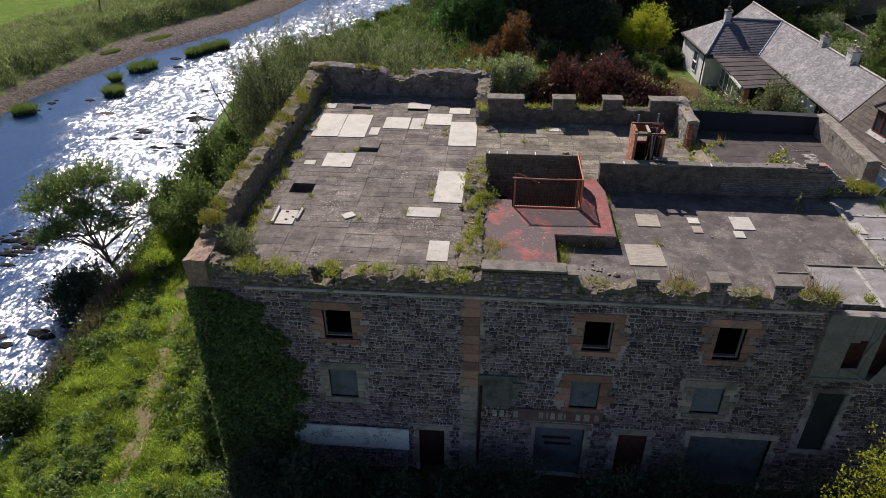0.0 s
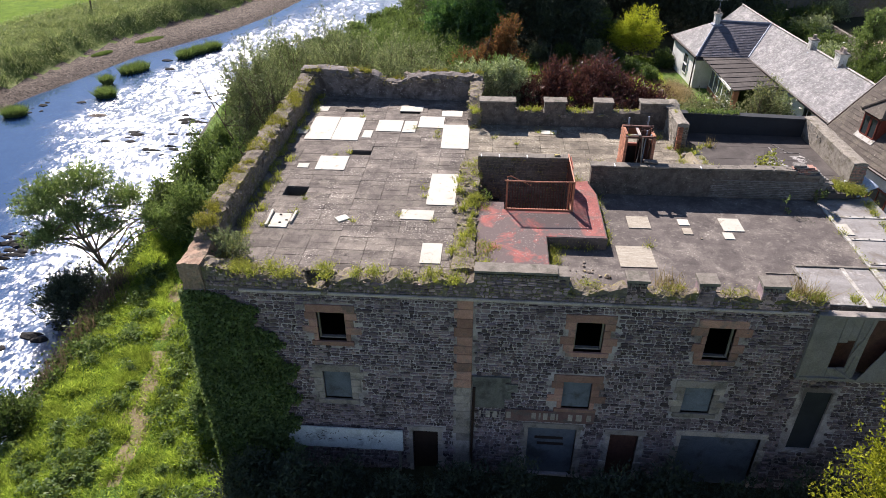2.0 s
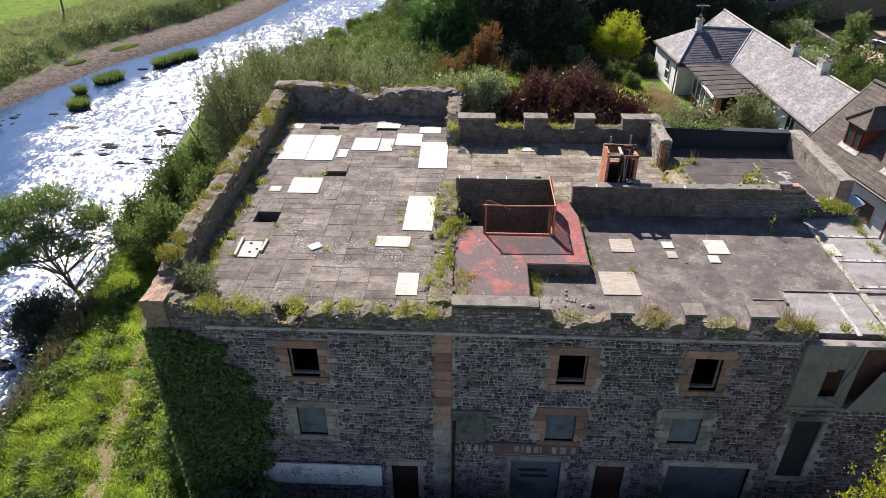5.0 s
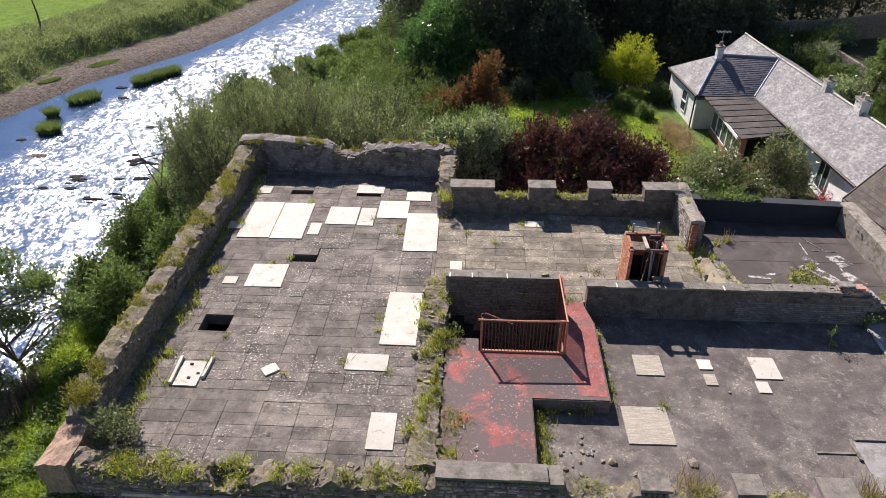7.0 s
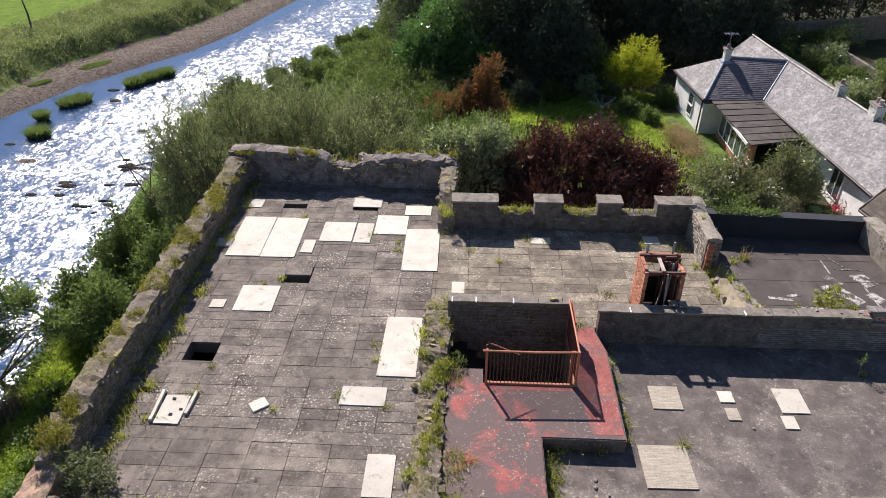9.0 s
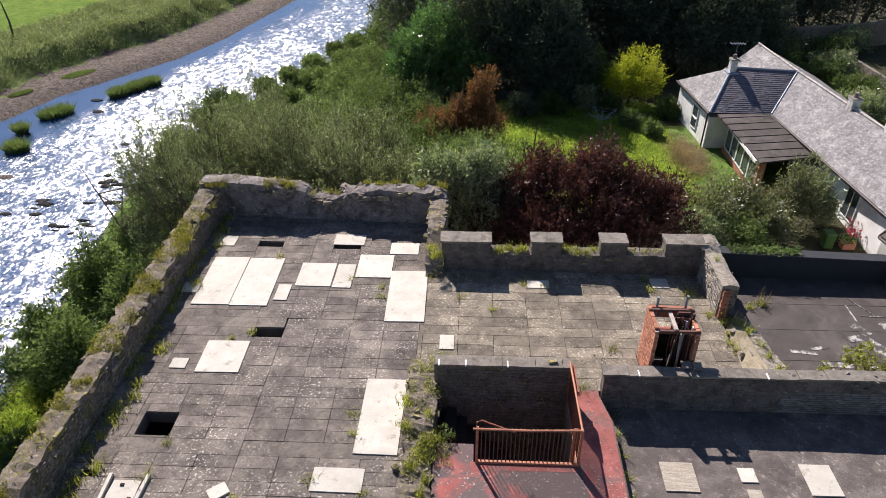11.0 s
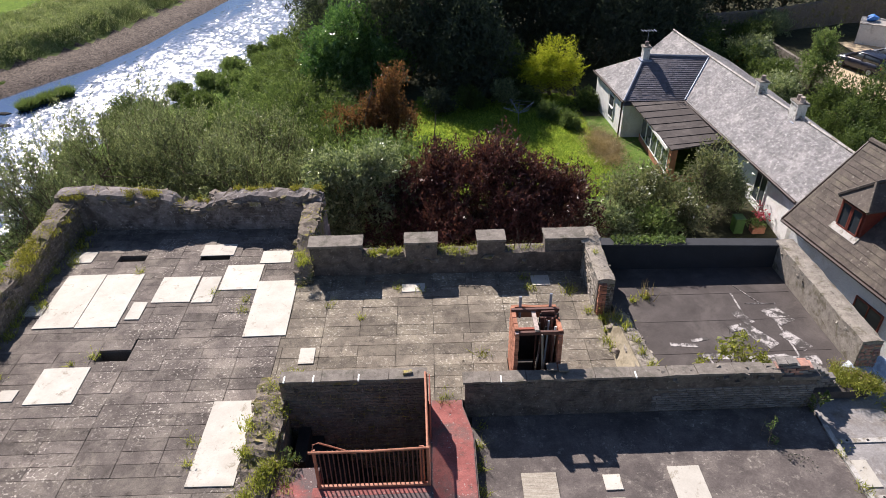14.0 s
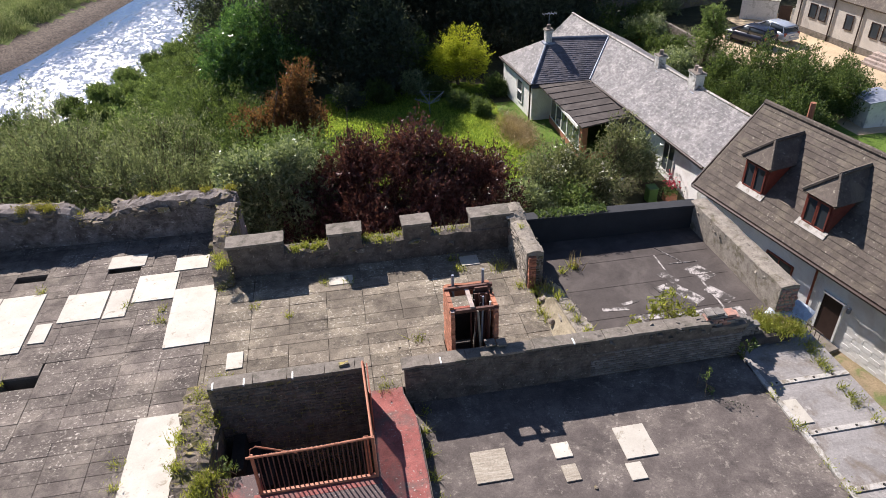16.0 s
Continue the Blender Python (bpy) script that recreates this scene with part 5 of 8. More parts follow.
face_stones("rubble_facing", par_s, (-6.3, 17.0), (2.05, 17.0), 8.62, 9.2, 19, low=0.07, high=0.15, top=lambda u: 8.68 if 3.2 < u < 4.0 else 9.1)
face_stones("rubble_facing", par_a, (2.12, 16.99), (12.7, 16.99), 8.62, 9.45, 20, low=0.07, high=0.15, top=lambda u: 9.45 if u < 2.8 else 8.95)
for a, b in ((6.7, 7.26), (8.8, 9.29), (10.64, 11.32)):
    face_stones("rubble_facing", par_a, (a, 16.97), (b, 16.97), 8.95, 9.38, int(a * 10), low=0.07, high=0.15)
face_stones("rubble_facing", par_n, (-6.4, 32.9), (1.4, 32.56), 8.95, 10.25, 21, "grey_render", 0.06, 0.15, proud=(0.001, 0.012), top=lambda u: 9.75 if 3.7 < u < 5.1 else 10.15)
face_stones("rubble_facing", par_w, (-6.42, 18.6), (-6.42, 32.8), 8.95, 9.9, 22, "ruin", 0.05, 0.12, proud=(0.0005, 0.014))
face_stones("rubble_facing", par_r, (16.6, 25.29), (17.15, 25.29), 8.5, 9.5, 26, "sandstone", 0.07, 0.14, proud=(0.01, 0.05))
face_stones("rubble_facing", par_e, (10.5, 27.54), (10.72, 27.54), 8.95, 10.0, 27, "ruin", 0.07, 0.13, proud=(0.01, 0.04))
face_stones("rubble_facing", par_e, (10.245, 29.6), (10.235, 27.6), 8.95, 10.0, 28, "core", 0.06, 0.15, proud=(0.001, 0.02))
face_stones("rubble_facing", par_x, (1.38, 29.28), (1.95, 29.28), 8.95, 9.05, 29, "ruin", 0.06, 0.12)
face_stones("rubble_facing", par_x, (1.97, 29.5), (1.97, 29.75), 8.95, 9.5, 30, "ruin", 0.06, 0.12)
face_stones("rubble_facing", well, (2.05, 23.98), (5.45, 23.98), 7.0, 9.95, 23, "render_wall", 0.06, 0.14, proud=(0.001, 0.014))
face_stones("rubble_facing", long_wall, (6.4, 24.14), (10.9, 24.14), 8.56, 9.68, 24, "render_wall", 0.06, 0.13, proud=(0.001, 0.016))

# limewashed bricks at the east end of the long wall
bricks = []
for row in range(10):
    z = 8.58 + row * 0.075
    off = 0.11 if row % 2 else 0
    x = 10.95 - off + (0.3 * (row % 3) if row > 6 else 0.0)
    while x < 14.9:
        a, b = max(x, 10.95), min(x + 0.215, 14.9)
        if b - a > 0.05:
            bricks.append((a, b, z, z + 0.066, rng.uniform(0.008, 0.02)))
        x += 0.225
stonework("brick_facing", bricks, lambda u, v, o: (u, 24.14 - o, v), M["whitebrick"], long_wall, rng)

# ---- railing round the stairwell ----
rail = thing("stair_railing", "rust-red iron railing with upright bars round the stairwell", "railing")
RT = 10.2
part("base_rail", boxes((3.1, 5.5, 21.82, 21.9, 9.0, 9.06), (5.43, 5.5, 21.9, 24.0, 9.0, 9.06), bevel=0.008), M["rust"], rail)
part("top_rail", tube(bmesh.new(), [(3.0, 21.8, RT), (4.3, 21.82, RT - 0.03), (5.46, 21.86, RT - 0.02)], [0.028] * 3, 8), M["rust"], rail)
part("top_rail", tube(bmesh.new(), [(5.46, 21.86, RT - 0.02), (5.44, 23.0, RT), (5.42, 24.05, RT + 0.02)], [0.028] * 3, 8), M["rust"], rail)
part("handrail", tube(bmesh.new(), [(3.08, 21.84, RT - 0.02), (3.09, 21.92, RT + 0.1), (3.2, 21.97, RT + 0.1), (3.95, 21.96, RT - 0.25)], [0.018] * 4, 8), M["rust"], rail)
part("flat_bar", boxes((5.28, 5.38, 21.93, 21.955, 9.0, RT - 0.05), bevel=0.004), M["rust"], rail)
for p in ((3.1, 21.86), (5.46, 21.86), (5.44, 24.02)):
    part("post", boxes((p[0] - 0.03, p[0] + 0.03, p[1] - 0.03, p[1] + 0.03, 9.0, RT)), M["rust"], rail)
bar = bpy.data.meshes.new("bar")
bm = tube(bmesh.new(), [(0, 0, 9.06), (0, 0, RT - 0.02)], [0.015, 0.015], 5)
bm.to_mesh(bar)
bm.free()
bar.materials.append(M["rustdark"])
for k in range(23):
    ob = new("bar", bar)
    ob.parent, ob.location = rail, (3.2 + k * 0.097, 21.86, 0)
for k in range(21):
    ob = new("bar", bar)
    ob.parent, ob.location = rail, (5.46, 21.97 + k * 0.097, 0)
sheet = part("stair_screen", boxes((5.5, 5.53, 23.1, 24.05, 9.0, 10.15)), M["redwall"])
tagged(sheet, "solid red-painted screen panel at the stairhead", "panel")

# ---- brick shaft housing ----
shaft = thing("brick_housing", "roofless red brick shaft housing with rusty beams and pipes", "brick shaft", (0, 0, 0))
BRICK = boxes((-0.107, 0.107, -0.05, 0.05, 0, 0.066), bevel=0.004)
bme = mesh_of("brick", BRICK)
bme.materials.append(M["brick"])
half = mesh_of("brick", boxes((-0.05, 0.05, -0.05, 0.05, 0, 0.066), bevel=0.004))
half.materials.append(M["brick"])
for q in ((7.58, 7.66, 24.64, 25.7, 8.97, 10.78), (8.62, 8.7, 24.64, 25.7, 8.97, 10.58)):
    part("core", boxes(q), M["mortar"], shaft)
part("lintel", boxes((7.6, 8.7, 25.66, 25.74, 9.95, 10.05)), M["redwall"], shaft)
# near-black panel at the back, the shaft's inner shade put into its colour
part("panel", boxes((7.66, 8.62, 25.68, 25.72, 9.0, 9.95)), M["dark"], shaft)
rb = random.Random(8)
for side, zt in ((7.615, 10.92), (8.665, 10.8)):
    for row in range(int((zt - 8.98) / 0.075)):
        z = 8.98 + row * 0.075
        broken = 0.0 if z < zt - 0.25 else (z - zt + 0.25) * rb.uniform(0.3, 1.2)
        y = 24.62 + broken
        if row % 2:
            ob = new("brick", half)
            ob.parent = shaft
            ob.matrix_world = pose(side + rb.uniform(-0.004, 0.004), y + 0.05, z, 0, 0, 90 + rb.uniform(-1, 1))
            y += 0.112
        while y < 25.62:
            ob = new("brick", bme)
            ob.parent = shaft
            ob.matrix_world = pose(side + rb.uniform(-0.004, 0.004), y + 0.107, z, 0, 0, 90 + rb.uniform(-1, 1))
            y += 0.225
for y, z in ((24.75, 10.66), (25.45, 10.8)):
    part("beam", boxes((7.56, 8.74, y - 0.04, y + 0.04, z, z + 0.09), bevel=0.006), M["rustdark"], shaft)
part("cross_beam", boxes((8.05, 8.15, 24.7, 25.5, 10.78, 10.83)), M["palestone"], shaft)
part("timber_sheet", boxes((8.25, 8.62, 25.2, 25.24, 9.0, 10.8)), M["rustdark"], shaft)
part("head_wall", worn(boxes((7.6, 8.7, 25.66, 25.74, 10.45, 10.78)), 0.02, 3), M["brick"], shaft)
for x, y, z in ((7.8, 25.6, 11.15), (8.55, 25.62, 11.2)):
    part("pipe_stub", tube(bmesh.new(), [(x, y, 10.5), (x, y, z)], [0.035, 0.035], 8), M["lead"], shaft)
for k, (x, y, z, m) in enumerate(((8.35, 24.9, 10.9, "lead"), (8.45, 25.0, 10.9, "rustdark"), (8.5, 24.8, 10.8, "frame_white"), (8.3, 25.1, 10.85, "rustdark"), (8.56, 25.15, 10.7, "rustdark"))):
    part("pipe", tube(bmesh.new(), [(x, y, 8.97), (x + 0.06, y + 0.05, z)], [0.025, 0.025], 6), M[m], shaft)
rt = random.Random(66)
for k in range(13):
    x0, y0 = rt.uniform(8.15, 8.6), rt.uniform(24.7, 25.55)
    w = rt.uniform(0.02, 0.05)
    h = rt.uniform(1.5, 2.05)
    pl = part("leaning_timber", boxes((-w, w, -0.018, 0.018, 0, h), bevel=0.004), M[rt.choice(("rustdark", "rustdark", "dark", "wood_old", "door_dark"))], shaft)
    pl.matrix_world = pose(x0, y0, 8.98, rt.uniform(-5, 5), rt.uniform(-4, 7), rt.uniform(0, 180))
part("board", boxes((8.28, 8.6, 25.3, 25.34, 9.0, 10.9), (8.5, 8.54, 24.75, 25.3, 9.0, 10.6)), M["rustdark"], shaft)
part("slab_offcut", boxes((8.35, 8.6, 24.35, 24.6, 9.83, 9.87), (8.62, 8.85, 24.3, 24.55, 9.83, 9.88)), M["coping"], shaft)

# ---- loose things on the roofs ----
ob = part("paving_offcut", boxes((-0.22, 0.22, -0.18, 0.18, 0, 0.05), bevel=0.01), M["ply"])
ob.matrix_world = pose(-2.72, 20.78, ROOF, 0, 0, 38)
tagged(ob, "small pale square of concrete lying askew", "slab")
hatch = thing("roof_hatch", "broken skylight with stained white panel and old battens", "skylight")
part("panel", worn(boxes((-5.2, -4.56, 20.05, 21.0, 8.99, 9.03)), 0.012, 4), M["ply"], hatch)
for x, y0, y1, t in ((-5.3, 20.1, 21.15, 2), (-4.46, 20.35, 21.15, -2)):
    ob = part("batten", worn(boxes((-0.04, 0.04, -(y1 - y0) / 2, (y1 - y0) / 2, 0, 0.1)), 0.012, 3, x), M["ply"], hatch)
    ob.matrix_world = pose(x, (y0 + y1) / 2, 8.99, 0, 0, t)
for x, y in ((-5.0, 20.85), (-4.9, 20.3), (-4.7, 20.5)):
    part("debris", worn(boxes((x, x + 0.09, y, y + 0.06, 9.02, 9.05)), 0.02, 2, x), M["dark"], hatch)
rr = random.Random(21)


def lump(name, at, size, mat, label, category, group=""):
    bm = bmesh.new()
    bmesh.ops.create_icosphere(bm, subdivisions=1, radius=size)
    for v in bm.verts:
        v.co = Vector((v.co.x * rr.uniform(0.7, 1.3), v.co.y * rr.uniform(0.7, 1.3), v.co.z * rr.uniform(0.4, 0.8)))
    ob = part(name, bm, mat)
    ob.location = at
    ob.rotation_euler = (rr.uniform(-0.3, 0.3), rr.uniform(-0.3, 0.3), rr.uniform(0, 6))
    return tagged(ob, label, category, group)


for k in range(16):
    lump("loose_stone", (5.4 + rr.gauss(0, 0.35), 18.6 + rr.gauss(0, 0.3), ANNEX + 0.02), rr.uniform(0.03, 0.08), M["ruin"], "loose dark stone on the asphalt roof", "stone", "rubble on the roof")
for x, y, s in ((6.35, 18.45, 0.13), (6.9, 18.1, 0.1), (8.35, 18.5, 0.14), (9.95, 21.0, 0.05), (4.2, 20.6, 0.04), (3.0, 18.3, 0.06)):
    lump("loose_stone", (x, y, (ANNEX if y < 20 and x > 4.4 or x > 6.6 else ROOF) + 0.02), s, M["ruin"], "loose dark stone on the roof", "stone", "rubble on the roof")
for k in range(26):
    u = rr.random()
    x = -6.2 + 8.2 * u
    lump("loose_stone", (x, 17.5 + rr.gauss(0, 0.16), 9.0 + rr.uniform(0.0, 0.12)), rr.uniform(0.06, 0.16), M["ruin"], "loose stone fallen from the parapet", "stone", "fallen stones")
for k in range(14):
    lump("loose_stone", (1.7 + rr.gauss(0, 0.22), rr.uniform(17.8, 24.6), 9.1), rr.uniform(0.06, 0.15), M["ruin"], "loose stone on the broken wall", "stone", "fallen stones")
for k in range(10):
    lump("loose_stone", (10.65 + rr.gauss(0, 0.25), rr.uniform(24.9, 27.0), 9.15), rr.uniform(0.06, 0.15), M["ruin"], "loose stone on the collapsed wall", "stone", "fallen stones")

# lean-to roof strips and gutter
for y in (23.13, 21.55, 20.0):
    st = part("joint_strip", boxes((15.15, 17.34, y - 0.07, y + 0.07, 8.42, 8.45), bevel=0.005), M["flash"], leanto)
    for k in range(4):
        part("bolt", tube(bmesh.new(), [(15.4 + 0.5 * k, y, 8.45), (15.4 + 0.5 * k, y, 8.465)], [0.03, 0.03], 6), M["dark"], leanto)
kerb = part("roof_kerb", worn(boxes((14.96, 15.08, 17.4, 23.5, 8.42, 8.6)), 0.02, 7), M["flash"])
tagged(kerb, "mossy pale kerb between the two roofs", "kerb", kind="structure")
ob = part("plywood_sheet", boxes((15.17, 15.54, 21.82, 22.57, 8.425, 8.45), bevel=0.004), M["ply"])
tagged(ob, "pale board lying on the sheet roof", "plywood sheet")
plank = part("timber_batten", worn(boxes((12.6, 17.3, 19.42, 19.52, ANNEX + 0.001, ANNEX + 0.075)), 0.008, 5), M["coping"])
tagged(plank, "long weathered timber batten across the roof", "batten")
front_sheet = part("front_sheet_roof", boxes((12.55, 14.9, 17.42, 19.4, ANNEX + 0.004, ANNEX + 0.03), (15.12, 17.3, 17.42, 19.4, ANNEX - 0.1, ANNEX + 0.01)), M["leanto"])
tagged(front_sheet, "worn grey sheets at the front edge of the roof", "roof", kind="structure")
for x, y0 in ((13.98, 17.3), (15.02, 17.3), (16.2, 17.5)):
    part("joint_strip", worn(boxes((x, x + 0.13, y0, 19.4, ANNEX + 0.03, ANNEX + 0.06)), 0.008, 4, x), M["flash"], front_sheet)
# heaved crack beside the sheets
part("cracked_edge", worn(boxes((11.5, 12.5, 18.98, 19.03, 8.5, ANNEX + 0.03), (12.45, 12.53, 18.8, 19.45, 8.5, ANNEX + 0.06)), 0.025, 5), M["coping"], annex_roof)
for k, (x, y, w, h, a) in enumerate(((14.55, 27.45, 0.3, 0.6, 28), (14.7, 26.6, 0.42, 0.95, 32), (15.58, 27.5, 0.55, 0.75, 26), (15.6, 26.4, 0.35, 0.8, 30), (12.5, 26.35, 0.75, 0.14, -6), (13.0, 26.55, 0.5, 0.12, 12), (13.3, 25.85, 0.9, 0.22, -4), (14.6, 25.7, 1.1, 0.3, 4), (15.4, 25.6, 1.0, 0.35, 0), (14.2, 27.0, 0.5, 0.25, 15), (12.4, 25.3, 0.6, 0.16, 50), (15.05, 28.55, 0.03, 1.0, 28), (15.3, 28.06, 0.9, 0.03, -3))):
    bm = worn(boxes((-w / 2, w / 2, -h / 2, h / 2, 0, 0.01)), 0.0, 3, x)
    for q in bm.verts:
        q.co.z = 0.0012 * k + 0.001 if q.co.z > 0.002 else -0.02
    ob = part("mortar_patch", bm, M["patch"], felt_roof)
    ob.matrix_world = pose(x, y, 8.723, 0, 0, a)

for y, a, b in ((26.0, 11.0, 16.4), (27.35, 11.0, 16.4), (28.6, 11.0, 16.4)):
    tagged(part("felt_seam", worn(boxes((a, b, y, y + 0.09, 8.72, 8.728)), 0.003, 6, y), M["felt"], felt_roof), "lapped felt joint")
for x, y0, y1 in ((14.6, 26.1, 28.6), (13.0, 24.6, 26.0), (15.4, 24.6, 27.3)):
    part("felt_seam", worn(boxes((x, x + 0.05, y0, y1, 8.722, 8.731)), 0.003, 6, x), M["patch"], felt_roof)

# ---- roofs with courses ----
def coursed(name, corners, rows, cols, mat, parent, lift=0.02, seed=1, label=""):
    """Slates or tiles over a four-cornered slope (eave start, eave end, ridge end, ridge start), each tipped on the one below."""
    r2 = np.random.default_rng(seed)
    e0, e1, r1, r0 = (np.array(c, float) for c in corners)
    n = np.cross(e1 - e0, r0 - e0)
    n = n / np.linalg.norm(n)
    if n[2] < 0:
        n = -n
    quads = []
    for i in range(rows):
        v0, v1 = i / rows, min(1, (i + 1.12) / rows)
        a0, a1 = e0 + (r0 - e0) * v0, e1 + (r1 - e1) * v0
        b0, b1 = e0 + (r0 - e0) * v1, e1 + (r1 - e1) * v1
        w = np.linalg.norm(a1 - a0)
        k = max(1, int(round(cols * w / max(np.linalg.norm(e1 - e0), 1e-6))))
        off = 0.5 / k if i % 2 else 0.0
        us = np.clip(np.concatenate([[0], (np.arange(k) + (1 if not off else 0.5)) / k, [1]]), 0, 1)
        for u0, u1 in zip(us, us[1:]):
            if u1 - u0 < 1e-4:
                continue
            g = 0.012 * (u1 - u0)
            h = lift * r2.uniform(0.7, 1.3)
            p, q = a0 + (a1 - a0) * (u0 + g), a0 + (a1 - a0) * (u1 - g)
            s, t = b0 + (b1 - b0) * (u1 - g), b0 + (b1 - b0) * (u0 + g)
            quads.append([p + n * h, q + n * h, s, t])
            quads.append([p - n * 0.005, q - n * 0.005, q + n * h, p + n * h])
    ob = quads_object(name, np.array(quads), mat, parent)
    tagged(ob, label, kind="stuff")
    return ob


def window_unit(parent, corner, along, w, h, frame_mat, bars=1, depth=0.06, name="window"):
    """A window: frame, glazing bars and panes, its lower corner, the way along the wall and its size."""
    a = Vector((*along, 0)).normalized()
    m = Matrix((( a.x, -a.y, 0, corner[0]), (a.y, a.x, 0, corner[1]), (0, 0, 1, corner[2]), (0, 0, 0, 1)))
    f = 0.06
    win = part(name, boxes((0, f, -depth, 0, 0, h), (w - f, w, -depth, 0, 0, h), (f, w - f, -depth, 0, h - f, h), (f, w - f, -depth, 0, 0, f), *[(w * k / (bars + 1) - 0.02, w * k / (bars + 1) + 0.02, -depth, 0, f, h - f) for k in range(1, bars + 1)]), frame_mat, parent)
    win.matrix_world = m
    g = part("pane", boxes((f, w - f, -depth * 0.5, -depth * 0.3, f, h - f)), M["glass"], win)
    return win


# ---- cottage ----
cot = thing("cottage", "white single-storey cottage with a silvery slate roof", "house")
EV, RG = 5.4, 7.3
part("wall", boxes((22.75, 26.6, 39.9, 60.3, 2.0, EV)), M["whitewall"], cot)
part("wall", prism([(17.38, 58.2), (17.87, 52.75), (22.74, 52.75), (22.74, 58.2)], 2.0, EV), M["whitewall"], cot)
slopes = [((22.63, 39.5, EV), (21.55, 52.4, EV), (23.57, 54.86, RG), (25.35, 39.5, RG)), ((21.2, 58.3, EV), (21.0, 60.8, EV), (23.1, 60.8, RG), (23.57, 54.86, RG)),
          ((17.2, 58.4, EV), (17.75, 52.5, EV), (19.64, 55.5, RG), (19.64, 55.51, RG)), ((27.6, 60.8, EV - 0.4), (28.9, 39.5, EV - 0.4), (25.35, 39.5, RG), (23.1, 60.8, RG)), ((21.2, 58.3, EV), (17.2, 58.4, EV), (19.64, 55.5, RG), (23.57, 54.86, RG))]
for s in slopes:
    part("roof_boarding", slabs_between([[tuple(Vector(p) - Vector((0, 0, 0.22))) for p in s]], 0.07), M["darkslate"], cot)
for k, s in enumerate(slopes):
    ln = (Vector(s[1]) - Vector(s[0])).length
    coursed("slating", s, 30, int(ln / 0.19), M["lightslate"], cot, 0.018, 40 + k)
dark = ((17.75, 52.5, EV), (21.55, 52.4, EV), (23.57, 54.86, RG), (19.64, 55.5, RG))
part("roof_boarding", slabs_between([[tuple(Vector(p) - Vector((0, 0, 0.26))) for p in dark]], 0.07), M["darkslate"], cot)
coursed("slating", dark, 22, 19, M["darkslate"], cot, 0.02, 47, "dark blue slates")
for a, b in (((17.75, 52.5, EV), (19.64, 55.5, RG)), ((19.64, 55.5, RG), (23.57, 54.86, RG)), ((21.55, 52.4, EV), (23.57, 54.86, RG))):
    part("lead_ridge", tube(bmesh.new(), [Vector(a) + Vector((0, 0, 0.03)), Vector(b) + Vector((0, 0, 0.03))], [0.07, 0.07], 6), M["lead"], cot)
for k in range(36):
    ra, rb_ = (Vector((25.35, 39.5, RG + 0.04)), Vector((23.57, 54.86, RG + 0.04))) if k < 26 else (Vector((23.57, 54.86, RG + 0.04)), Vector((23.1, 60.8, RG + 0.04)))
    s0, n0 = (k / 26, 26) if k < 26 else ((k - 26) / 10, 10)
    p, q = ra.lerp(rb_, s0 + 0.02 / n0), ra.lerp(rb_, s0 + 0.98 / n0)
    part("ridge_stone", tube(bmesh.new(), [p, q], [0.075, 0.075], 6), M["flash"], cot)
part("gutter", tube(bmesh.new(), [(22.55, 39.6, EV - 0.03), (21.5, 52.3, EV - 0.03)], [0.06, 0.06], 6), M["door_dark"], cot)
part("gutter", tube(bmesh.new(), [(17.12, 58.4, EV - 0.03), (17.68, 52.45, EV - 0.03)], [0.06, 0.06], 6), M["door_dark"], cot)
part("downpipe", tube(bmesh.new(), [(17.72, 52.7, EV), (17.7, 52.7, 2.9)], [0.05, 0.05], 6), M["door_dark"], cot)
part("downpipe", tube(bmesh.new(), [(17.66, 57.9, EV), (17.66, 57.9, 2.9)], [0.05, 0.05], 6), M["door_dark"], cot)
window_unit(cot, (17.63, 55.3, 3.4), (0.09, -1), 0.95, 1.55, M["frame_white"], 0)
part("mid_rail", boxes((17.57, 17.68, 54.4, 55.3, 4.13, 4.19)), M["frame_white"], cot)
for y, w in ((43.2, 1.2),):
    window_unit(cot, (22.74, 43.9, 3.3), (0, -1), 1.3, 1.7, M["frame_white"], 1)


def chimney(x, y, z, w, d, h, parent, pots):
    c = part("chimney", boxes((x - w / 2, x + w / 2, y - d / 2, y + d / 2, z - 0.9, z + h), (x - w / 2 - 0.06, x + w / 2 + 0.06, y - d / 2 - 0.06, y + d / 2 + 0.06, z + h, z + h + 0.12), bevel=0.015), M["sootwall"], parent)
    part("chimney_cap", boxes((x - w / 2 - 0.08, x + w / 2 + 0.08, y - d / 2 - 0.08, y + d / 2 + 0.08, z + h + 0.1, z + h + 0.15), bevel=0.02), M["coping"], c)
    part("lead_apron", boxes((x - w / 2 - 0.14, x + w / 2 + 0.14, y - d / 2 - 0.16, y + d / 2 + 0.1, z - 0.22, z - 0.08), bevel=0.02), M["lead"], c)
    for k in range(pots):
        py = y + (k - (pots - 1) / 2) * 0.34
        part("chimney_pot", tube(bmesh.new(), [(x, py, z + h + 0.1), (x, py, z + h + 0.42)], [0.14, 0.11], 10), M["palestone"], c)


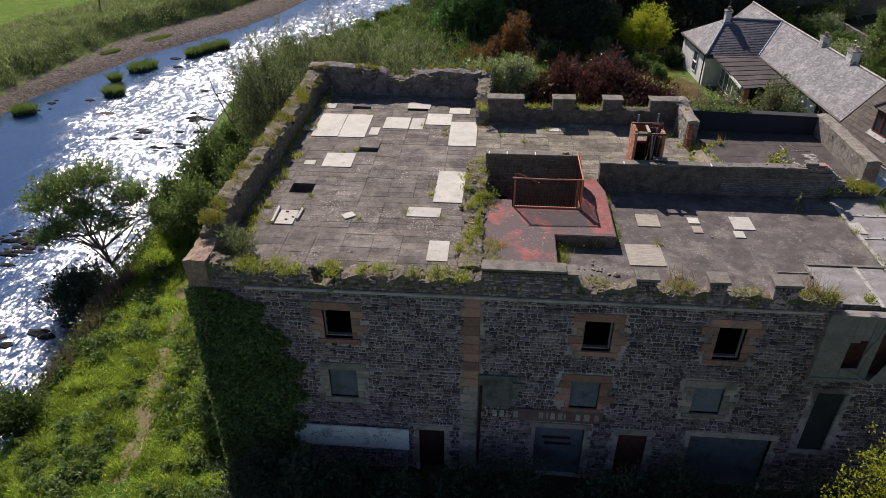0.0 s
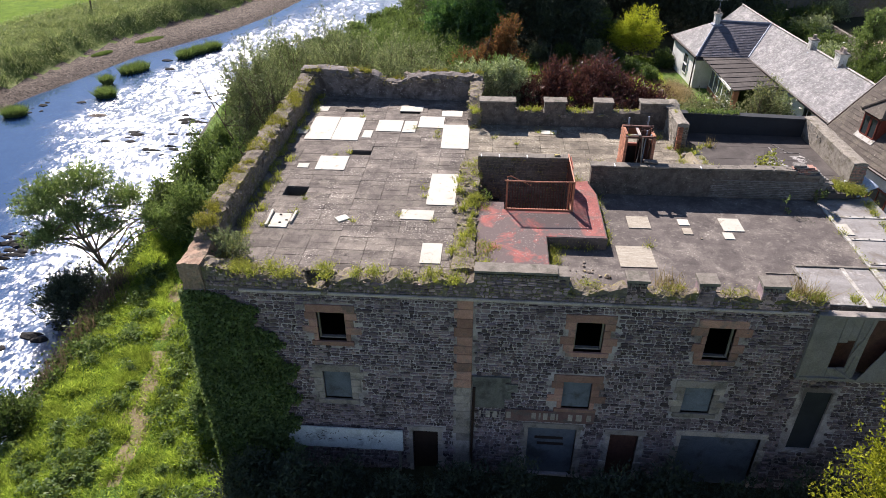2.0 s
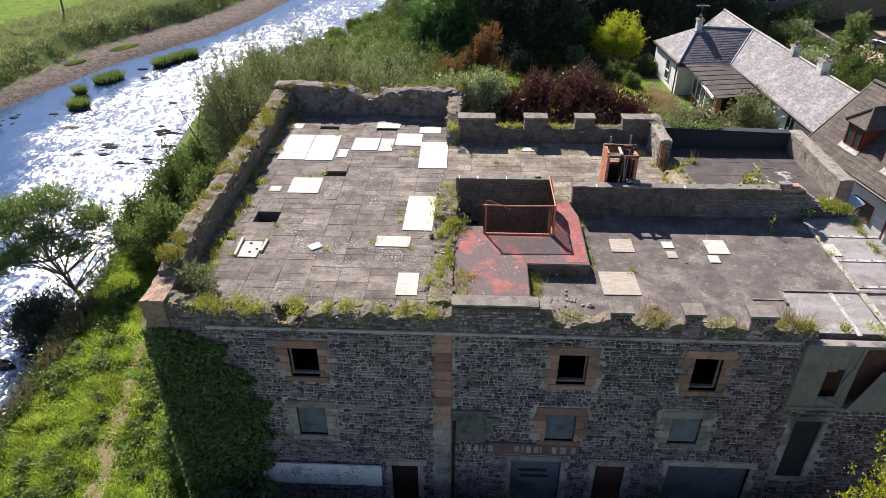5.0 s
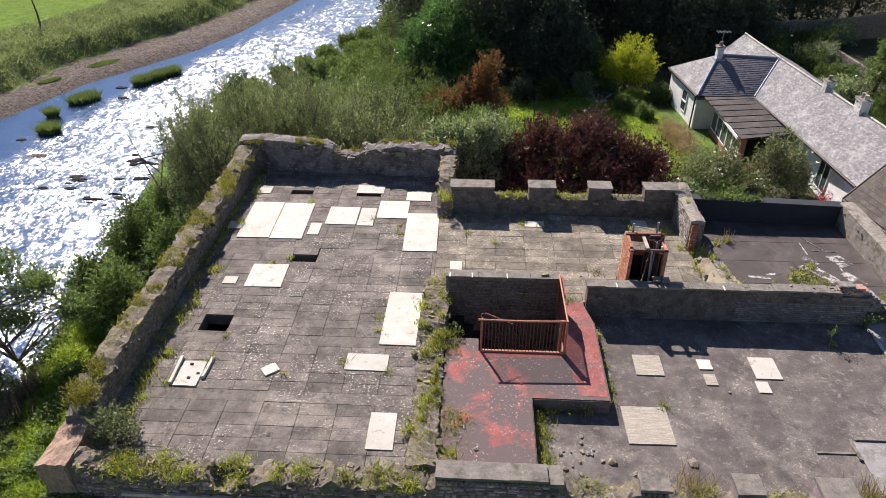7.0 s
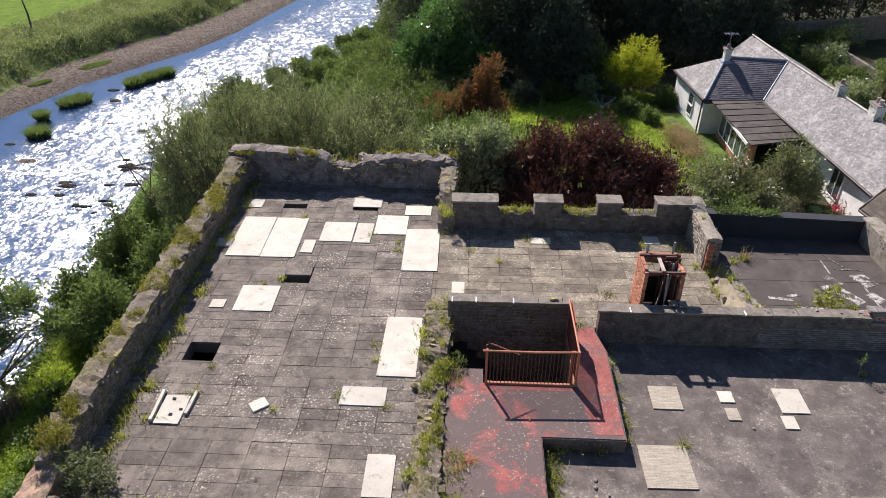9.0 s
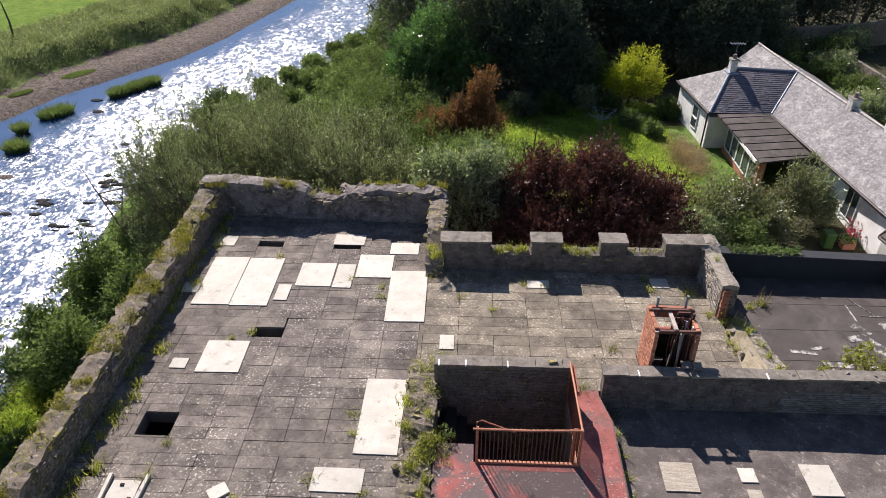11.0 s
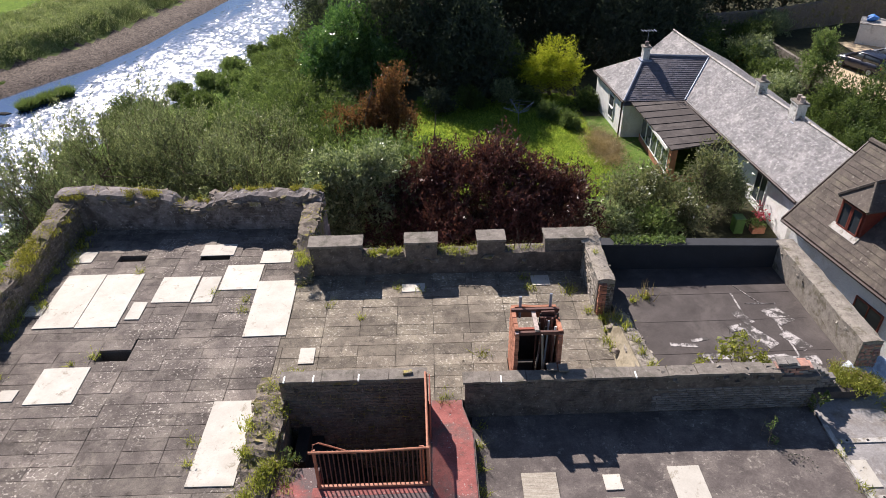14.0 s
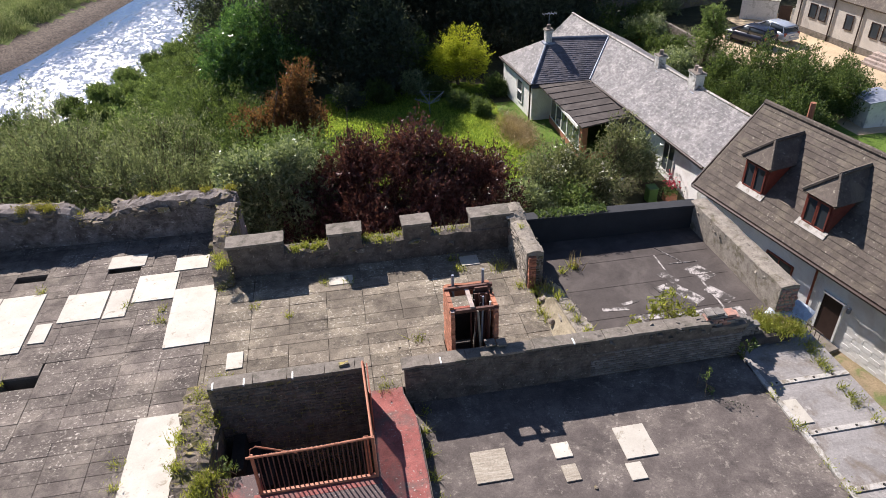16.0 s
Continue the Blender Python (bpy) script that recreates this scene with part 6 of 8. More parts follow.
chimney(19.6, 55.4, 7.2, 0.4, 0.5, 0.6, cot, 1)
chimney(24.32, 48.85, 7.15, 0.45, 0.55, 0.6, cot, 1)
chimney(24.73, 45.3, 7.15, 0.5, 0.8, 0.75, cot, 2)
porch = [(18.85, 46.2, 5.05), (22.05, 46.9, 5.15), (21.55, 52.4, 5.4), (18.2, 52.5, 5.36)]
part("porch_roof", slabs_between([porch], 0.09), M["felt"], cot)
for k in range(7):
    y = 46.7 + 0.85 * k
    part("roof_seam", slabs_between([[(18.84 - 0.11 * k, y, 5.1 + 0.045 * k), (22.0 - 0.07 * k, y + 0.35, 5.2 + 0.035 * k), (22.0 - 0.07 * k, y + 0.42, 5.205 + 0.035 * k), (18.84 - 0.11 * k, y + 0.07, 5.105 + 0.045 * k)]], 0.03), M["felt"], cot)
part("porch_base", boxes((18.95, 19.1, 46.5, 52.3, 2.4, 3.3), (18.95, 22.0, 46.4, 46.55, 2.4, 3.3), (18.95, 19.3, 46.4, 46.75, 3.3, 5.0)), M["brick"], cot)
for k in range(5):
    window_unit(cot, (18.98, 52.0 - 1.05 * k, 3.3), (0, -1), 1.03, 1.75, M["frame_white"], 0)
part("fascia", boxes((18.6, 18.68, 46.3, 52.4, 4.95, 5.12)), M["frame_white"], cot)
part("aerial", tube(bmesh.new(), [(19.6, 55.4, 8.2), (19.6, 55.4, 9.0)], [0.02, 0.02], 5), M["lead"], cot)
for k in range(5):
    part("aerial_rod", tube(bmesh.new(), [(19.2 + 0.2 * k, 55.1, 8.9), (19.2 + 0.2 * k, 55.7, 8.9)], [0.012, 0.012], 4), M["lead"], cot)
part("aerial_boom", tube(bmesh.new(), [(19.1, 55.4, 8.9), (20.1, 55.4, 8.9)], [0.015, 0.015], 4), M["lead"], cot)

# ---- brown-roofed house, in its own axes ----
HO, HU, HV = Vector((20.97, 37.5, 0)), Vector((0.206, -0.978, 0)), Vector((0.978, 0.206, 0))
hp = lambda u, v, z: HO + HU * u + HV * v + Vector((0, 0, z))


def house_box(dims):
    bm = boxes(*dims)
    for w in bm.verts:
        w.co = hp(*w.co)
    bmesh.ops.recalc_face_normals(bm, faces=bm.faces)
    return bm


brown = thing("house", "cream house with a brown tiled roof and two dormers", "house")
part("wall", house_box([(0.25, 30, 0.35, 6.1, 1.5, 6.0)]), M["whitewall"], brown)
roof_q = (hp(0, 0, 5.8), hp(30, 0, 5.8), hp(30, 3.2, 9.1), hp(0, 3.2, 9.1))
part("roof_boarding", slabs_between([[tuple(p - Vector((0, 0, 0.03))) for p in roof_q], [tuple(hp(30, 3.2, 9.07)), tuple(hp(0, 3.2, 9.07)), tuple(hp(0, 6.4, 5.77)), tuple(hp(30, 6.4, 5.77))]], 0.12), M["browntile"], brown)
coursed("roof_tiles", roof_q, 18, 85, M["browntile"], brown, 0.022, 60)
coursed("roof_tiles", (hp(0, 6.4, 5.8), hp(30, 6.4, 5.8), hp(30, 3.2, 9.1), hp(0, 3.2, 9.1)), 13, 85, M["browntile"], brown, 0.04, 61)
part("ridge_tiles", tube(bmesh.new(), [hp(-0.05, 3.2, 9.12), hp(30, 3.2, 9.12)], [0.12, 0.12], 8), M["browntile"], brown)
part("bargeboard", slabs_between([[hp(-0.04, -0.05, 5.66), hp(-0.04, 3.2, 9.0), hp(-0.04, 3.2, 9.14), hp(-0.04, -0.05, 5.82)]], 0.05), M["door_dark"], brown)
part("gable_wall", slabs_between([[hp(0.25, 0.35, 5.9), hp(0.25, 6.05, 5.9), hp(0.25, 3.2, 8.95)]], 0.2), M["creamwall"], brown)
part("gutter", tube(bmesh.new(), [hp(0, -0.06, 5.72), hp(30, -0.06, 5.72)], [0.07, 0.07], 6), M["door_dark"], brown)
part("flue", tube(bmesh.new(), [hp(1.6, 4.1, 8.2), hp(1.6, 4.1, 9.5)], [0.14, 0.12], 10), M["brick"], brown, "orange clay flue pot")


def dormer(u0, u1):
    d = part("dormer", house_box([(u0, u1, 0.78, 2.3, 6.4, 7.86)]), M["frame_brown"], brown)
    um = (u0 + u1) / 2
    o = 0.14
    quads = [[hp(u0 - o, 0.62, 7.84), hp(u1 + o, 0.62, 7.84), hp(um, 1.4, 8.66)],
             [hp(u1 + o, 0.62, 7.84), hp(u1 + o, 2.05, 7.84), hp(um, 2.86, 8.74), hp(um, 1.4, 8.66)],
             [hp(u0 - o, 2.05, 7.84), hp(u0 - o, 0.62, 7.84), hp(um, 1.4, 8.66), hp(um, 2.86, 8.74)]]
    part("dormer_roof", slabs_between(quads, 0.1), M["browntile"], d)
    for a, b in ((hp(um, 1.4, 8.7), hp(um, 2.84, 8.78)), (hp(u0 - o, 0.62, 7.87), hp(um, 1.4, 8.7)), (hp(u1 + o, 0.62, 7.87), hp(um, 1.4, 8.7))):
        part("hip_tile", tube(bmesh.new(), [a, b], [0.08, 0.08], 6), M["browntile"], d)
    for k in range(2):
        w = (u1 - u0 - 0.2) / 2
        q = hp(u0 + 0.1 + k * w, 0.765, 6.62)
        window_unit(d, q, (HU.x, HU.y), w - 0.02, 1.1, M["frame_brown"], 0, 0.05, "dormer_window")
    part("sill_flashing", slabs_between([[hp(u0 - 0.06, 0.56, 6.44), hp(u1 + 0.06, 0.56, 6.44), hp(u1 + 0.06, 0.76, 6.66), hp(u0 - 0.06, 0.76, 6.66)]], 0.05), M["flash"], d)
    return d


dormer(1.9, 3.22)
dormer(5.14, 6.42)
part("door", house_box([(7.45, 8.3, 0.3, 0.36, 3.0, 4.72)]), M["door_dark"], brown)
part("door_frame", house_box([(7.37, 7.45, 0.27, 0.37, 3.0, 4.8), (8.3, 8.38, 0.27, 0.37, 3.0, 4.8), (7.45, 8.3, 0.27, 0.37, 4.72, 4.8)]), M["frame_white"], brown)
window_unit(brown, hp(4.45, 0.345, 3.9), (HU.x, HU.y), 1.4, 0.95, M["frame_brown"], 1)
part("wall_lamp", house_box([(8.5, 8.6, 0.22, 0.35, 4.55, 4.75)]), M["lead"], brown)
part("downpipe", tube(bmesh.new(), [hp(6.9, 0.25, 5.7), hp(6.9, 0.28, 3.0)], [0.05, 0.05], 6), M["frame_brown"], brown)
for i in range(9):
    for k in range(14):
        if (i + k) % 2 == 0:
            u, z = 8.6 + 0.42 * k, 2.6 + 0.22 * i
            part("wall_block", house_box([(u, u + 0.4, 0.342, 0.36, z, z + 0.2)]), M["whitewall"], brown)
steps = thing("door_steps", "small landing with a black railing at the house door", "steps")
part("landing", house_box([(7.2, 8.7, -0.7, 0.3, 2.2, 2.95)]), M["coping"], steps)
for k in range(7):
    part("baluster", tube(bmesh.new(), [hp(7.25 + 0.2 * k, -0.65, 2.95), hp(7.25 + 0.2 * k, -0.65, 3.85)], [0.015, 0.015], 5), M["door_dark"], steps)
part("handrail", tube(bmesh.new(), [hp(7.2, -0.65, 3.85), hp(8.55, -0.65, 3.85)], [0.025, 0.025], 6), M["door_dark"], steps)

# ---- the yard beyond: long building, cars, wall ----
yb = thing("long_building", "cream rendered single-storey building with small dark windows", "house")
BU = Vector((1.2, -8.76, 0)).normalized()
BV = Vector((-BU.y, BU.x, 0))
bo = Vector((45.3, 65.6, 0))
bp = lambda u, v, z: bo + BU * u + BV * v + Vector((0, 0, z))


def yard_box(dims):
    bm = boxes(*dims)
    for w in bm.verts:
        w.co = bp(*w.co)
    bmesh.ops.recalc_face_normals(bm, faces=bm.faces)
    return bm


part("wall", yard_box([(-1, 16, 0, 6, 2.5, 6.4)]), M["creamwall"], yb)
part("plinth", yard_box([(-1, 16, -0.04, 0.0, 2.5, 3.4)]), M["coping"], yb)
part("roof", slabs_between([[bp(-1.3, -0.3, 6.4), bp(16.3, -0.3, 6.4), bp(16.3, 3, 8.4), bp(-1.3, 3, 8.4)], [bp(16.3, 6.3, 6.4), bp(-1.3, 6.3, 6.4), bp(-1.3, 3, 8.4), bp(16.3, 3, 8.4)]], 0.12), M["browntile"], yb)
for u in (0.6, 1.7, 4.4, 6.9, 8.0, 10.4, 11.5):
    window_unit(yb, bp(u, -0.01, 4.3), (BU.x, BU.y), 0.8, 1.15, M["door_dark"], 0)
for u in (-0.4, 3.1, 5.9, 9.2):
    part("downpipe", tube(bmesh.new(), [bp(u, -0.08, 6.4), bp(u, -0.08, 2.7)], [0.06, 0.06], 6), M["door_dark"], yb)
stp = thing("yard_steps", "pale stone steps against the long building", "steps")
for k in range(4):
    part("step", yard_box([(8.2, 11.5, -1.6 + 0.35 * k, -0.05, 2.9 + 0.17 * k, 3.07 + 0.17 * k)]), M["palestone"], stp)


def loft(stations):
    """A closed skin over rings of equal length."""
    bm = bmesh.new()
    rings = [[bm.verts.new(p) for p in ring] for ring in stations]
    for a, b in zip(rings, rings[1:]):
        for k in range(len(a)):
            bm.faces.new((a[k], b[k], b[(k + 1) % len(a)], a[(k + 1) % len(a)]))
    bm.faces.new(rings[0][::-1]), bm.faces.new(rings[-1])
    bmesh.ops.recalc_face_normals(bm, faces=bm.faces)
    for f in bm.faces:
        f.smooth = len(f.verts) == 4
    return bm


def car(at, turn, paint, label):
    """A hatchback: lofted body and glasshouse, roof, pillars, wheels with tyres and rims, lights."""
    c = thing("car", label, "car")
    ring = lambda x, w, lo, belt: [(x, -w * 0.9, lo), (x, -w, lo + 0.2), (x, -w, belt - 0.22), (x, -w * 0.93, belt), (x, 0, belt + 0.03), (x, w * 0.93, belt), (x, w, belt - 0.22), (x, w, lo + 0.2), (x, w * 0.9, lo)]
    part("body", loft([ring(x, w, lo, b) for x, w, lo, b in ((-2.08, 0.72, 0.42, 0.86), (-2.0, 0.84, 0.3, 0.98), (-1.5, 0.88, 0.25, 1.02), (0.0, 0.89, 0.25, 1.0), (0.95, 0.89, 0.25, 0.98), (1.6, 0.86, 0.26, 0.88), (1.95, 0.78, 0.3, 0.76), (2.1, 0.6, 0.38, 0.6))]), paint, c)
    cab = lambda x, w, lo, hi: [(x, -w, lo), (x, -w * 0.84, hi), (x, 0, hi + 0.03), (x, w * 0.84, hi), (x, w, lo)]
    part("glasshouse", loft([cab(x, w, 0.96, z) for x, w, z in ((-1.98, 0.8, 1.0), (-1.72, 0.82, 1.4), (-0.6, 0.84, 1.49), (0.25, 0.83, 1.46), (1.1, 0.78, 1.0))]), M["glass"], c, "dark car windows")
    part("roof_panel", loft([[(x, -w, z - 0.05), (x, -w * 0.7, z + 0.01), (x, w * 0.7, z + 0.01), (x, w, z - 0.05), (x, 0, z - 0.09)] for x, w, z in ((-1.86, 0.66, 1.4), (-1.7, 0.7, 1.47), (-0.6, 0.72, 1.54), (0.15, 0.71, 1.52), (0.34, 0.66, 1.46))]), paint, c)
    for y in (-1, 1):
        for (xa, za), (xb, zb) in (((1.12, 0.98), (0.25, 1.47)), ((-0.35, 0.98), (-0.4, 1.5)), ((-1.9, 0.99), (-1.68, 1.43))):
            part("pillar", tube(bmesh.new(), [(xa, y * 0.82, za), (xb, y * 0.7, zb)], [0.045, 0.04], 6), paint, c)
        part("wing_mirror", boxes((0.85, 1.0, y * 0.95 - 0.1, y * 0.95 + 0.1, 1.0, 1.12), bevel=0.02), paint, c)
        part("tail_light", boxes((-2.07, -1.94, y * 0.68 - 0.13, y * 0.68 + 0.13, 0.72, 1.0), bevel=0.02), M["redwall"], c)
        part("headlight", boxes((1.86, 2.02, y * 0.6 - 0.16, y * 0.6 + 0.16, 0.58, 0.74), bevel=0.03), M["frame_white"], c)
    part("bumper", boxes((-2.13, -2.0, -0.8, 0.8, 0.35, 0.55), bevel=0.03), paint, c)
    part("rear_plate_bar", boxes((-2.14, -2.1, -0.26, 0.26, 0.62, 0.74)), M["frame_white"], c)
    for x in (-1.25, 1.3):
        for y in (-0.81, 0.81):
            w = part("wheel", tube(bmesh.new(), [(x, y - 0.1, 0.32), (x, y + 0.1, 0.32)], [0.32, 0.32], 18), M["dark"], c)
            part("rim", tube(bmesh.new(), [(x, y - 0.11, 0.32), (x, y + 0.11, 0.32)], [0.2, 0.2], 12), M["lead"], w)
    c.matrix_world = pose(*at, 0, 0, turn)
    return c


silver = surface("silver_paint", [(0.3, (0.42, 0.47, 0.56)), (0.7, (0.5, 0.55, 0.64))], 1, 0.25, 0, spec=0.7, metal=0.3)
navy = surface("navy_paint", [(0.3, (0.015, 0.018, 0.035)), (0.7, (0.025, 0.03, 0.05))], 1, 0.25, 0, spec=0.7)
car((42.0, 64.5, 2.92), 103, silver, "silver hatchback parked in the sandy yard")
car((39.6, 63.9, 2.92), 112, navy, "dark blue car parked beside the silver one")
fw = thing("garden_wall", "long old stone wall behind the gardens", "wall", kind="structure")
part("wall", ruin((30, 72.6), (52, 78.6), 0.4, 2.0, [(0, 5.1), (0.3, 4.9), (0.6, 5.2), (1, 5.0)], 31, 0.09, 0.4), M["ruin"], fw)
fn = thing("storage_container", "pale grey steel storage container by the yard", "container")
CU = Vector((2.55, -1.63, 0)).normalized()
CV = Vector((-CU.y, CU.x, 0))
cp = lambda u, v, z: Vector((42.6, 70.6, 2.6)) + CU * u + CV * v + Vector((0, 0, z))


def container_box(*dims):
    bm = boxes(*dims)
    for w in bm.verts:
        w.co = cp(*w.co)
    bmesh.ops.recalc_face_normals(bm, faces=bm.faces)
    return bm


part("shell", container_box((0, 3.1, 0, 2.4, 0, 2.0)), M["white_board"], fn)
part("roof", container_box((-0.05, 3.15, -0.05, 2.45, 2.0, 2.08)), M["flash"], fn)
for k in range(11):
    part("rib", container_box((0.1 + 0.28 * k, 0.2 + 0.28 * k, -0.025, 0, 0.1, 1.9)), M["white_board"], fn)
gate = thing("yard_gate", "dark brown and white boarded gate by the long building", "gate", kind="structure")
part("gate_leaf", container_box((3.2, 4.2, 0, 0.08, 0.1, 1.7)), M["door_dark"], gate)
part("gate_panel", container_box((4.25, 5.4, 0, 0.08, 0.1, 1.5)), M["white_board"], gate)
tarp = lump("tarpaulin", (44.6, 70.4, 4.2), 0.55, surface("blue_tarpaulin", [(0.3, (0.05, 0.2, 0.6)), (0.7, (0.08, 0.28, 0.7))], 2, 0.5, 0.2), "bundled bright blue tarpaulin by the fence", "tarpaulin")
tarp.location = (43.9, 71.2, 4.95)
retain = part("retaining_wall", boxes((36.6, 47, 51.2, 51.5, 1.5, 3.0), bevel=0.03), M["render_wall"])
tagged(retain, "low grey retaining wall at the yard edge", "wall", kind="structure")
shed = thing("garden_shed", "small pale shed with a low roof", "shed")
part("wall", boxes((37.2, 38.8, 46.6, 48.2, 2.0, 4.6)), M["white_board"], shed)
part("roof", slabs_between([[(37.0, 46.4, 4.6), (39.0, 46.4, 4.75), (39.0, 48.4, 4.75), (37.0, 48.4, 4.6)]], 0.06), M["lead"], shed)
bin_ = thing("wheelie_bin", "green wheeled bin standing by the cottage wall", "bin")
part("tub", boxes((-0.27, 0.27, -0.3, 0.3, 0.08, 0.95), bevel=0.03), L["laurel"], bin_)
part("lid", boxes((-0.3, 0.3, -0.35, 0.33, 0.95, 1.04), bevel=0.03), L["laurel"], bin_)
for x in (-0.22, 0.22):
    part("wheel", tube(bmesh.new(), [(x - 0.03, 0.28, 0.1), (x + 0.03, 0.28, 0.1)], [0.1, 0.1], 10), M["dark"], bin_)
bin_.location, bin_.scale = (20.85, 41.0, 2.9), (0.88, 0.88, 0.9)

low = part("garden_kerb_wall", ruin((34.4, 70.3), (35.2, 60.5), 0.25, 2.4, [(0, 3.7), (1, 3.6)], 32, 0.03, 0.3), M["coping"])
tagged(low, "low pale wall along the yard edge", "wall", kind="structure")
pole = thing("telegraph_pole", "brown wooden telegraph pole with wires", "pole")
part("post", tube(bmesh.new(), [(36.6, 75.2, 2.5), (36.9, 75.2, 12.0)], [0.16, 0.12], 10), M["bark"], pole)
for k in range(3):
    part("wire", tube(bmesh.new(), [(36.85, 75.2, 11.2 - 0.25 * k), (45, 68.8, 9.0 - 0.3 * k), (52, 63.3, 8.0 - 0.3 * k)], [0.018] * 3, 4), M["board_grey"], pole)
dryer = thing("clothes_dryer", "rotary clothes dryer with pale blue arms on the lawn", "clothes dryer", (11.6, 55.3, 2.9))
part("post", tube(bmesh.new(), [(0, 0, 0), (0, 0, 1.5)], [0.025, 0.025], 8), M["lead"], dryer)
for k in range(4):
    ca, sa = math.cos(0.4 + k * 1.571), math.sin(0.4 + k * 1.571)
    part("arm", tube(bmesh.new(), [(0, 0, 0.75), (ca * 1.15, sa * 1.15, 1.35)], [0.022, 0.022], 6), M["lead"], dryer)
for r in (0.5, 0.8, 1.1):
    ring = [(r * math.cos(0.4 + k * 1.571), r * math.sin(0.4 + k * 1.571), 0.75 + 0.52 * r) for k in range(5)]
    part("line", tube(bmesh.new(), ring, [0.01] * 5, 4), M["lead"], dryer)
planter = thing("brick_planter", "orange brick planter with pink and red flowers", "planter", (21.9, 41.0, 2.9))
part("box", boxes((-0.32, 0.32, -0.22, 0.22, 0, 0.36), bevel=0.02), M["brick"], planter)
rp = np.random.default_rng(5)
pp = np.column_stack([rp.normal(-0.1, 0.24, 260), rp.normal(0, 0.2, 260), rp.uniform(0.36, 0.8, 260)])
quads_object("foliage", leaf_tris(rp, pp, 0.13, 0.3, 0.6), L["bright"], planter)
pp = np.column_stack([rp.normal(0.1, 0.18, 80), rp.normal(0.2, 0.18, 80), rp.uniform(0.65, 1.0, 80)])
quads_object("blossom", leaf_tris(rp, pp, 0.13, 0.3, 0.9), L["pink"], planter)
pots = thing("orange_flowers", "patch of orange garden flowers by the hedge", "flowers", (29.8, 64.5, 3.0))
pp = np.column_stack([rp.normal(0, 0.6, 200), rp.normal(0, 0.5, 200), rp.uniform(0.6, 1.3, 200)])
quads_object("blossom", leaf_tris(rp, pp, 0.14, 0.3, 0.9), L["orange"], pots)
pp = np.column_stack([rp.normal(0, 0.6, 400), rp.normal(0, 0.5, 400), rp.uniform(0.0, 1.1, 400)])
quads_object("foliage", leaf_tris(rp, pp, 0.2, 0.3, 0.5), L["green"], pots)

# ---- trees and shrubs ----
def gz(x, y):
    return float(ground_z(x, y))


def plant(name, label, x, y, blobs, n, size, leaf, **kw):
    return tree(name, label, kw.pop("category", "tree"), (x, y, gz(x, y)), blobs, int(n * 1.3), size * 0.88, leaf, **kw)


plant("purple_tree", "dense dark purple-leaved tree in the garden", 7.5, 38.6, [(-0.23, 0.6, 3.6, 2.97, 2.4, 2.2), (-3.28, 0.2, 2.6, 2.09, 2, 2.3), (3.62, 0.2, 2.6, 2.09, 2.1, 2.2), (0.56, -1.7, 2.2, 3.74, 1.5, 2), (1.02, 0.8, 5.2, 1.43, 1.2, 1.3), (-1.47, 0.6, 4.9, 1.21, 1.1, 1.2), (2.71, 0.4, 4.5, 1.21, 1.1, 1.1), (-2.94, 0.6, 4.1, 1.1, 1, 0.9), (4.18, 0.4, 3.9, 1.1, 1, 1), (-4.52, -0.2, 2.4, 0.99, 1, 1.4), (1.47, -1.2, 3.8, 1.32, 1, 1), (-1.36, -1.2, 3.4, 1.32, 1, 1.1)], 74000, 0.17, "purple", seed=11, radius=0.2, fill=0.45, per=14, clump=0.13, spray=0.75, rise=0.8)
for k, (x, y, s, n, top) in enumerate(((-6.5, 42.5, 1.0, 22000, 10.2), (-11.2, 44, 0.95, 15000, 9.7), (-3.2, 40.6, 0.85, 17000, 9.6), (-8.6, 38.4, 0.8, 13000, 8.6), (-11.8, 39.2, 0.72, 12000, 10.4), (-4.2, 37.0, 0.7, 13000, 8.4), (-0.6, 40.4, 0.65, 12000, 8.4), (-9.2, 47.5, 0.9, 12000, 9.4), (-3.2, 45.5, 0.9, 13000, 9.0))):
    h = (top - gz(x, y)) * 1.1
    plant("willow", "feathery grey-green willow on the river bank", x, y, [(0, 0, h * 0.62, 2.4 * s, 2.3 * s, h * 0.28), (-1.9 * s, 0.4, h * 0.52, 1.9 * s, 1.9 * s, h * 0.28), (1.9 * s, -0.3, h * 0.5, 1.9 * s, 1.9 * s, h * 0.28), (0, -1.2, h * 0.36, 2.6 * s, 1.7 * s, h * 0.28)], int(n * 1.45), 0.14, "willow", stems=6, seed=30 + k, ratio=0.42, radius=0.085, fill=0.3, clump=0.11, per=26, limbs=54, group="willows", rise=1.0, spray=0.95, twigs=900)
plant("variegated_shrub", "pale variegated evergreen shrub", 2.4, 38.8, [(0, 0, 3.2, 2.2, 1.9, 2.4), (1.7, 0.6, 3.0, 1.6, 1.6, 2.3), (-1.6, -0.6, 2.8, 1.6, 1.5, 2.3), (-0.4, -0.2, 5.3, 1.5, 1.2, 1.0), (0.9, 0.3, 5.6, 1.1, 1.0, 0.8), (-1.4, 0.2, 5.0, 1.0, 1.0, 0.8)], 36000, 0.18, "pale", seed=51, category="shrub", fill=0.5, ratio=0.55)
plant("privet", "yellow-green shrub behind the pale evergreen", 3.0, 42.2, [(0, 0, 3.2, 2.3, 1.7, 2.2), (1.6, 0.2, 3.0, 1.5, 1.4, 1.7), (-1.5, 0, 3.0, 1.4, 1.4, 1.9)], 16000, 0.17, "bright", seed=56, category="shrub", fill=0.4)
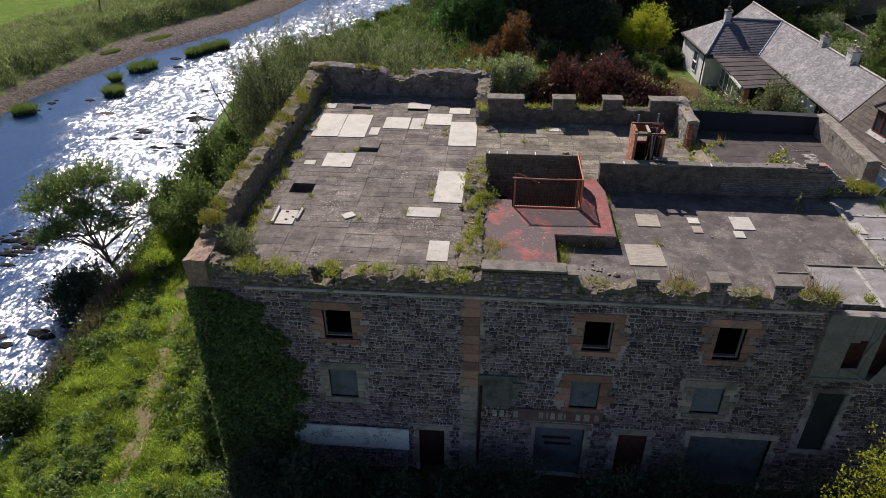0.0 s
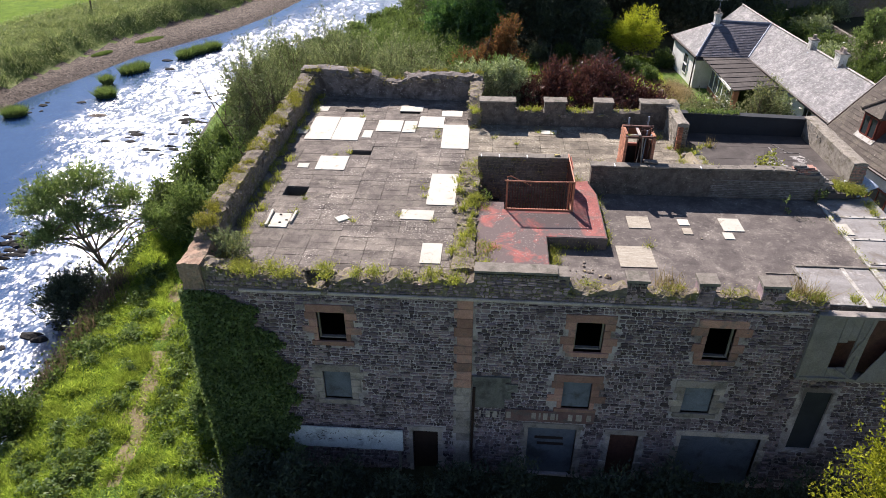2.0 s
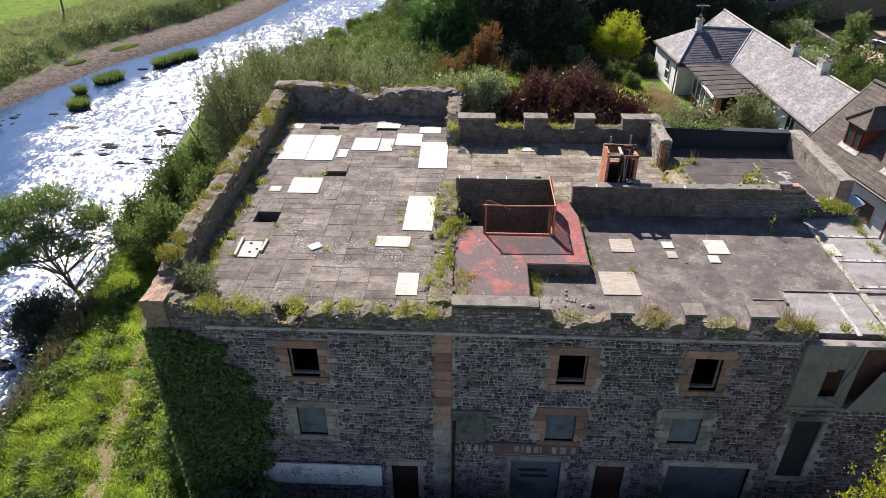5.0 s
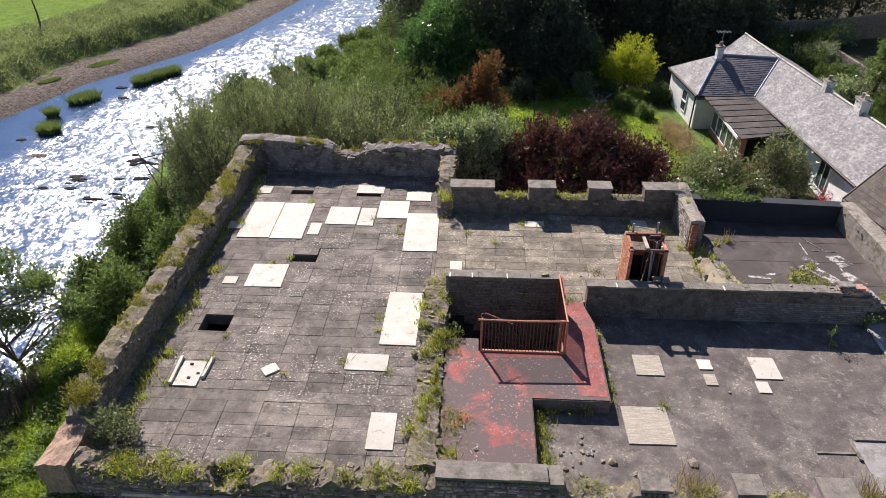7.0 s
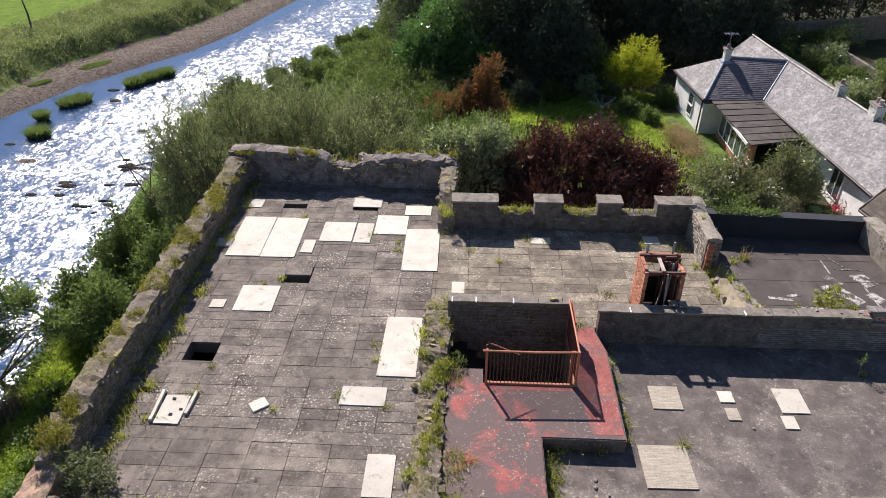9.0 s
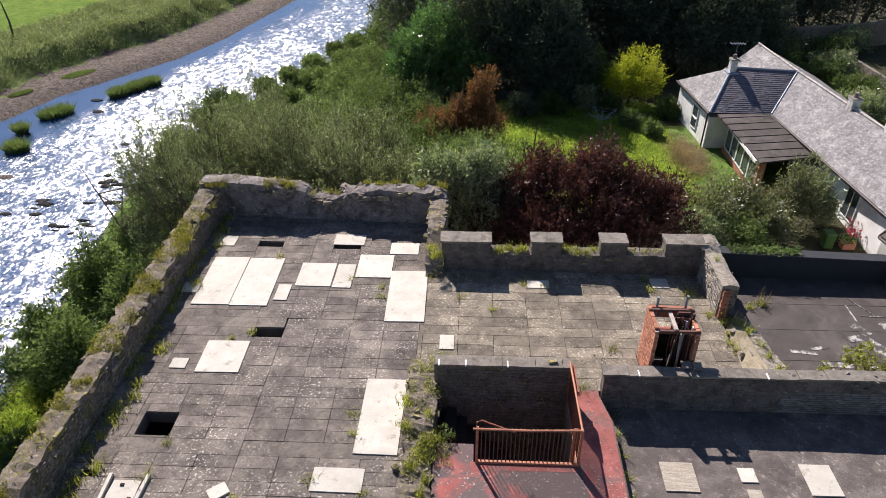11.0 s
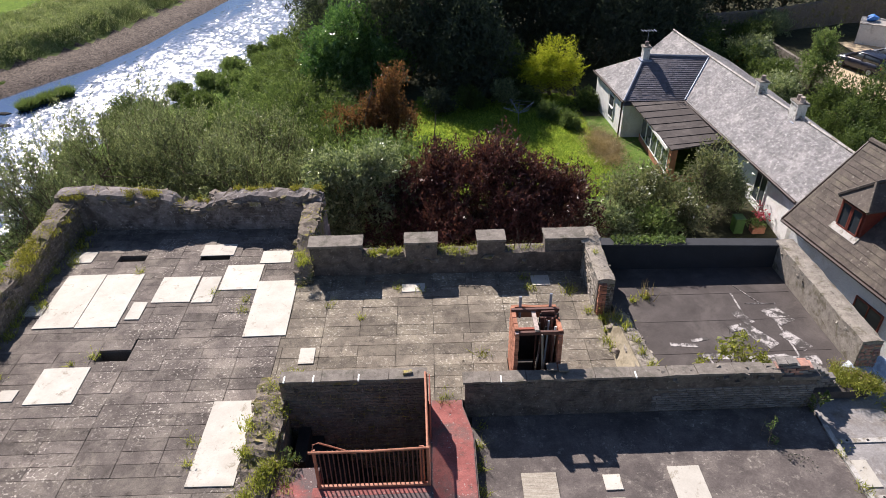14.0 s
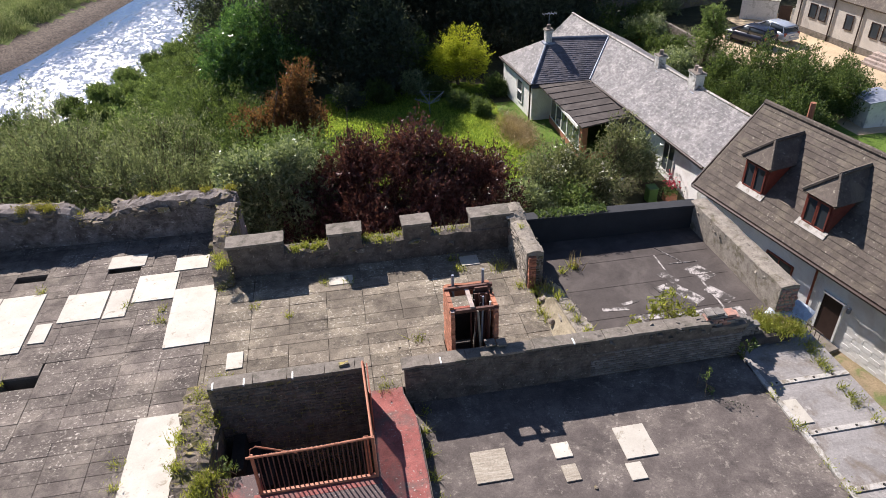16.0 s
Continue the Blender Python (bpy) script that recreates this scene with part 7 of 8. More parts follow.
plant("copper_shrub", "shrub with rusty orange and brown foliage", 2.6, 52.0, [(1.0, 0, 4.3, 0.7, 0.7, 1.2), (0.5, 0, 3.3, 0.9, 0.9, 1.5), (-1.8, 0, 1.6, 1.5, 1.4, 1.4), (1.2, -0.6, 1.9, 1.2, 1.2, 1.5), (-0.4, -0.8, 1.1, 2.0, 1.2, 1.2), (-0.6, 0, 2.6, 0.8, 0.8, 1.0)], 16000, 0.17, "rustleaf", seed=52, category="shrub", rise=1.0, spray=0.8, clump=0.11)
plant("laurel", "large rounded glossy dark green evergreen", 0.2, 64.0, [(0, 0, 3.8, 3.3, 3.1, 3.0), (-1.5, -1, 2.4, 3.0, 2.6, 2.4), (1.6, -1, 2.4, 2.6, 2.4, 2.4)], 36000, 0.24, "laurel", seed=53, category="shrub", fill=0.6, spray=0.4)
for k, (x, y, s, lf) in enumerate(((10.9, 59.2, 0.8, "pale"), (12.6, 58.6, 0.6, "green"), (8.4, 58.4, 0.7, "green"), (16.6, 57.8, 0.6, "green"), (13.6, 56.2, 0.45, "bright"), (6.2, 57.6, 0.8, "deep"), (14.9, 54.6, 0.4, "bright"))):
    plant("border_shrub", "garden shrub at the shaded edge of the lawn", x, y, [(0, 0, 1.1 * s, 1.3 * s, 1.1 * s, 1.2 * s), (0.7 * s, -0.3, 0.8 * s, 0.9 * s, 0.9 * s, 0.9 * s)], 3500, 0.17, lf, seed=240 + k, category="shrub", group="lawn border shrubs", stems=2, radius=0.03, fill=0.3)
plant("golden_tree", "small tree with bright yellow-green leaves", 14.4, 60.2, [(0, 0, 2.4, 2.1, 1.9, 1.7), (-0.9, -0.5, 1.9, 1.4, 1.3, 1.3), (1.1, -0.4, 1.7, 1.3, 1.3, 1.3)], 14000, 0.15, "lime", seed=54, clump=0.1, spray=0.5)
plant("shrub", "leafy green shrub beside the golden tree", 11.6, 61.0, [(0, 0, 1.8, 1.7, 1.5, 1.6)], 7000, 0.2, "green", seed=55, category="shrub")
for k, (x, y, r, h, lf) in enumerate(((15.2, 42.0, 1.5, 3.1, "olive"), (16.9, 43.0, 1.3, 3.1, "olive"), (19.7, 43.0, 1.35, 4.0, "olive"), (17.8, 41.6, 1.2, 2.4, "olive"), (14.2, 40.4, 1.2, 2.3, "pale"), (21.0, 43.6, 0.8, 2.8, "pale"), (16.2, 40.4, 1.1, 2.0, "bright"))):
    plant("garden_shrub", "loose flowering garden shrub beside the cottage", x, y, [(0, 0, h * 0.6, r, r, h * 0.42), (0.5, -0.4, h * 0.35, r * 0.9, r * 0.8, h * 0.32)], 4200, 0.17, lf, seed=60 + k, category="shrub", stems=3, radius=0.06, group="cottage shrubs", fill=0.15, clump=0.12, limbs=24, spray=0.9, twigs=150)
rb2 = np.random.default_rng(71)
for x, y, z in ((16.0, 41.6, 5.2), (16.9, 42.6, 5.5), (18.2, 41.0, 4.6)):
    bl = thing("white_blossom", "cluster of white blossom on a garden shrub", "blossom", (x, y, z), "white blossoms")
    tagged(quads_object("flower_head", leaf_tris(rb2, rb2.normal(scale=0.35, size=(40, 3)), 0.14, 0.6, 0.9), L["white"], bl), kind="stuff")
wood = [(-1.8, 75, 13, 4.6), (2, 79, 15, 6), (7.5, 72, 14, 5), (13, 80, 15, 5.5), (19, 72, 13, 4.8), (25, 76, 13, 5.5), (10, 84, 17, 6.5), (21, 84, 16, 6), (-6.0, 96, 15, 6), (-2, 92, 17, 7), (30, 84, 15, 6), (4.2, 66.0, 12, 4.0), (7.2, 63.2, 11, 3.2), (7.5, 67.0, 12, 3.4), (11.5, 73.5, 13, 3.8), (17.5, 68.5, 10, 3.2), (38, 84, 14, 6), (8.8, 61.0, 7.5, 2.8), (21.5, 66.5, 8, 3), (14.5, 71, 11, 3.8), (24.5, 68, 9, 3.6), (29, 78, 10, 4), (34.5, 80, 11, 4.6), (41, 82, 12, 5), (47, 84, 12, 5), (54, 85, 12, 5)]
for k, (x, y, h, r) in enumerate(wood):
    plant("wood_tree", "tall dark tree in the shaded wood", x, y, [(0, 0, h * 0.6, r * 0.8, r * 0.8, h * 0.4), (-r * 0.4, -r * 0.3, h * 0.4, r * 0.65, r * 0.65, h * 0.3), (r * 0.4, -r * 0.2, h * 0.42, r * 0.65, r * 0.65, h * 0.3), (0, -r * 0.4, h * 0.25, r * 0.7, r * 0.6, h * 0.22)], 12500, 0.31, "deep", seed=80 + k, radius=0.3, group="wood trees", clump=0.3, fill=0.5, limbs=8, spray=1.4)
for k, (x, y, s) in enumerate(((-6, 70, 1.4), (-4.6, 62, 1.3), (-7.5, 56, 0.9), (-3.5, 55, 1.0), (-9.5, 62, 0.8), (-6.8, 75, 0.9), (-0.6, 56.5, 0.9), (-4.5, 50, 1.3), (-0.8, 47.5, 1.3), (3.4, 46.5, 1.1), (-10.5, 52, 1.2), (-6.5, 58.5, 1.2), (-2.5, 59, 1.3), (-7.5, 66, 1.3), (-7.6, 69, 1.0), (-5.6, 81, 1.2), (-6, 88, 1.2), (0.5, 51, 1.1), (-12.5, 56, 1.1), (-14.5, 52.5, 1.0), (-17.2, 65.5, 0.4), (-15.6, 69, 0.45), (-14.2, 72.5, 0.45), (-12.6, 76, 0.5), (-11.2, 80.5, 0.5), (-10, 85, 0.55), (-18.8, 62, 0.4), (-13, 66, 0.6), (-11.5, 71, 0.6), (-12.5, 61.5, 0.7), (-16, 58.5, 0.55), (-9.5, 76, 0.6))):
    plant("bank_shrub", "bright green scrub on the river bank", x, y, [(0, 0, 1.5 * s, 2.4 * s, 2.3 * s, 1.6 * s), (1.2 * s, -0.6, 1.1 * s, 1.6 * s, 1.6 * s, 1.3 * s), (-1.2 * s, 0.5, 1.0 * s, 1.7 * s, 1.5 * s, 1.2 * s)], 6700, 0.2, "green" if k % 3 == 0 or (x > -2 and y < 52) else "bright", seed=110 + k, category="shrub", group="bank scrub", spray=0.5, stems=3, radius=0.05)
for k, (x, y, s, lf) in enumerate(((-15.8, 38.2, 1.0, "green"), (-13.2, 36.4, 0.95, "bright"), (-11.2, 34.4, 0.9, "green"), (-16.2, 43.5, 0.7, "bright"), (-17.0, 49.5, 0.75, "bright"), (-14.6, 33.2, 0.85, "bright"), (-18.0, 54.5, 0.7, "bright"), (-12.4, 39.8, 1.0, "bright"), (-9.8, 31.5, 0.8, "green"), (-16.6, 34.6, 0.7, "green"), (-12.0, 31.0, 0.7, "bright"), (-14.6, 58, 0.9, "bright"), (-17, 61, 0.8, "green"), (-9.2, 24.2, 0.75, "bright"), (-9.0, 27.2, 0.8, "bright"), (-10.6, 28.6, 0.75, "green"), (-8.6, 21.4, 0.6, "bright"), (-8.4, 19.2, 0.45, "bright"))):
    plant("bank_bush", "leafy green bush between the mill and the river", x, y, [(0, 0, 2.3 * s, 1.5 * s, 1.5 * s, 2.2 * s), (0.9 * s, -0.6, 1.3 * s, 1.5 * s, 1.4 * s, 1.5 * s), (-1.0 * s, 0.3, 1.2 * s, 1.4 * s, 1.4 * s, 1.4 * s)], 9000, 0.2, lf, seed=130 + k, category="shrub", group="bank bushes", stems=3, radius=0.06, fill=0.4)
plant("river_tree", "small spreading tree at the water's edge", -18.9, 30.9, [(-0.4, 0.6, 6.2, 1.5, 1.3, 0.8), (-2.4, 0.4, 5.6, 1.6, 1.3, 0.75), (1.5, 0.6, 5.2, 1.5, 1.3, 0.7), (-1.0, -0.4, 4.8, 1.4, 1.2, 0.65), (-3.6, 0.5, 4.5, 1.2, 1.1, 0.65), (0.8, -0.6, 4.2, 1.2, 1.0, 0.6), (2.9, 0.8, 4.0, 1.2, 1.0, 0.6), (-2.3, -0.3, 3.5, 1.2, 1.0, 0.6), (3.6, 1.2, 3.0, 1.0, 0.9, 0.6), (-3.4, -0.4, 2.9, 0.9, 0.9, 0.5)], 21000, 0.17, "bright", seed=151, radius=0.13, height=5.4, fill=0.3, clump=0.12, limbs=34, spray=0.7)
plant("dark_bush", "dense dark bush on the river edge", -19.7, 28.4, [(0, 0, 1.9, 1.9, 1.6, 1.5), (-0.7, 0.2, 1.2, 1.6, 1.4, 1.2)], 11000, 0.17, "deep", seed=152, category="shrub")
plant("low_bush", "low green bush on the grassy bank", -17.2, 18.6, [(0, 0, 1.0, 1.3, 1.2, 1.0)], 6000, 0.16, "green", seed=153, category="shrub")
plant("golden_conifer", "tall narrow tree with yellow foliage", 13.4, 11.6, [(0, 0, 5.5, 1.9, 1.7, 4.2), (0.5, 0, 3.0, 1.9, 1.7, 3.0)], 46000, 0.1, "yellow", seed=154, radius=0.15, clump=0.1, spray=0.45, rise=1.2, ratio=0.75)
for k, (x, y, r, h) in enumerate(((31.2, 53.0, 1.6, 3.0), (33.4, 52.4, 1.9, 3.4), (35.8, 52.0, 1.9, 3.0), (38.2, 50.6, 1.7, 2.5), (30.6, 50.0, 1.6, 2.8), (34.0, 49.6, 2.0, 3.0), (36.6, 48.6, 1.6, 2.6), (29.6, 47.0, 1.5, 2.4), (32.2, 46.6, 1.6, 2.4))):
    plant("yard_tree", "green leafy tree behind the cottage", x, y, [(0, 0, h * 0.72, r * 0.8, r * 0.8, h * 0.5), (r * 0.5, -r * 0.3, h * 0.4, r * 0.8, r * 0.8, h * 0.4), (-r * 0.5, 0, h * 0.45, r * 0.75, r * 0.8, h * 0.38)], 9500, 0.16, "green", seed=170 + k, group="yard trees", spray=0.7, clump=0.1, rise=0.7)
plant("young_conifer", "slender light green conifer", 33.9, 60.2, [(0, 0, 3.0, 1.0, 1.0, 1.5), (0, 0, 1.6, 1.4, 1.4, 1.5)], 6000, 0.18, "bright", seed=180)
for k, (x, y) in enumerate(((29.5, 57.5), (30.8, 60.8), (29.2, 63.8), (31.6, 66.5), (28.5, 69.5), (33, 70.5), (36, 73.5), (30, 73), (27, 66))):
    plant("hedge_shrub", "overgrown garden hedge with pale leaves", x, y, [(0, 0, 1.0, 1.9, 1.7, 1.2), (0.9, 0.5, 0.8, 1.3, 1.3, 1.0)], 6000, 0.2, "pale" if k % 3 == 0 else "green", seed=185 + k, category="shrub", group="garden hedge", stems=2, radius=0.04)
plant("flower_bush", "pot plant with red flowers by the cottage", 22.3, 42.0, [(0, 0, 0.7, 0.25, 0.25, 0.25)], 110, 0.1, "pink", seed=199, category="flower", radius=0.03)
for k, (x, y, s) in enumerate(((-5.8, 15.4, 1.2), (-4.2, 15.2, 1.3), (-2.4, 15.4, 0.9), (-0.6, 15.0, 0.8), (1.6, 15.4, 0.9), (3.4, 15.3, 1.1), (6.6, 15.2, 1.1), (8.6, 15.4, 1.2), (10.6, 15.0, 1.0), (12.6, 14.8, 1.4), (15, 14.8, 1.6), (-1.5, 13.2, 0.9), (2.6, 13.2, 0.9), (5.2, 13.0, 1.0), (9.2, 12.8, 1.2))):
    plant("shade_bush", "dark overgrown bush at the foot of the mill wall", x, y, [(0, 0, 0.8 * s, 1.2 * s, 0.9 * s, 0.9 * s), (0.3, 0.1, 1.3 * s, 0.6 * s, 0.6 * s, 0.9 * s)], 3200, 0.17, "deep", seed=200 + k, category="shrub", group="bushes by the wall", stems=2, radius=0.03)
# bare sticks among the shrubs
for x, y, h in ((5.6, 41.8, 6.4), (5.0, 41.0, 5.4), (6.3, 41.5, 5.2), (4.5, 40.6, 4.9)):
    bm = bmesh.new()
    z = gz(x, y)
    tube(bm, [(x, y, z), (x + 0.1, y, z + h * 0.5), (x + 0.35, y, z + h)], [0.06, 0.045, 0.02], 5)
    tube(bm, [(x + 0.1, y, z + h * 0.55), (x - 0.35, y, z + h * 0.85)], [0.035, 0.012], 5)
    tagged(part("dead_sapling", bm, M["bark"]), "bare dead sapling among the shrubs", "dead tree", "dead saplings")

# ivy over the west end of the front
r2 = np.random.default_rng(9)
n = 46000
u = r2.uniform(-7.25, -3.7, n)
v = r2.uniform(-0.6, 8.5, n)
lim = np.interp(v, [-1, 2.0, 3.4, 5.1, 6.55, 7.9, 8.4, 8.75], [-4.4, -4.2, -4.15, -3.9, -4.35, -5.1, -5.8, -6.7]) + 0.25 * np.sin(v * 5) + 0.12 * np.sin(v * 13)
keepers = u < lim
u, v = u[keepers], v[keepers]
depth = 0.08 + 0.35 * r2.random(len(u)) ** 1.5 * (0.4 + 0.6 * np.clip((8 - v) / 5, 0, 1))
pts = np.column_stack([u, FY - depth, v])
q1 = leaf_quads(r2, pts, 0.115, 0.2, 0.8)
m2 = 9000
side = np.column_stack([-7.05 - 0.25 * r2.random(m2), r2.uniform(16.9, 24, m2), r2.uniform(-0.8, 7.0, m2)])
ivy = quads_object("ivy", np.concatenate([q1, leaf_quads(r2, side, 0.16, 0.2, 0.8)]), L["ivy"])
tagged(ivy, "dense dark ivy clinging to the corner of the mill", "ivy", kind="stuff")

# ---- grass ----
def scatter(rng_, n_, x0, x1, y0, y1):
    return rng_.uniform(x0, x1, n_), rng_.uniform(y0, y1, n_)


r3 = np.random.default_rng(17)
x, y = scatter(r3, 330000, -19.5, -6.9, 2, 36)
ok = (x > np.interp(y, NEAR_Y, NEAR_X) + 1.0) & (x < np.where(y < 17, -4, -7.3))
path_x = np.interp(y, [0, 15, 18, 24, 28, 34], [-10.9, -11.0, -11.4, -12.8, -13.7, -15])
ok &= (np.abs(x - path_x) > 0.34 + 0.15 * np.sin(y * 3)) | (r3.random(len(x)) < 0.22)
clumpy = np.sin(x * 2.1 + np.sin(y * 1.7) * 2) * np.sin(y * 1.9 + x)
x, y, c = x[ok], y[ok], clumpy[ok]
pts = np.column_stack([x, y, ground_z(x, y) - 0.02])
gr = quads_object("bank_grass", blades(r3, pts, 0.12 + 0.24 * np.clip(c + 0.3 * r3.random(len(c)), 0, 1), 0.05, 0.7), L["blade"])
tagged(gr, "lush sunlit grass on the river bank", "grass", kind="stuff")
hx, hy = scatter(r3, 230, -16.8, -7.6, 9, 31)
ok = (hx > np.interp(hy, NEAR_Y, NEAR_X) + 1.2) & (np.abs(hx - np.interp(hy, [0, 15, 18, 24, 28, 34], [-10.9, -11.0, -11.4, -12.8, -13.7, -15])) > 0.7)
herbs = []
for x, y in zip(hx[ok], hy[ok]):
    k, r = 150, r3.uniform(0.2, 0.6)
    q = r3.normal(size=(k, 3)) * np.array([r * 0.55, r * 0.55, 0.0])
    q[:, 2] = r3.random(k) * r * 0.9 * np.exp(-(q[:, 0] ** 2 + q[:, 1] ** 2) / (r * r)) + 0.05
    herbs.append(q + np.array([x, y, float(ground_z(x, y))]))
tagged(quads_object("bank_herbs", leaf_tris(r3, np.concatenate(herbs), 0.16, 0.6, 0.6), L["bright"]), "clumps of leafy weeds in the bank grass", "weeds", kind="stuff")
x, y = scatter(r3, 170000, -62, -24, 45, 125)
fd = np.interp(y, SHORE_Y, SHORE_X) - x
ok = (fd > 0.2) & (fd < 12.5 + 2.0 * smooth(75, 110, y))
x, y = x[ok], y[ok]
pts = np.column_stack([x, y, ground_z(x, y) - 0.02])
tall = 0.35 + 0.5 * np.clip(np.sin(x * 0.6 + np.sin(y * 0.45) * 2) * np.sin(y * 0.5), 0, 1)
tagged(quads_object("rough_grass", blades(r3, pts, tall * 0.85, 0.08, 0.6), L["roughblade"]), "tall rough grass and weeds on the far bank", "grass", kind="stuff")
xb, yb = scatter(r3, 150000, -62, -24, 45, 125)
fd = np.interp(yb, SHORE_Y, SHORE_X) - xb
ok = (fd > 0.3) & (fd < 11.5 + 2.0 * smooth(75, 110, yb)) & (np.sin(xb * 0.8 + np.sin(yb * 0.6) * 2) * np.sin(yb * 0.7 + xb * 0.2) > -0.25)
xb, yb = xb[ok], yb[ok]
pts = np.column_stack([xb, yb, ground_z(xb, yb) + r3.uniform(0.1, 0.8, len(xb))])
tagged(quads_object("bank_herbage", leaf_tris(r3, pts, 0.2, 0.5, 0.5), L["roughblade"]), "bushy grey-green herbage on the far bank", "weeds", kind="stuff")
tagged(part("field_post", tube(bmesh.new(), [(-47.5, 84, 0), (-47.4, 84, 2.2), (-47.6, 84, 4.2)], [0.12, 0.1, 0.05], 6), M["bark"]), "bare leaning pole at the field edge", "pole")
x, y = scatter(r3, 60000, 4, 17, 44, 61)
ok = (x > 4.5) & (x < 16.2) & (y > 45) & (y < 60)
x, y = x[ok], y[ok]
pts = np.column_stack([x, y, ground_z(x, y) - 0.02])
tagged(quads_object("garden_grass", blades(r3, pts, 0.14, 0.06, 0.5), L["blade"]), "bright green garden lawn", "grass", kind="stuff")
x = r3.normal(16.5, 0.5, 4000)
y = r3.normal(51.2, 1.3, 4000)
tagged(quads_object("dry_grass", blades(r3, np.column_stack([x, y, ground_z(x, y)]), 0.3, 0.04, 1.2), L["dry"]), "patch of dry straw-coloured grass by the cottage", "grass", kind="stuff")
x, y = r3.normal(-17.6, 0.5, 2600), r3.choice([21.8, 24.6, 26.8, 28.2], 2600) + r3.normal(0, 0.6, 2600)
tagged(quads_object("reeds", blades(r3, np.column_stack([x, y, ground_z(x, y)]), 1.1, 0.035, 0.2), leafy("reed_leaf", (0.1, 0.075, 0.07), (0.26, 0.19, 0.18), 0.3)), "brown seeding reeds along the water's edge", "reeds", kind="stuff")
bb = []
for yy in np.arange(17.8, 34, 0.15):
    xx = np.interp(yy, NEAR_Y, NEAR_X) + 1.6
    k = 30
    bb.append(np.column_stack([xx + r3.normal(0, 0.5, k), yy + r3.normal(0, 0.2, k), np.full(k, float(ground_z(xx, yy)) + 0.1)]))
tagged(quads_object("bank_weeds", leaf_quads(r3, np.concatenate(bb) + r3.uniform(0, 0.5, (len(bb) * 30, 1)) * np.array([0, 0, 1]), 0.22, 0.6, 0.5), L["green"]), "broad-leaved weeds along the bank", "weeds", kind="stuff")

# weeds that grow on the roofs and walls
rw = random.Random(33)
edge = [(-6.1 + rw.uniform(-0.35, 0.35), y, 9.0, rw.uniform(0.12, 0.3)) for y in np.arange(18.2, 32.6, 0.45)]
weeds("roof_weeds", "weeds and grass along the foot of the parapet", edge, 200, 0.26, "weed", 41, 0.5)
tops = [(-6.75 + rw.uniform(-0.22, 0.22), y, 9.98, rw.uniform(0.12, 0.3)) for y in sorted(rw.uniform(18.4, 33) for _ in range(70))]
weeds("wall_moss", "moss and short grass on the parapet top", tops, 620, 0.12, "moss", 42, 0.3)
tops = [(x, 33.05 + rw.uniform(-0.2, 0.2), 10.32 if not -3.2 < x < -1.9 else 9.9, rw.uniform(0.08, 0.22)) for x in sorted(rw.uniform(-6.8, 1.9) for _ in range(26))]
weeds("wall_moss", "moss and grass on the broken rear wall", tops, 560, 0.13, "moss", 43, 0.3)
spots = [(1.68 + rw.uniform(-0.2, 0.2), rw.uniform(29.4, 33), 9.7, rw.uniform(0.15, 0.25)) for _ in range(14)]
weeds("wall_weeds", "hanging weeds on the short return wall", spots, 240, 0.22, "weed", 44, 0.8)
spots = [(1.7 + rw.gauss(0, 0.22), y, np.interp(y, [17.5, 19, 21, 23, 24.9], [9.2, 9.12, 9.05, 9.3, 9.4]), rw.uniform(0.1, 0.28)) for y in np.arange(17.6, 25, 0.36)]
weeds("wall_weeds", "thick grass and weeds along the broken wall", spots, 400, 0.24, "weed", 45, 0.8)
spots = [(rw.uniform(-6.5, 1.9), 17.2 + rw.uniform(-0.25, 0.3), 9.2, rw.uniform(0.12, 0.34)) for _ in range(26)]
weeds("parapet_weeds", "weeds sprouting from the collapsed front parapet", spots, 170, 0.2, "weed", 46, 1.6, spread=0.55)
spots = [(x + rw.uniform(-0.3, 0.3), 17.2 + rw.uniform(-0.15, 0.2), 8.95, rw.uniform(0.14, 0.32)) for x in (5.2, 5.6, 6.1, 7.7, 8.1, 8.5, 9.6, 10.0, 10.3, 11.7, 12.0, 12.3, 12.6, 13.2, 13.7, 14.2)]
weeds("parapet_weeds", "grassy tufts in the gaps of the annex parapet", spots, 170, 0.2, "weed", 47, 1.6, spread=0.55)
weeds("dry_weeds", "tall dry willowherb stalks on the parapet", [(7.9, 17.5, 8.8, 0.4), (8.3, 17.3, 8.8, 0.3), (11.9, 17.4, 8.8, 0.35), (12.2, 17.3, 8.8, 0.3)], 130, 0.75, "dry", 48, 0.5, spread=0.3)
spots = [(6.62 + rw.uniform(-0.02, 0.08), y, ANNEX, rw.uniform(0.07, 0.15)) for y in (20.4, 20.9, 21.3, 21.9, 22.5, 22.6, 23.2, 23.8)] + [(4.62 + rw.uniform(-0.05, 0.15), y, ANNEX, rw.uniform(0.12, 0.28)) for y in np.arange(17.7, 20.1, 0.3)] + [(x, 20.08, ANNEX, 0.15) for x in (4.9, 5.2, 5.5, 5.9)]
weeds("roof_weeds", "grass and weeds along the step between the roofs", spots, 170, 0.26, "weed", 49, 1.2, spread=0.5)
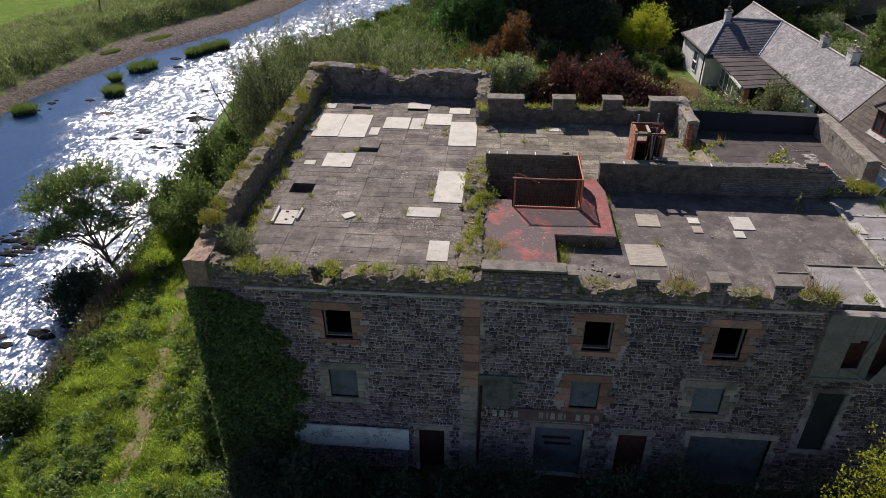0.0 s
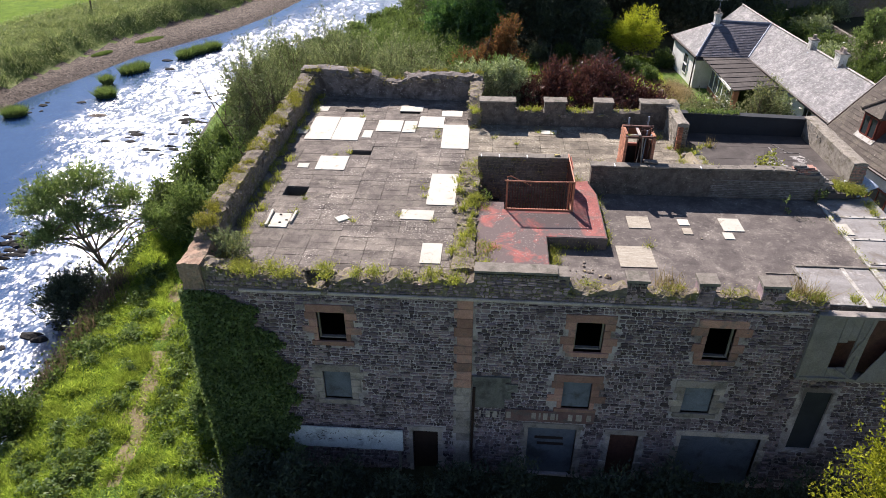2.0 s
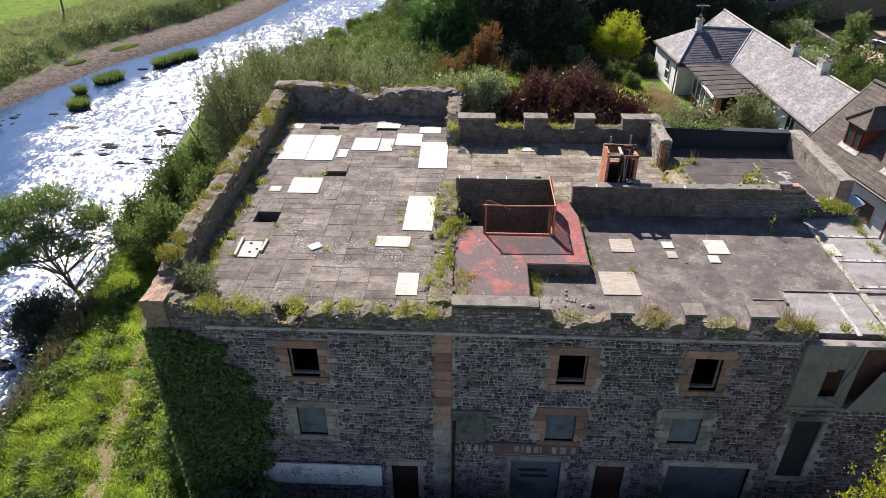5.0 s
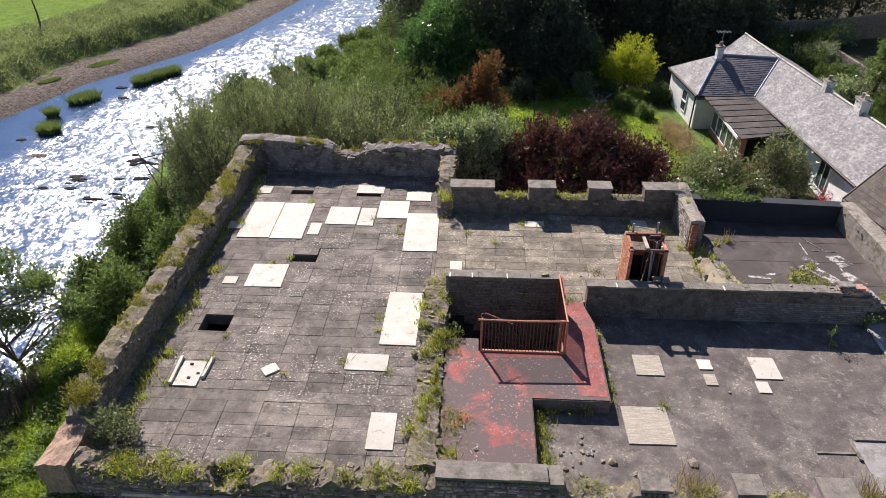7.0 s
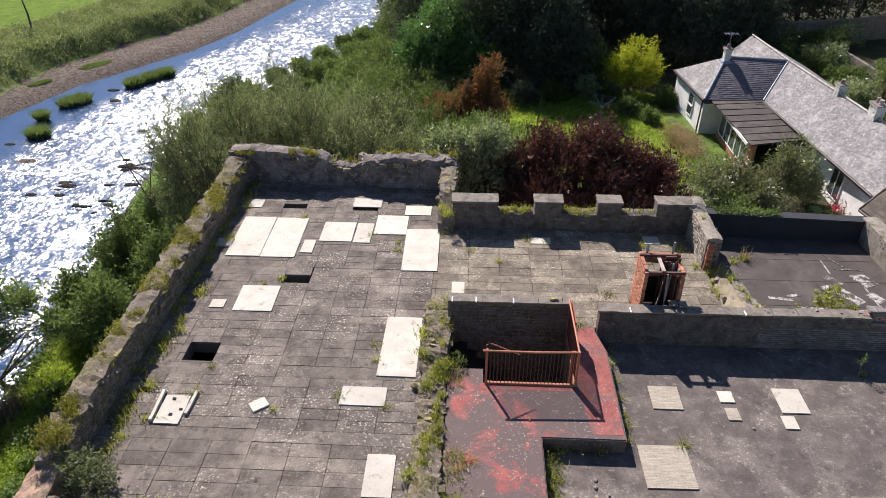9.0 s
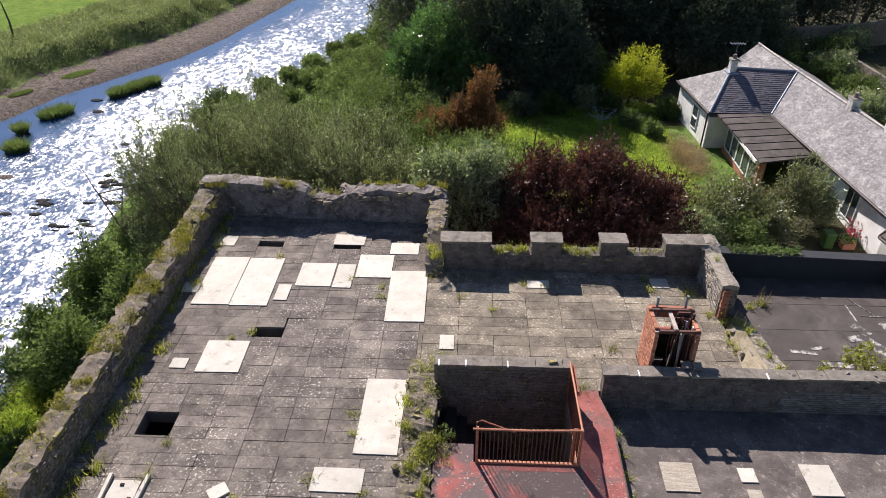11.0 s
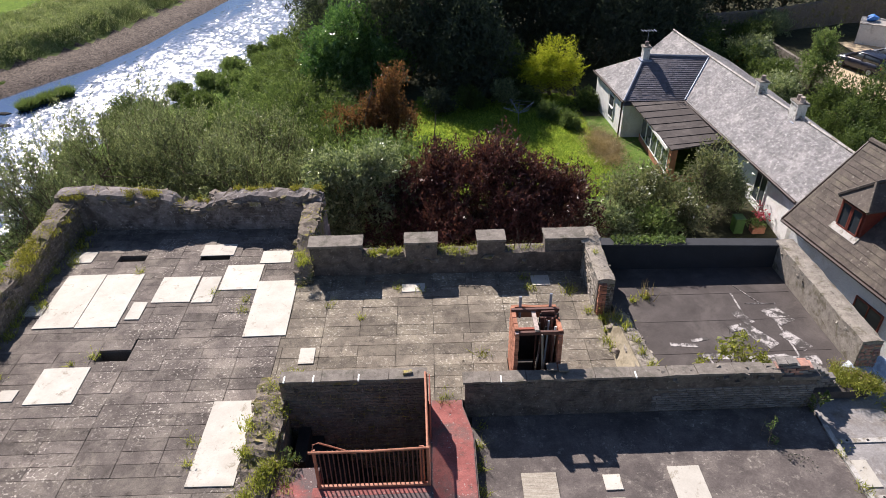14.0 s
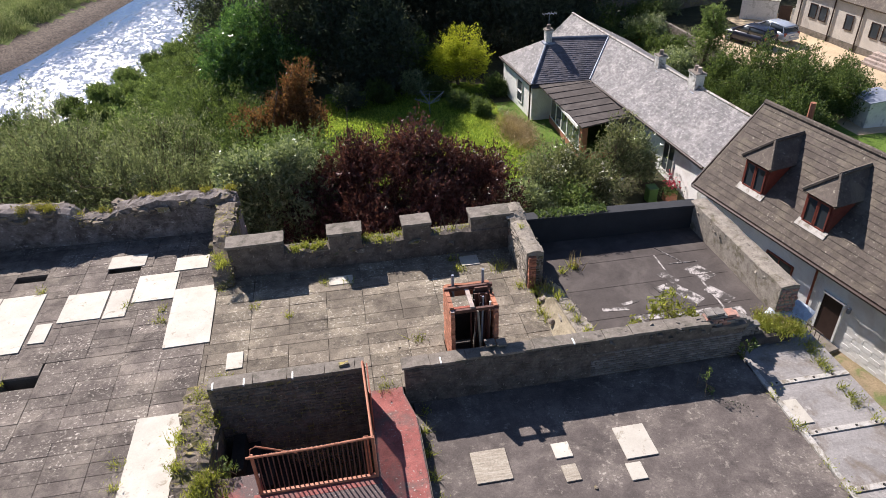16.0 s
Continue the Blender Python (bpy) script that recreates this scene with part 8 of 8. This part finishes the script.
spots = [(2.35, 18.9, 9.0, 0.35), (2.6, 19.2, 9.0, 0.25), (2.3, 19.4, 9.0, 0.25), (5.9, 24.3, 9.0, 0.2), (8.0, 20.35, 8.57, 0.18), (2.2, 22.4, 9.1, 0.3), (2.35, 21.9, 9.0, 0.2), (0.0, 23.2, 9.0, 0.16), (0.05, 22.6, 9.0, 0.12), (0.1, 28.6, 9.0, 0.14), (0.05, 28.1, 9.0, 0.14), (1.6, 29.2, 9.0, 0.12), (-3.6, 30.2, 9.0, 0.14), (-3.5, 26.3, 9.0, 0.16), (-4.0, 26.0, 9.0, 0.1), (-1.0, 29.0, 9.0, 0.14), (3.55, 27.6, 9.0, 0.12), (4.6, 28.9, 9.0, 0.16), (5.3, 28.8, 9.0, 0.16), (6.9, 25.9, 9.0, 0.14), (2.6, 28.2, 9.0, 0.12), (-4.4, 22.1, 9.0, 0.1), (-2.3, 20.6, 9.0, 0.1), (0.55, 20.85, 9.0, 0.12), (-0.7, 21.2, 9.0, 0.12), (-5.35, 20.2, 9.0, 0.2), (-4.5, 21.1, 9.0, 0.18), (8.4, 29.3, 9.0, 0.16)]
weeds("roof_weeds", "small tufts of grass in the joints of the roof", spots, 150, 0.2, "weed", 50, 0.4, spread=0.6)
spots = [(10.42, 27.32, 8.97, 0.16), (10.55, 27.2, 9.0, 0.2), (10.75, 27.0, 9.15, 0.2), (10.4, 26.7, 9.0, 0.14), (10.3, 26.3, 8.97, 0.2), (10.42, 26.0, 9.0, 0.14), (10.85, 26.5, 9.3, 0.16), (10.95, 25.9, 9.3, 0.14), (11.0, 25.4, 9.35, 0.12), (11.1, 24.8, 9.4, 0.14), (10.1, 27.6, 8.97, 0.16), (9.71, 28.6, 8.97, 0.28), (8.55, 28.75, 8.97, 0.2), (12.0, 28.5, 8.72, 0.17), (11.6, 28.35, 8.72, 0.12), (10.45, 28.9, 10.1, 0.08)]
weeds("wall_weeds", "grass on the collapsed length of wall", spots, 190, 0.26, "weed", 51, 0.3)
weeds("dry_weeds", "tall dry grass stalks at the broken wall", [(10.6, 27.25, 8.97, 0.22), (10.8, 27.1, 9.0, 0.2), (12.1, 28.55, 8.72, 0.2)], 60, 0.55, "dry", 55, 0.0, spread=0.3)
spots = [(x, 29.9 + rw.uniform(-0.1, 0.1), 9.7, rw.uniform(0.1, 0.2)) for x in (3.8, 4.1, 4.4, 4.6, 6.0, 6.3, 6.6, 6.9, 8.1, 8.5, 8.9)]
weeds("wall_moss", "moss and grass between the merlons", spots, 420, 0.16, "weed", 52, 0.4)
spots = [(15.95 + 0.9 * u + rw.gauss(0, 0.06), 25.1 - 0.6 * u + rw.gauss(0, 0.16), 8.74, rw.uniform(0.12, 0.24)) for u in np.linspace(0, 1, 26)]
weeds("corner_weeds", "dense yellow-green weeds heaped in the roof corner", spots, 170, 0.24, "weed", 56, 1.6, spread=0.6)
weeds("dry_weeds", "dead brown stalks among the corner weeds", spots[::3], 60, 0.3, "dry", 57, 0.6, spread=0.5)
spots = [(16.92 + rw.uniform(-0.08, 0.1), y, 8.42, rw.uniform(0.08, 0.2)) for y in (24.2, 24.0, 23.6, 23.5, 23.3, 22.7, 22.4, 22.2, 21.6, 20.9, 20.2, 19.4, 18.5)] + [(15.0, y, 8.55, rw.uniform(0.06, 0.12)) for y in (22.64, 21.75, 21.6, 20.57, 19.9, 19.3, 18.4)]
weeds("roof_weeds", "weeds along the gutters of the sheet roof", spots, 150, 0.22, "weed", 53, 1.4, spread=0.5)
tree("buddleia_sapling", "bright green self-seeded shrub on the felt roof", "shrub", (13.2, 25.3, 8.72), [(-0.1, 0, 0.75, 0.35, 0.3, 0.5), (0.55, 0.1, 0.45, 0.4, 0.3, 0.4), (-0.7, 0.1, 0.25, 0.35, 0.25, 0.2), (0.25, 0, 1.15, 0.15, 0.15, 0.4), (1.0, 0, 0.3, 0.3, 0.25, 0.3)], 900, 0.11, "weed", seed=220, radius=0.012, stems=5, clump=0.06, limbs=12, fill=0.1, spray=0.35, height=1.3)
tree("wall_seedling", "dark leafy seedling rooted at the wall end", "shrub", (15.0, 24.05, 8.5), [(0.05, 0, 0.35, 0.25, 0.2, 0.3)], 150, 0.1, "green", seed=221, radius=0.015, stems=2, clump=0.05, limbs=6, spray=0.15)
tree("roof_seedling", "thin green seedling growing from the asphalt roof", "shrub", (13.5, 23.15, ANNEX), [(0, 0, 0.55, 0.12, 0.12, 0.3), (0.1, -0.1, 0.2, 0.16, 0.16, 0.15)], 110, 0.08, "bright", seed=224, radius=0.01, stems=2, clump=0.04, limbs=6, spray=0.15)
tree("wall_seedling", "leafy seedling on the stairwell wall", "shrub", (2.25, 22.6, 8.95), [(0.1, 0, 0.22, 0.2, 0.2, 0.2)], 110, 0.08, "bright", seed=222, radius=0.015, stems=2, clump=0.05, limbs=6, spray=0.15)
tree("parapet_bush", "small grey-green bush on the parapet corner", "shrub", (-6.0, 18.2, 9.0), [(0, 0, 0.45, 0.6, 0.6, 0.45), (0.5, 0, 0.3, 0.4, 0.4, 0.3)], 2200, 0.08, "willow", seed=223, radius=0.02, stems=3, clump=0.06, spray=0.25)
weeds("roof_weeds", "dark creeping weeds on the asphalt roof", [(13.6, 23.0, ANNEX, 0.2), (13.85, 22.65, ANNEX, 0.25), (14.1, 22.4, ANNEX, 0.2)], 60, 0.08, "deep", 54, 1.2)

for x, y, z, wall in ((2.12, 24.14, 10.1, well), (2.8, 24.14, 10.1, well), (3.86, 24.14, 10.1, well), (7.22, 24.28, 9.78, long_wall), (10.45, 24.28, 9.79, long_wall)):
    part("paint_mark", boxes((x - 0.018, x + 0.018, y - 0.19, y + 0.02, z - 0.03, z + 0.012)), M["frame_white"], wall, "white painted line")
for k in range(9):
    lump("loose_stone", (6.6 + rr.gauss(0, 0.4), 25.75 + rr.gauss(0, 0.3), ROOF + 0.01), rr.uniform(0.015, 0.035), M["ruin"], "small dark crumb of stone on the slabs", "stone", "rubble on the roof")
for x, y, h, lean in ((8.15, 29.85, 0.55, 0.06), (8.35, 29.9, 0.7, -0.05), (8.6, 29.85, 0.5, 0.1), (8.45, 29.8, 0.4, 0.15)):
    tagged(part("dead_stalk", tube(bmesh.new(), [(x, y, 9.6), (x + lean, y, 9.7 + h * 0.6), (x + lean * 2.2, y + 0.03, 9.7 + h)], [0.014, 0.011, 0.006], 5), M["bark"]), "thin dead plant stalk standing on the parapet", "stalk", "dead stalks")
rc = np.random.default_rng(64)
creep = np.column_stack([rc.uniform(11.3, 13.6, 900), 30.2 + rc.normal(0, 0.12, 900), 9.67 + np.abs(rc.normal(0, 0.05, 900))])
tagged(quads_object("creeper", leaf_tris(rc, creep, 0.085, 0.8, 0.7), L["bright"]), "leafy creeper spilling over the felt upstand", "creeper", kind="stuff")

ob = part("loose_brick", worn(boxes((-0.11, 0.11, -0.05, 0.05, 0, 0.065)), 0.008, 2), M["ruin"])
ob.matrix_world = pose(5.0, 24.15, 10.1, 0, 0, 8)
tagged(ob, "single dark brick lying on the stairwell wall", "brick")
# plastic sheet where the roofs meet the house
sheet = part("plastic_sheet", worn(boxes((-0.6, 0.6, -0.45, 0.45, 0, 0.03)), 0.09, 7, 2), surface("pale_blue_plastic", [(0.3, (0.3, 0.36, 0.45)), (0.7, (0.5, 0.55, 0.62))], 3, 0.4, 0.3, 20, spec=0.5))
sheet.matrix_world = pose(17.0, 25.2, 8.72, 10, -8, 30)
tagged(sheet, "crumpled pale blue plastic sheet in the roof corner", "plastic sheet")
rq = random.Random(91)

# raking brick edge of the pulled-down wall above the sheet roof
for row in range(15):
    for k in range(int(5.6 - 0.36 * row)):
        ob = part("brick", boxes((-0.107, 0.107, -0.11, 0.11, 0, 0.07), bevel=0.007), M["whitebrick"], wall_east)
        ob.matrix_world = pose(15.05 + 0.225 * k + (0.11 if row % 2 else 0) + rq.uniform(-0.012, 0.012), 24.71 + rq.uniform(-0.012, 0.012), 8.43 + 0.078 * row, 0, 0, rq.uniform(-3, 3))

# ---- river stones and tufts ----
rk = np.random.default_rng(77)
verts, faces = [], []
for cx, cy, sx, sy, n in ((-25.2, 56.3, 0.8, 0.5, 8), (-28.1, 52.8, 0.7, 0.8, 12), (-24.9, 50.4, 0.8, 0.5, 8), (-21.8, 53.6, 0.7, 0.5, 8), (-24, 47, 3, 4, 6), (-29.2, 36, 0.6, 1.2, 10), (-30.6, 41, 0.8, 1.0, 6), (-22.5, 54, 1.2, 2, 10), (-27.6, 34.9, 0.9, 1.1, 60), (-41.5, 59, 1.5, 1.0, 12), (-24, 22, 2, 3, 16), (-22, 26, 2, 3, 14), (-31, 60, 4, 6, 10)):
    for _ in range(n):
        r = rk.uniform(0.1, 0.36)
        c = np.array([cx + rk.normal() * sx, cy + rk.normal() * sy, RIVER_Z - 0.02])
        bm = bmesh.new()
        bmesh.ops.create_icosphere(bm, subdivisions=1, radius=1)
        k = len(verts)
        sc = np.array([r * rk.uniform(0.9, 2.2), r * rk.uniform(0.5, 1.1), r * 0.5])
        verts += [tuple(c + np.array(v.co) * sc * rk.uniform(0.8, 1.2)) for v in bm.verts]
        faces += [tuple(k + v.index for v in f.verts) for f in bm.faces]
        bm.free()
me = bpy.data.meshes.new("river_rocks")
me.from_pydata(verts, [], faces)
tagged(finish(new("river_rocks", me), M["rock"]), "dark wet boulders breaking the shallow water", "rocks", kind="stuff")
for x, y, a, b, turn in ((-35.3, 61.9, 1.2, 1.0, 0), (-35.9, 69.5, 2.0, 1.2, 0.9), (-32.3, 74.6, 1.2, 0.9, 0.9), (-31.3, 76.2, 1.0, 0.9, 0.9), (-30.2, 77.6, 1.1, 0.9, 0.9), (-41.3, 56.6, 1.2, 0.9, 0.4), (-41.3, 73.2, 1.6, 0.8, 0.9), (-38.4, 79.0, 2.4, 1.0, 0.9), (-36.9, 65.4, 0.6, 0.5, 0), (-44.0, 53, 1.4, 1.2, 0.4)):
    k = 2600
    th, rad = rk.uniform(0, 2 * np.pi, k), np.sqrt(rk.random(k))
    px, py = rad * np.cos(th) * a * 0.75, rad * np.sin(th) * b * 0.7
    ct, st = math.cos(turn), math.sin(turn)
    X, Y = x + px * ct - py * st, y + px * st + py * ct
    base = np.maximum(ground_z(X, Y), RIVER_Z) - 0.05
    t = quads_object("grass_tussock", blades(rk, np.column_stack([X, Y, base]), 0.85 if (x > -37 or y < 60) and y < 78 else 0.22, 0.06, 0.4), L["bright"])
    tagged(t, "green tussock of reedy grass in the shallows", "tussock", "river tussocks")
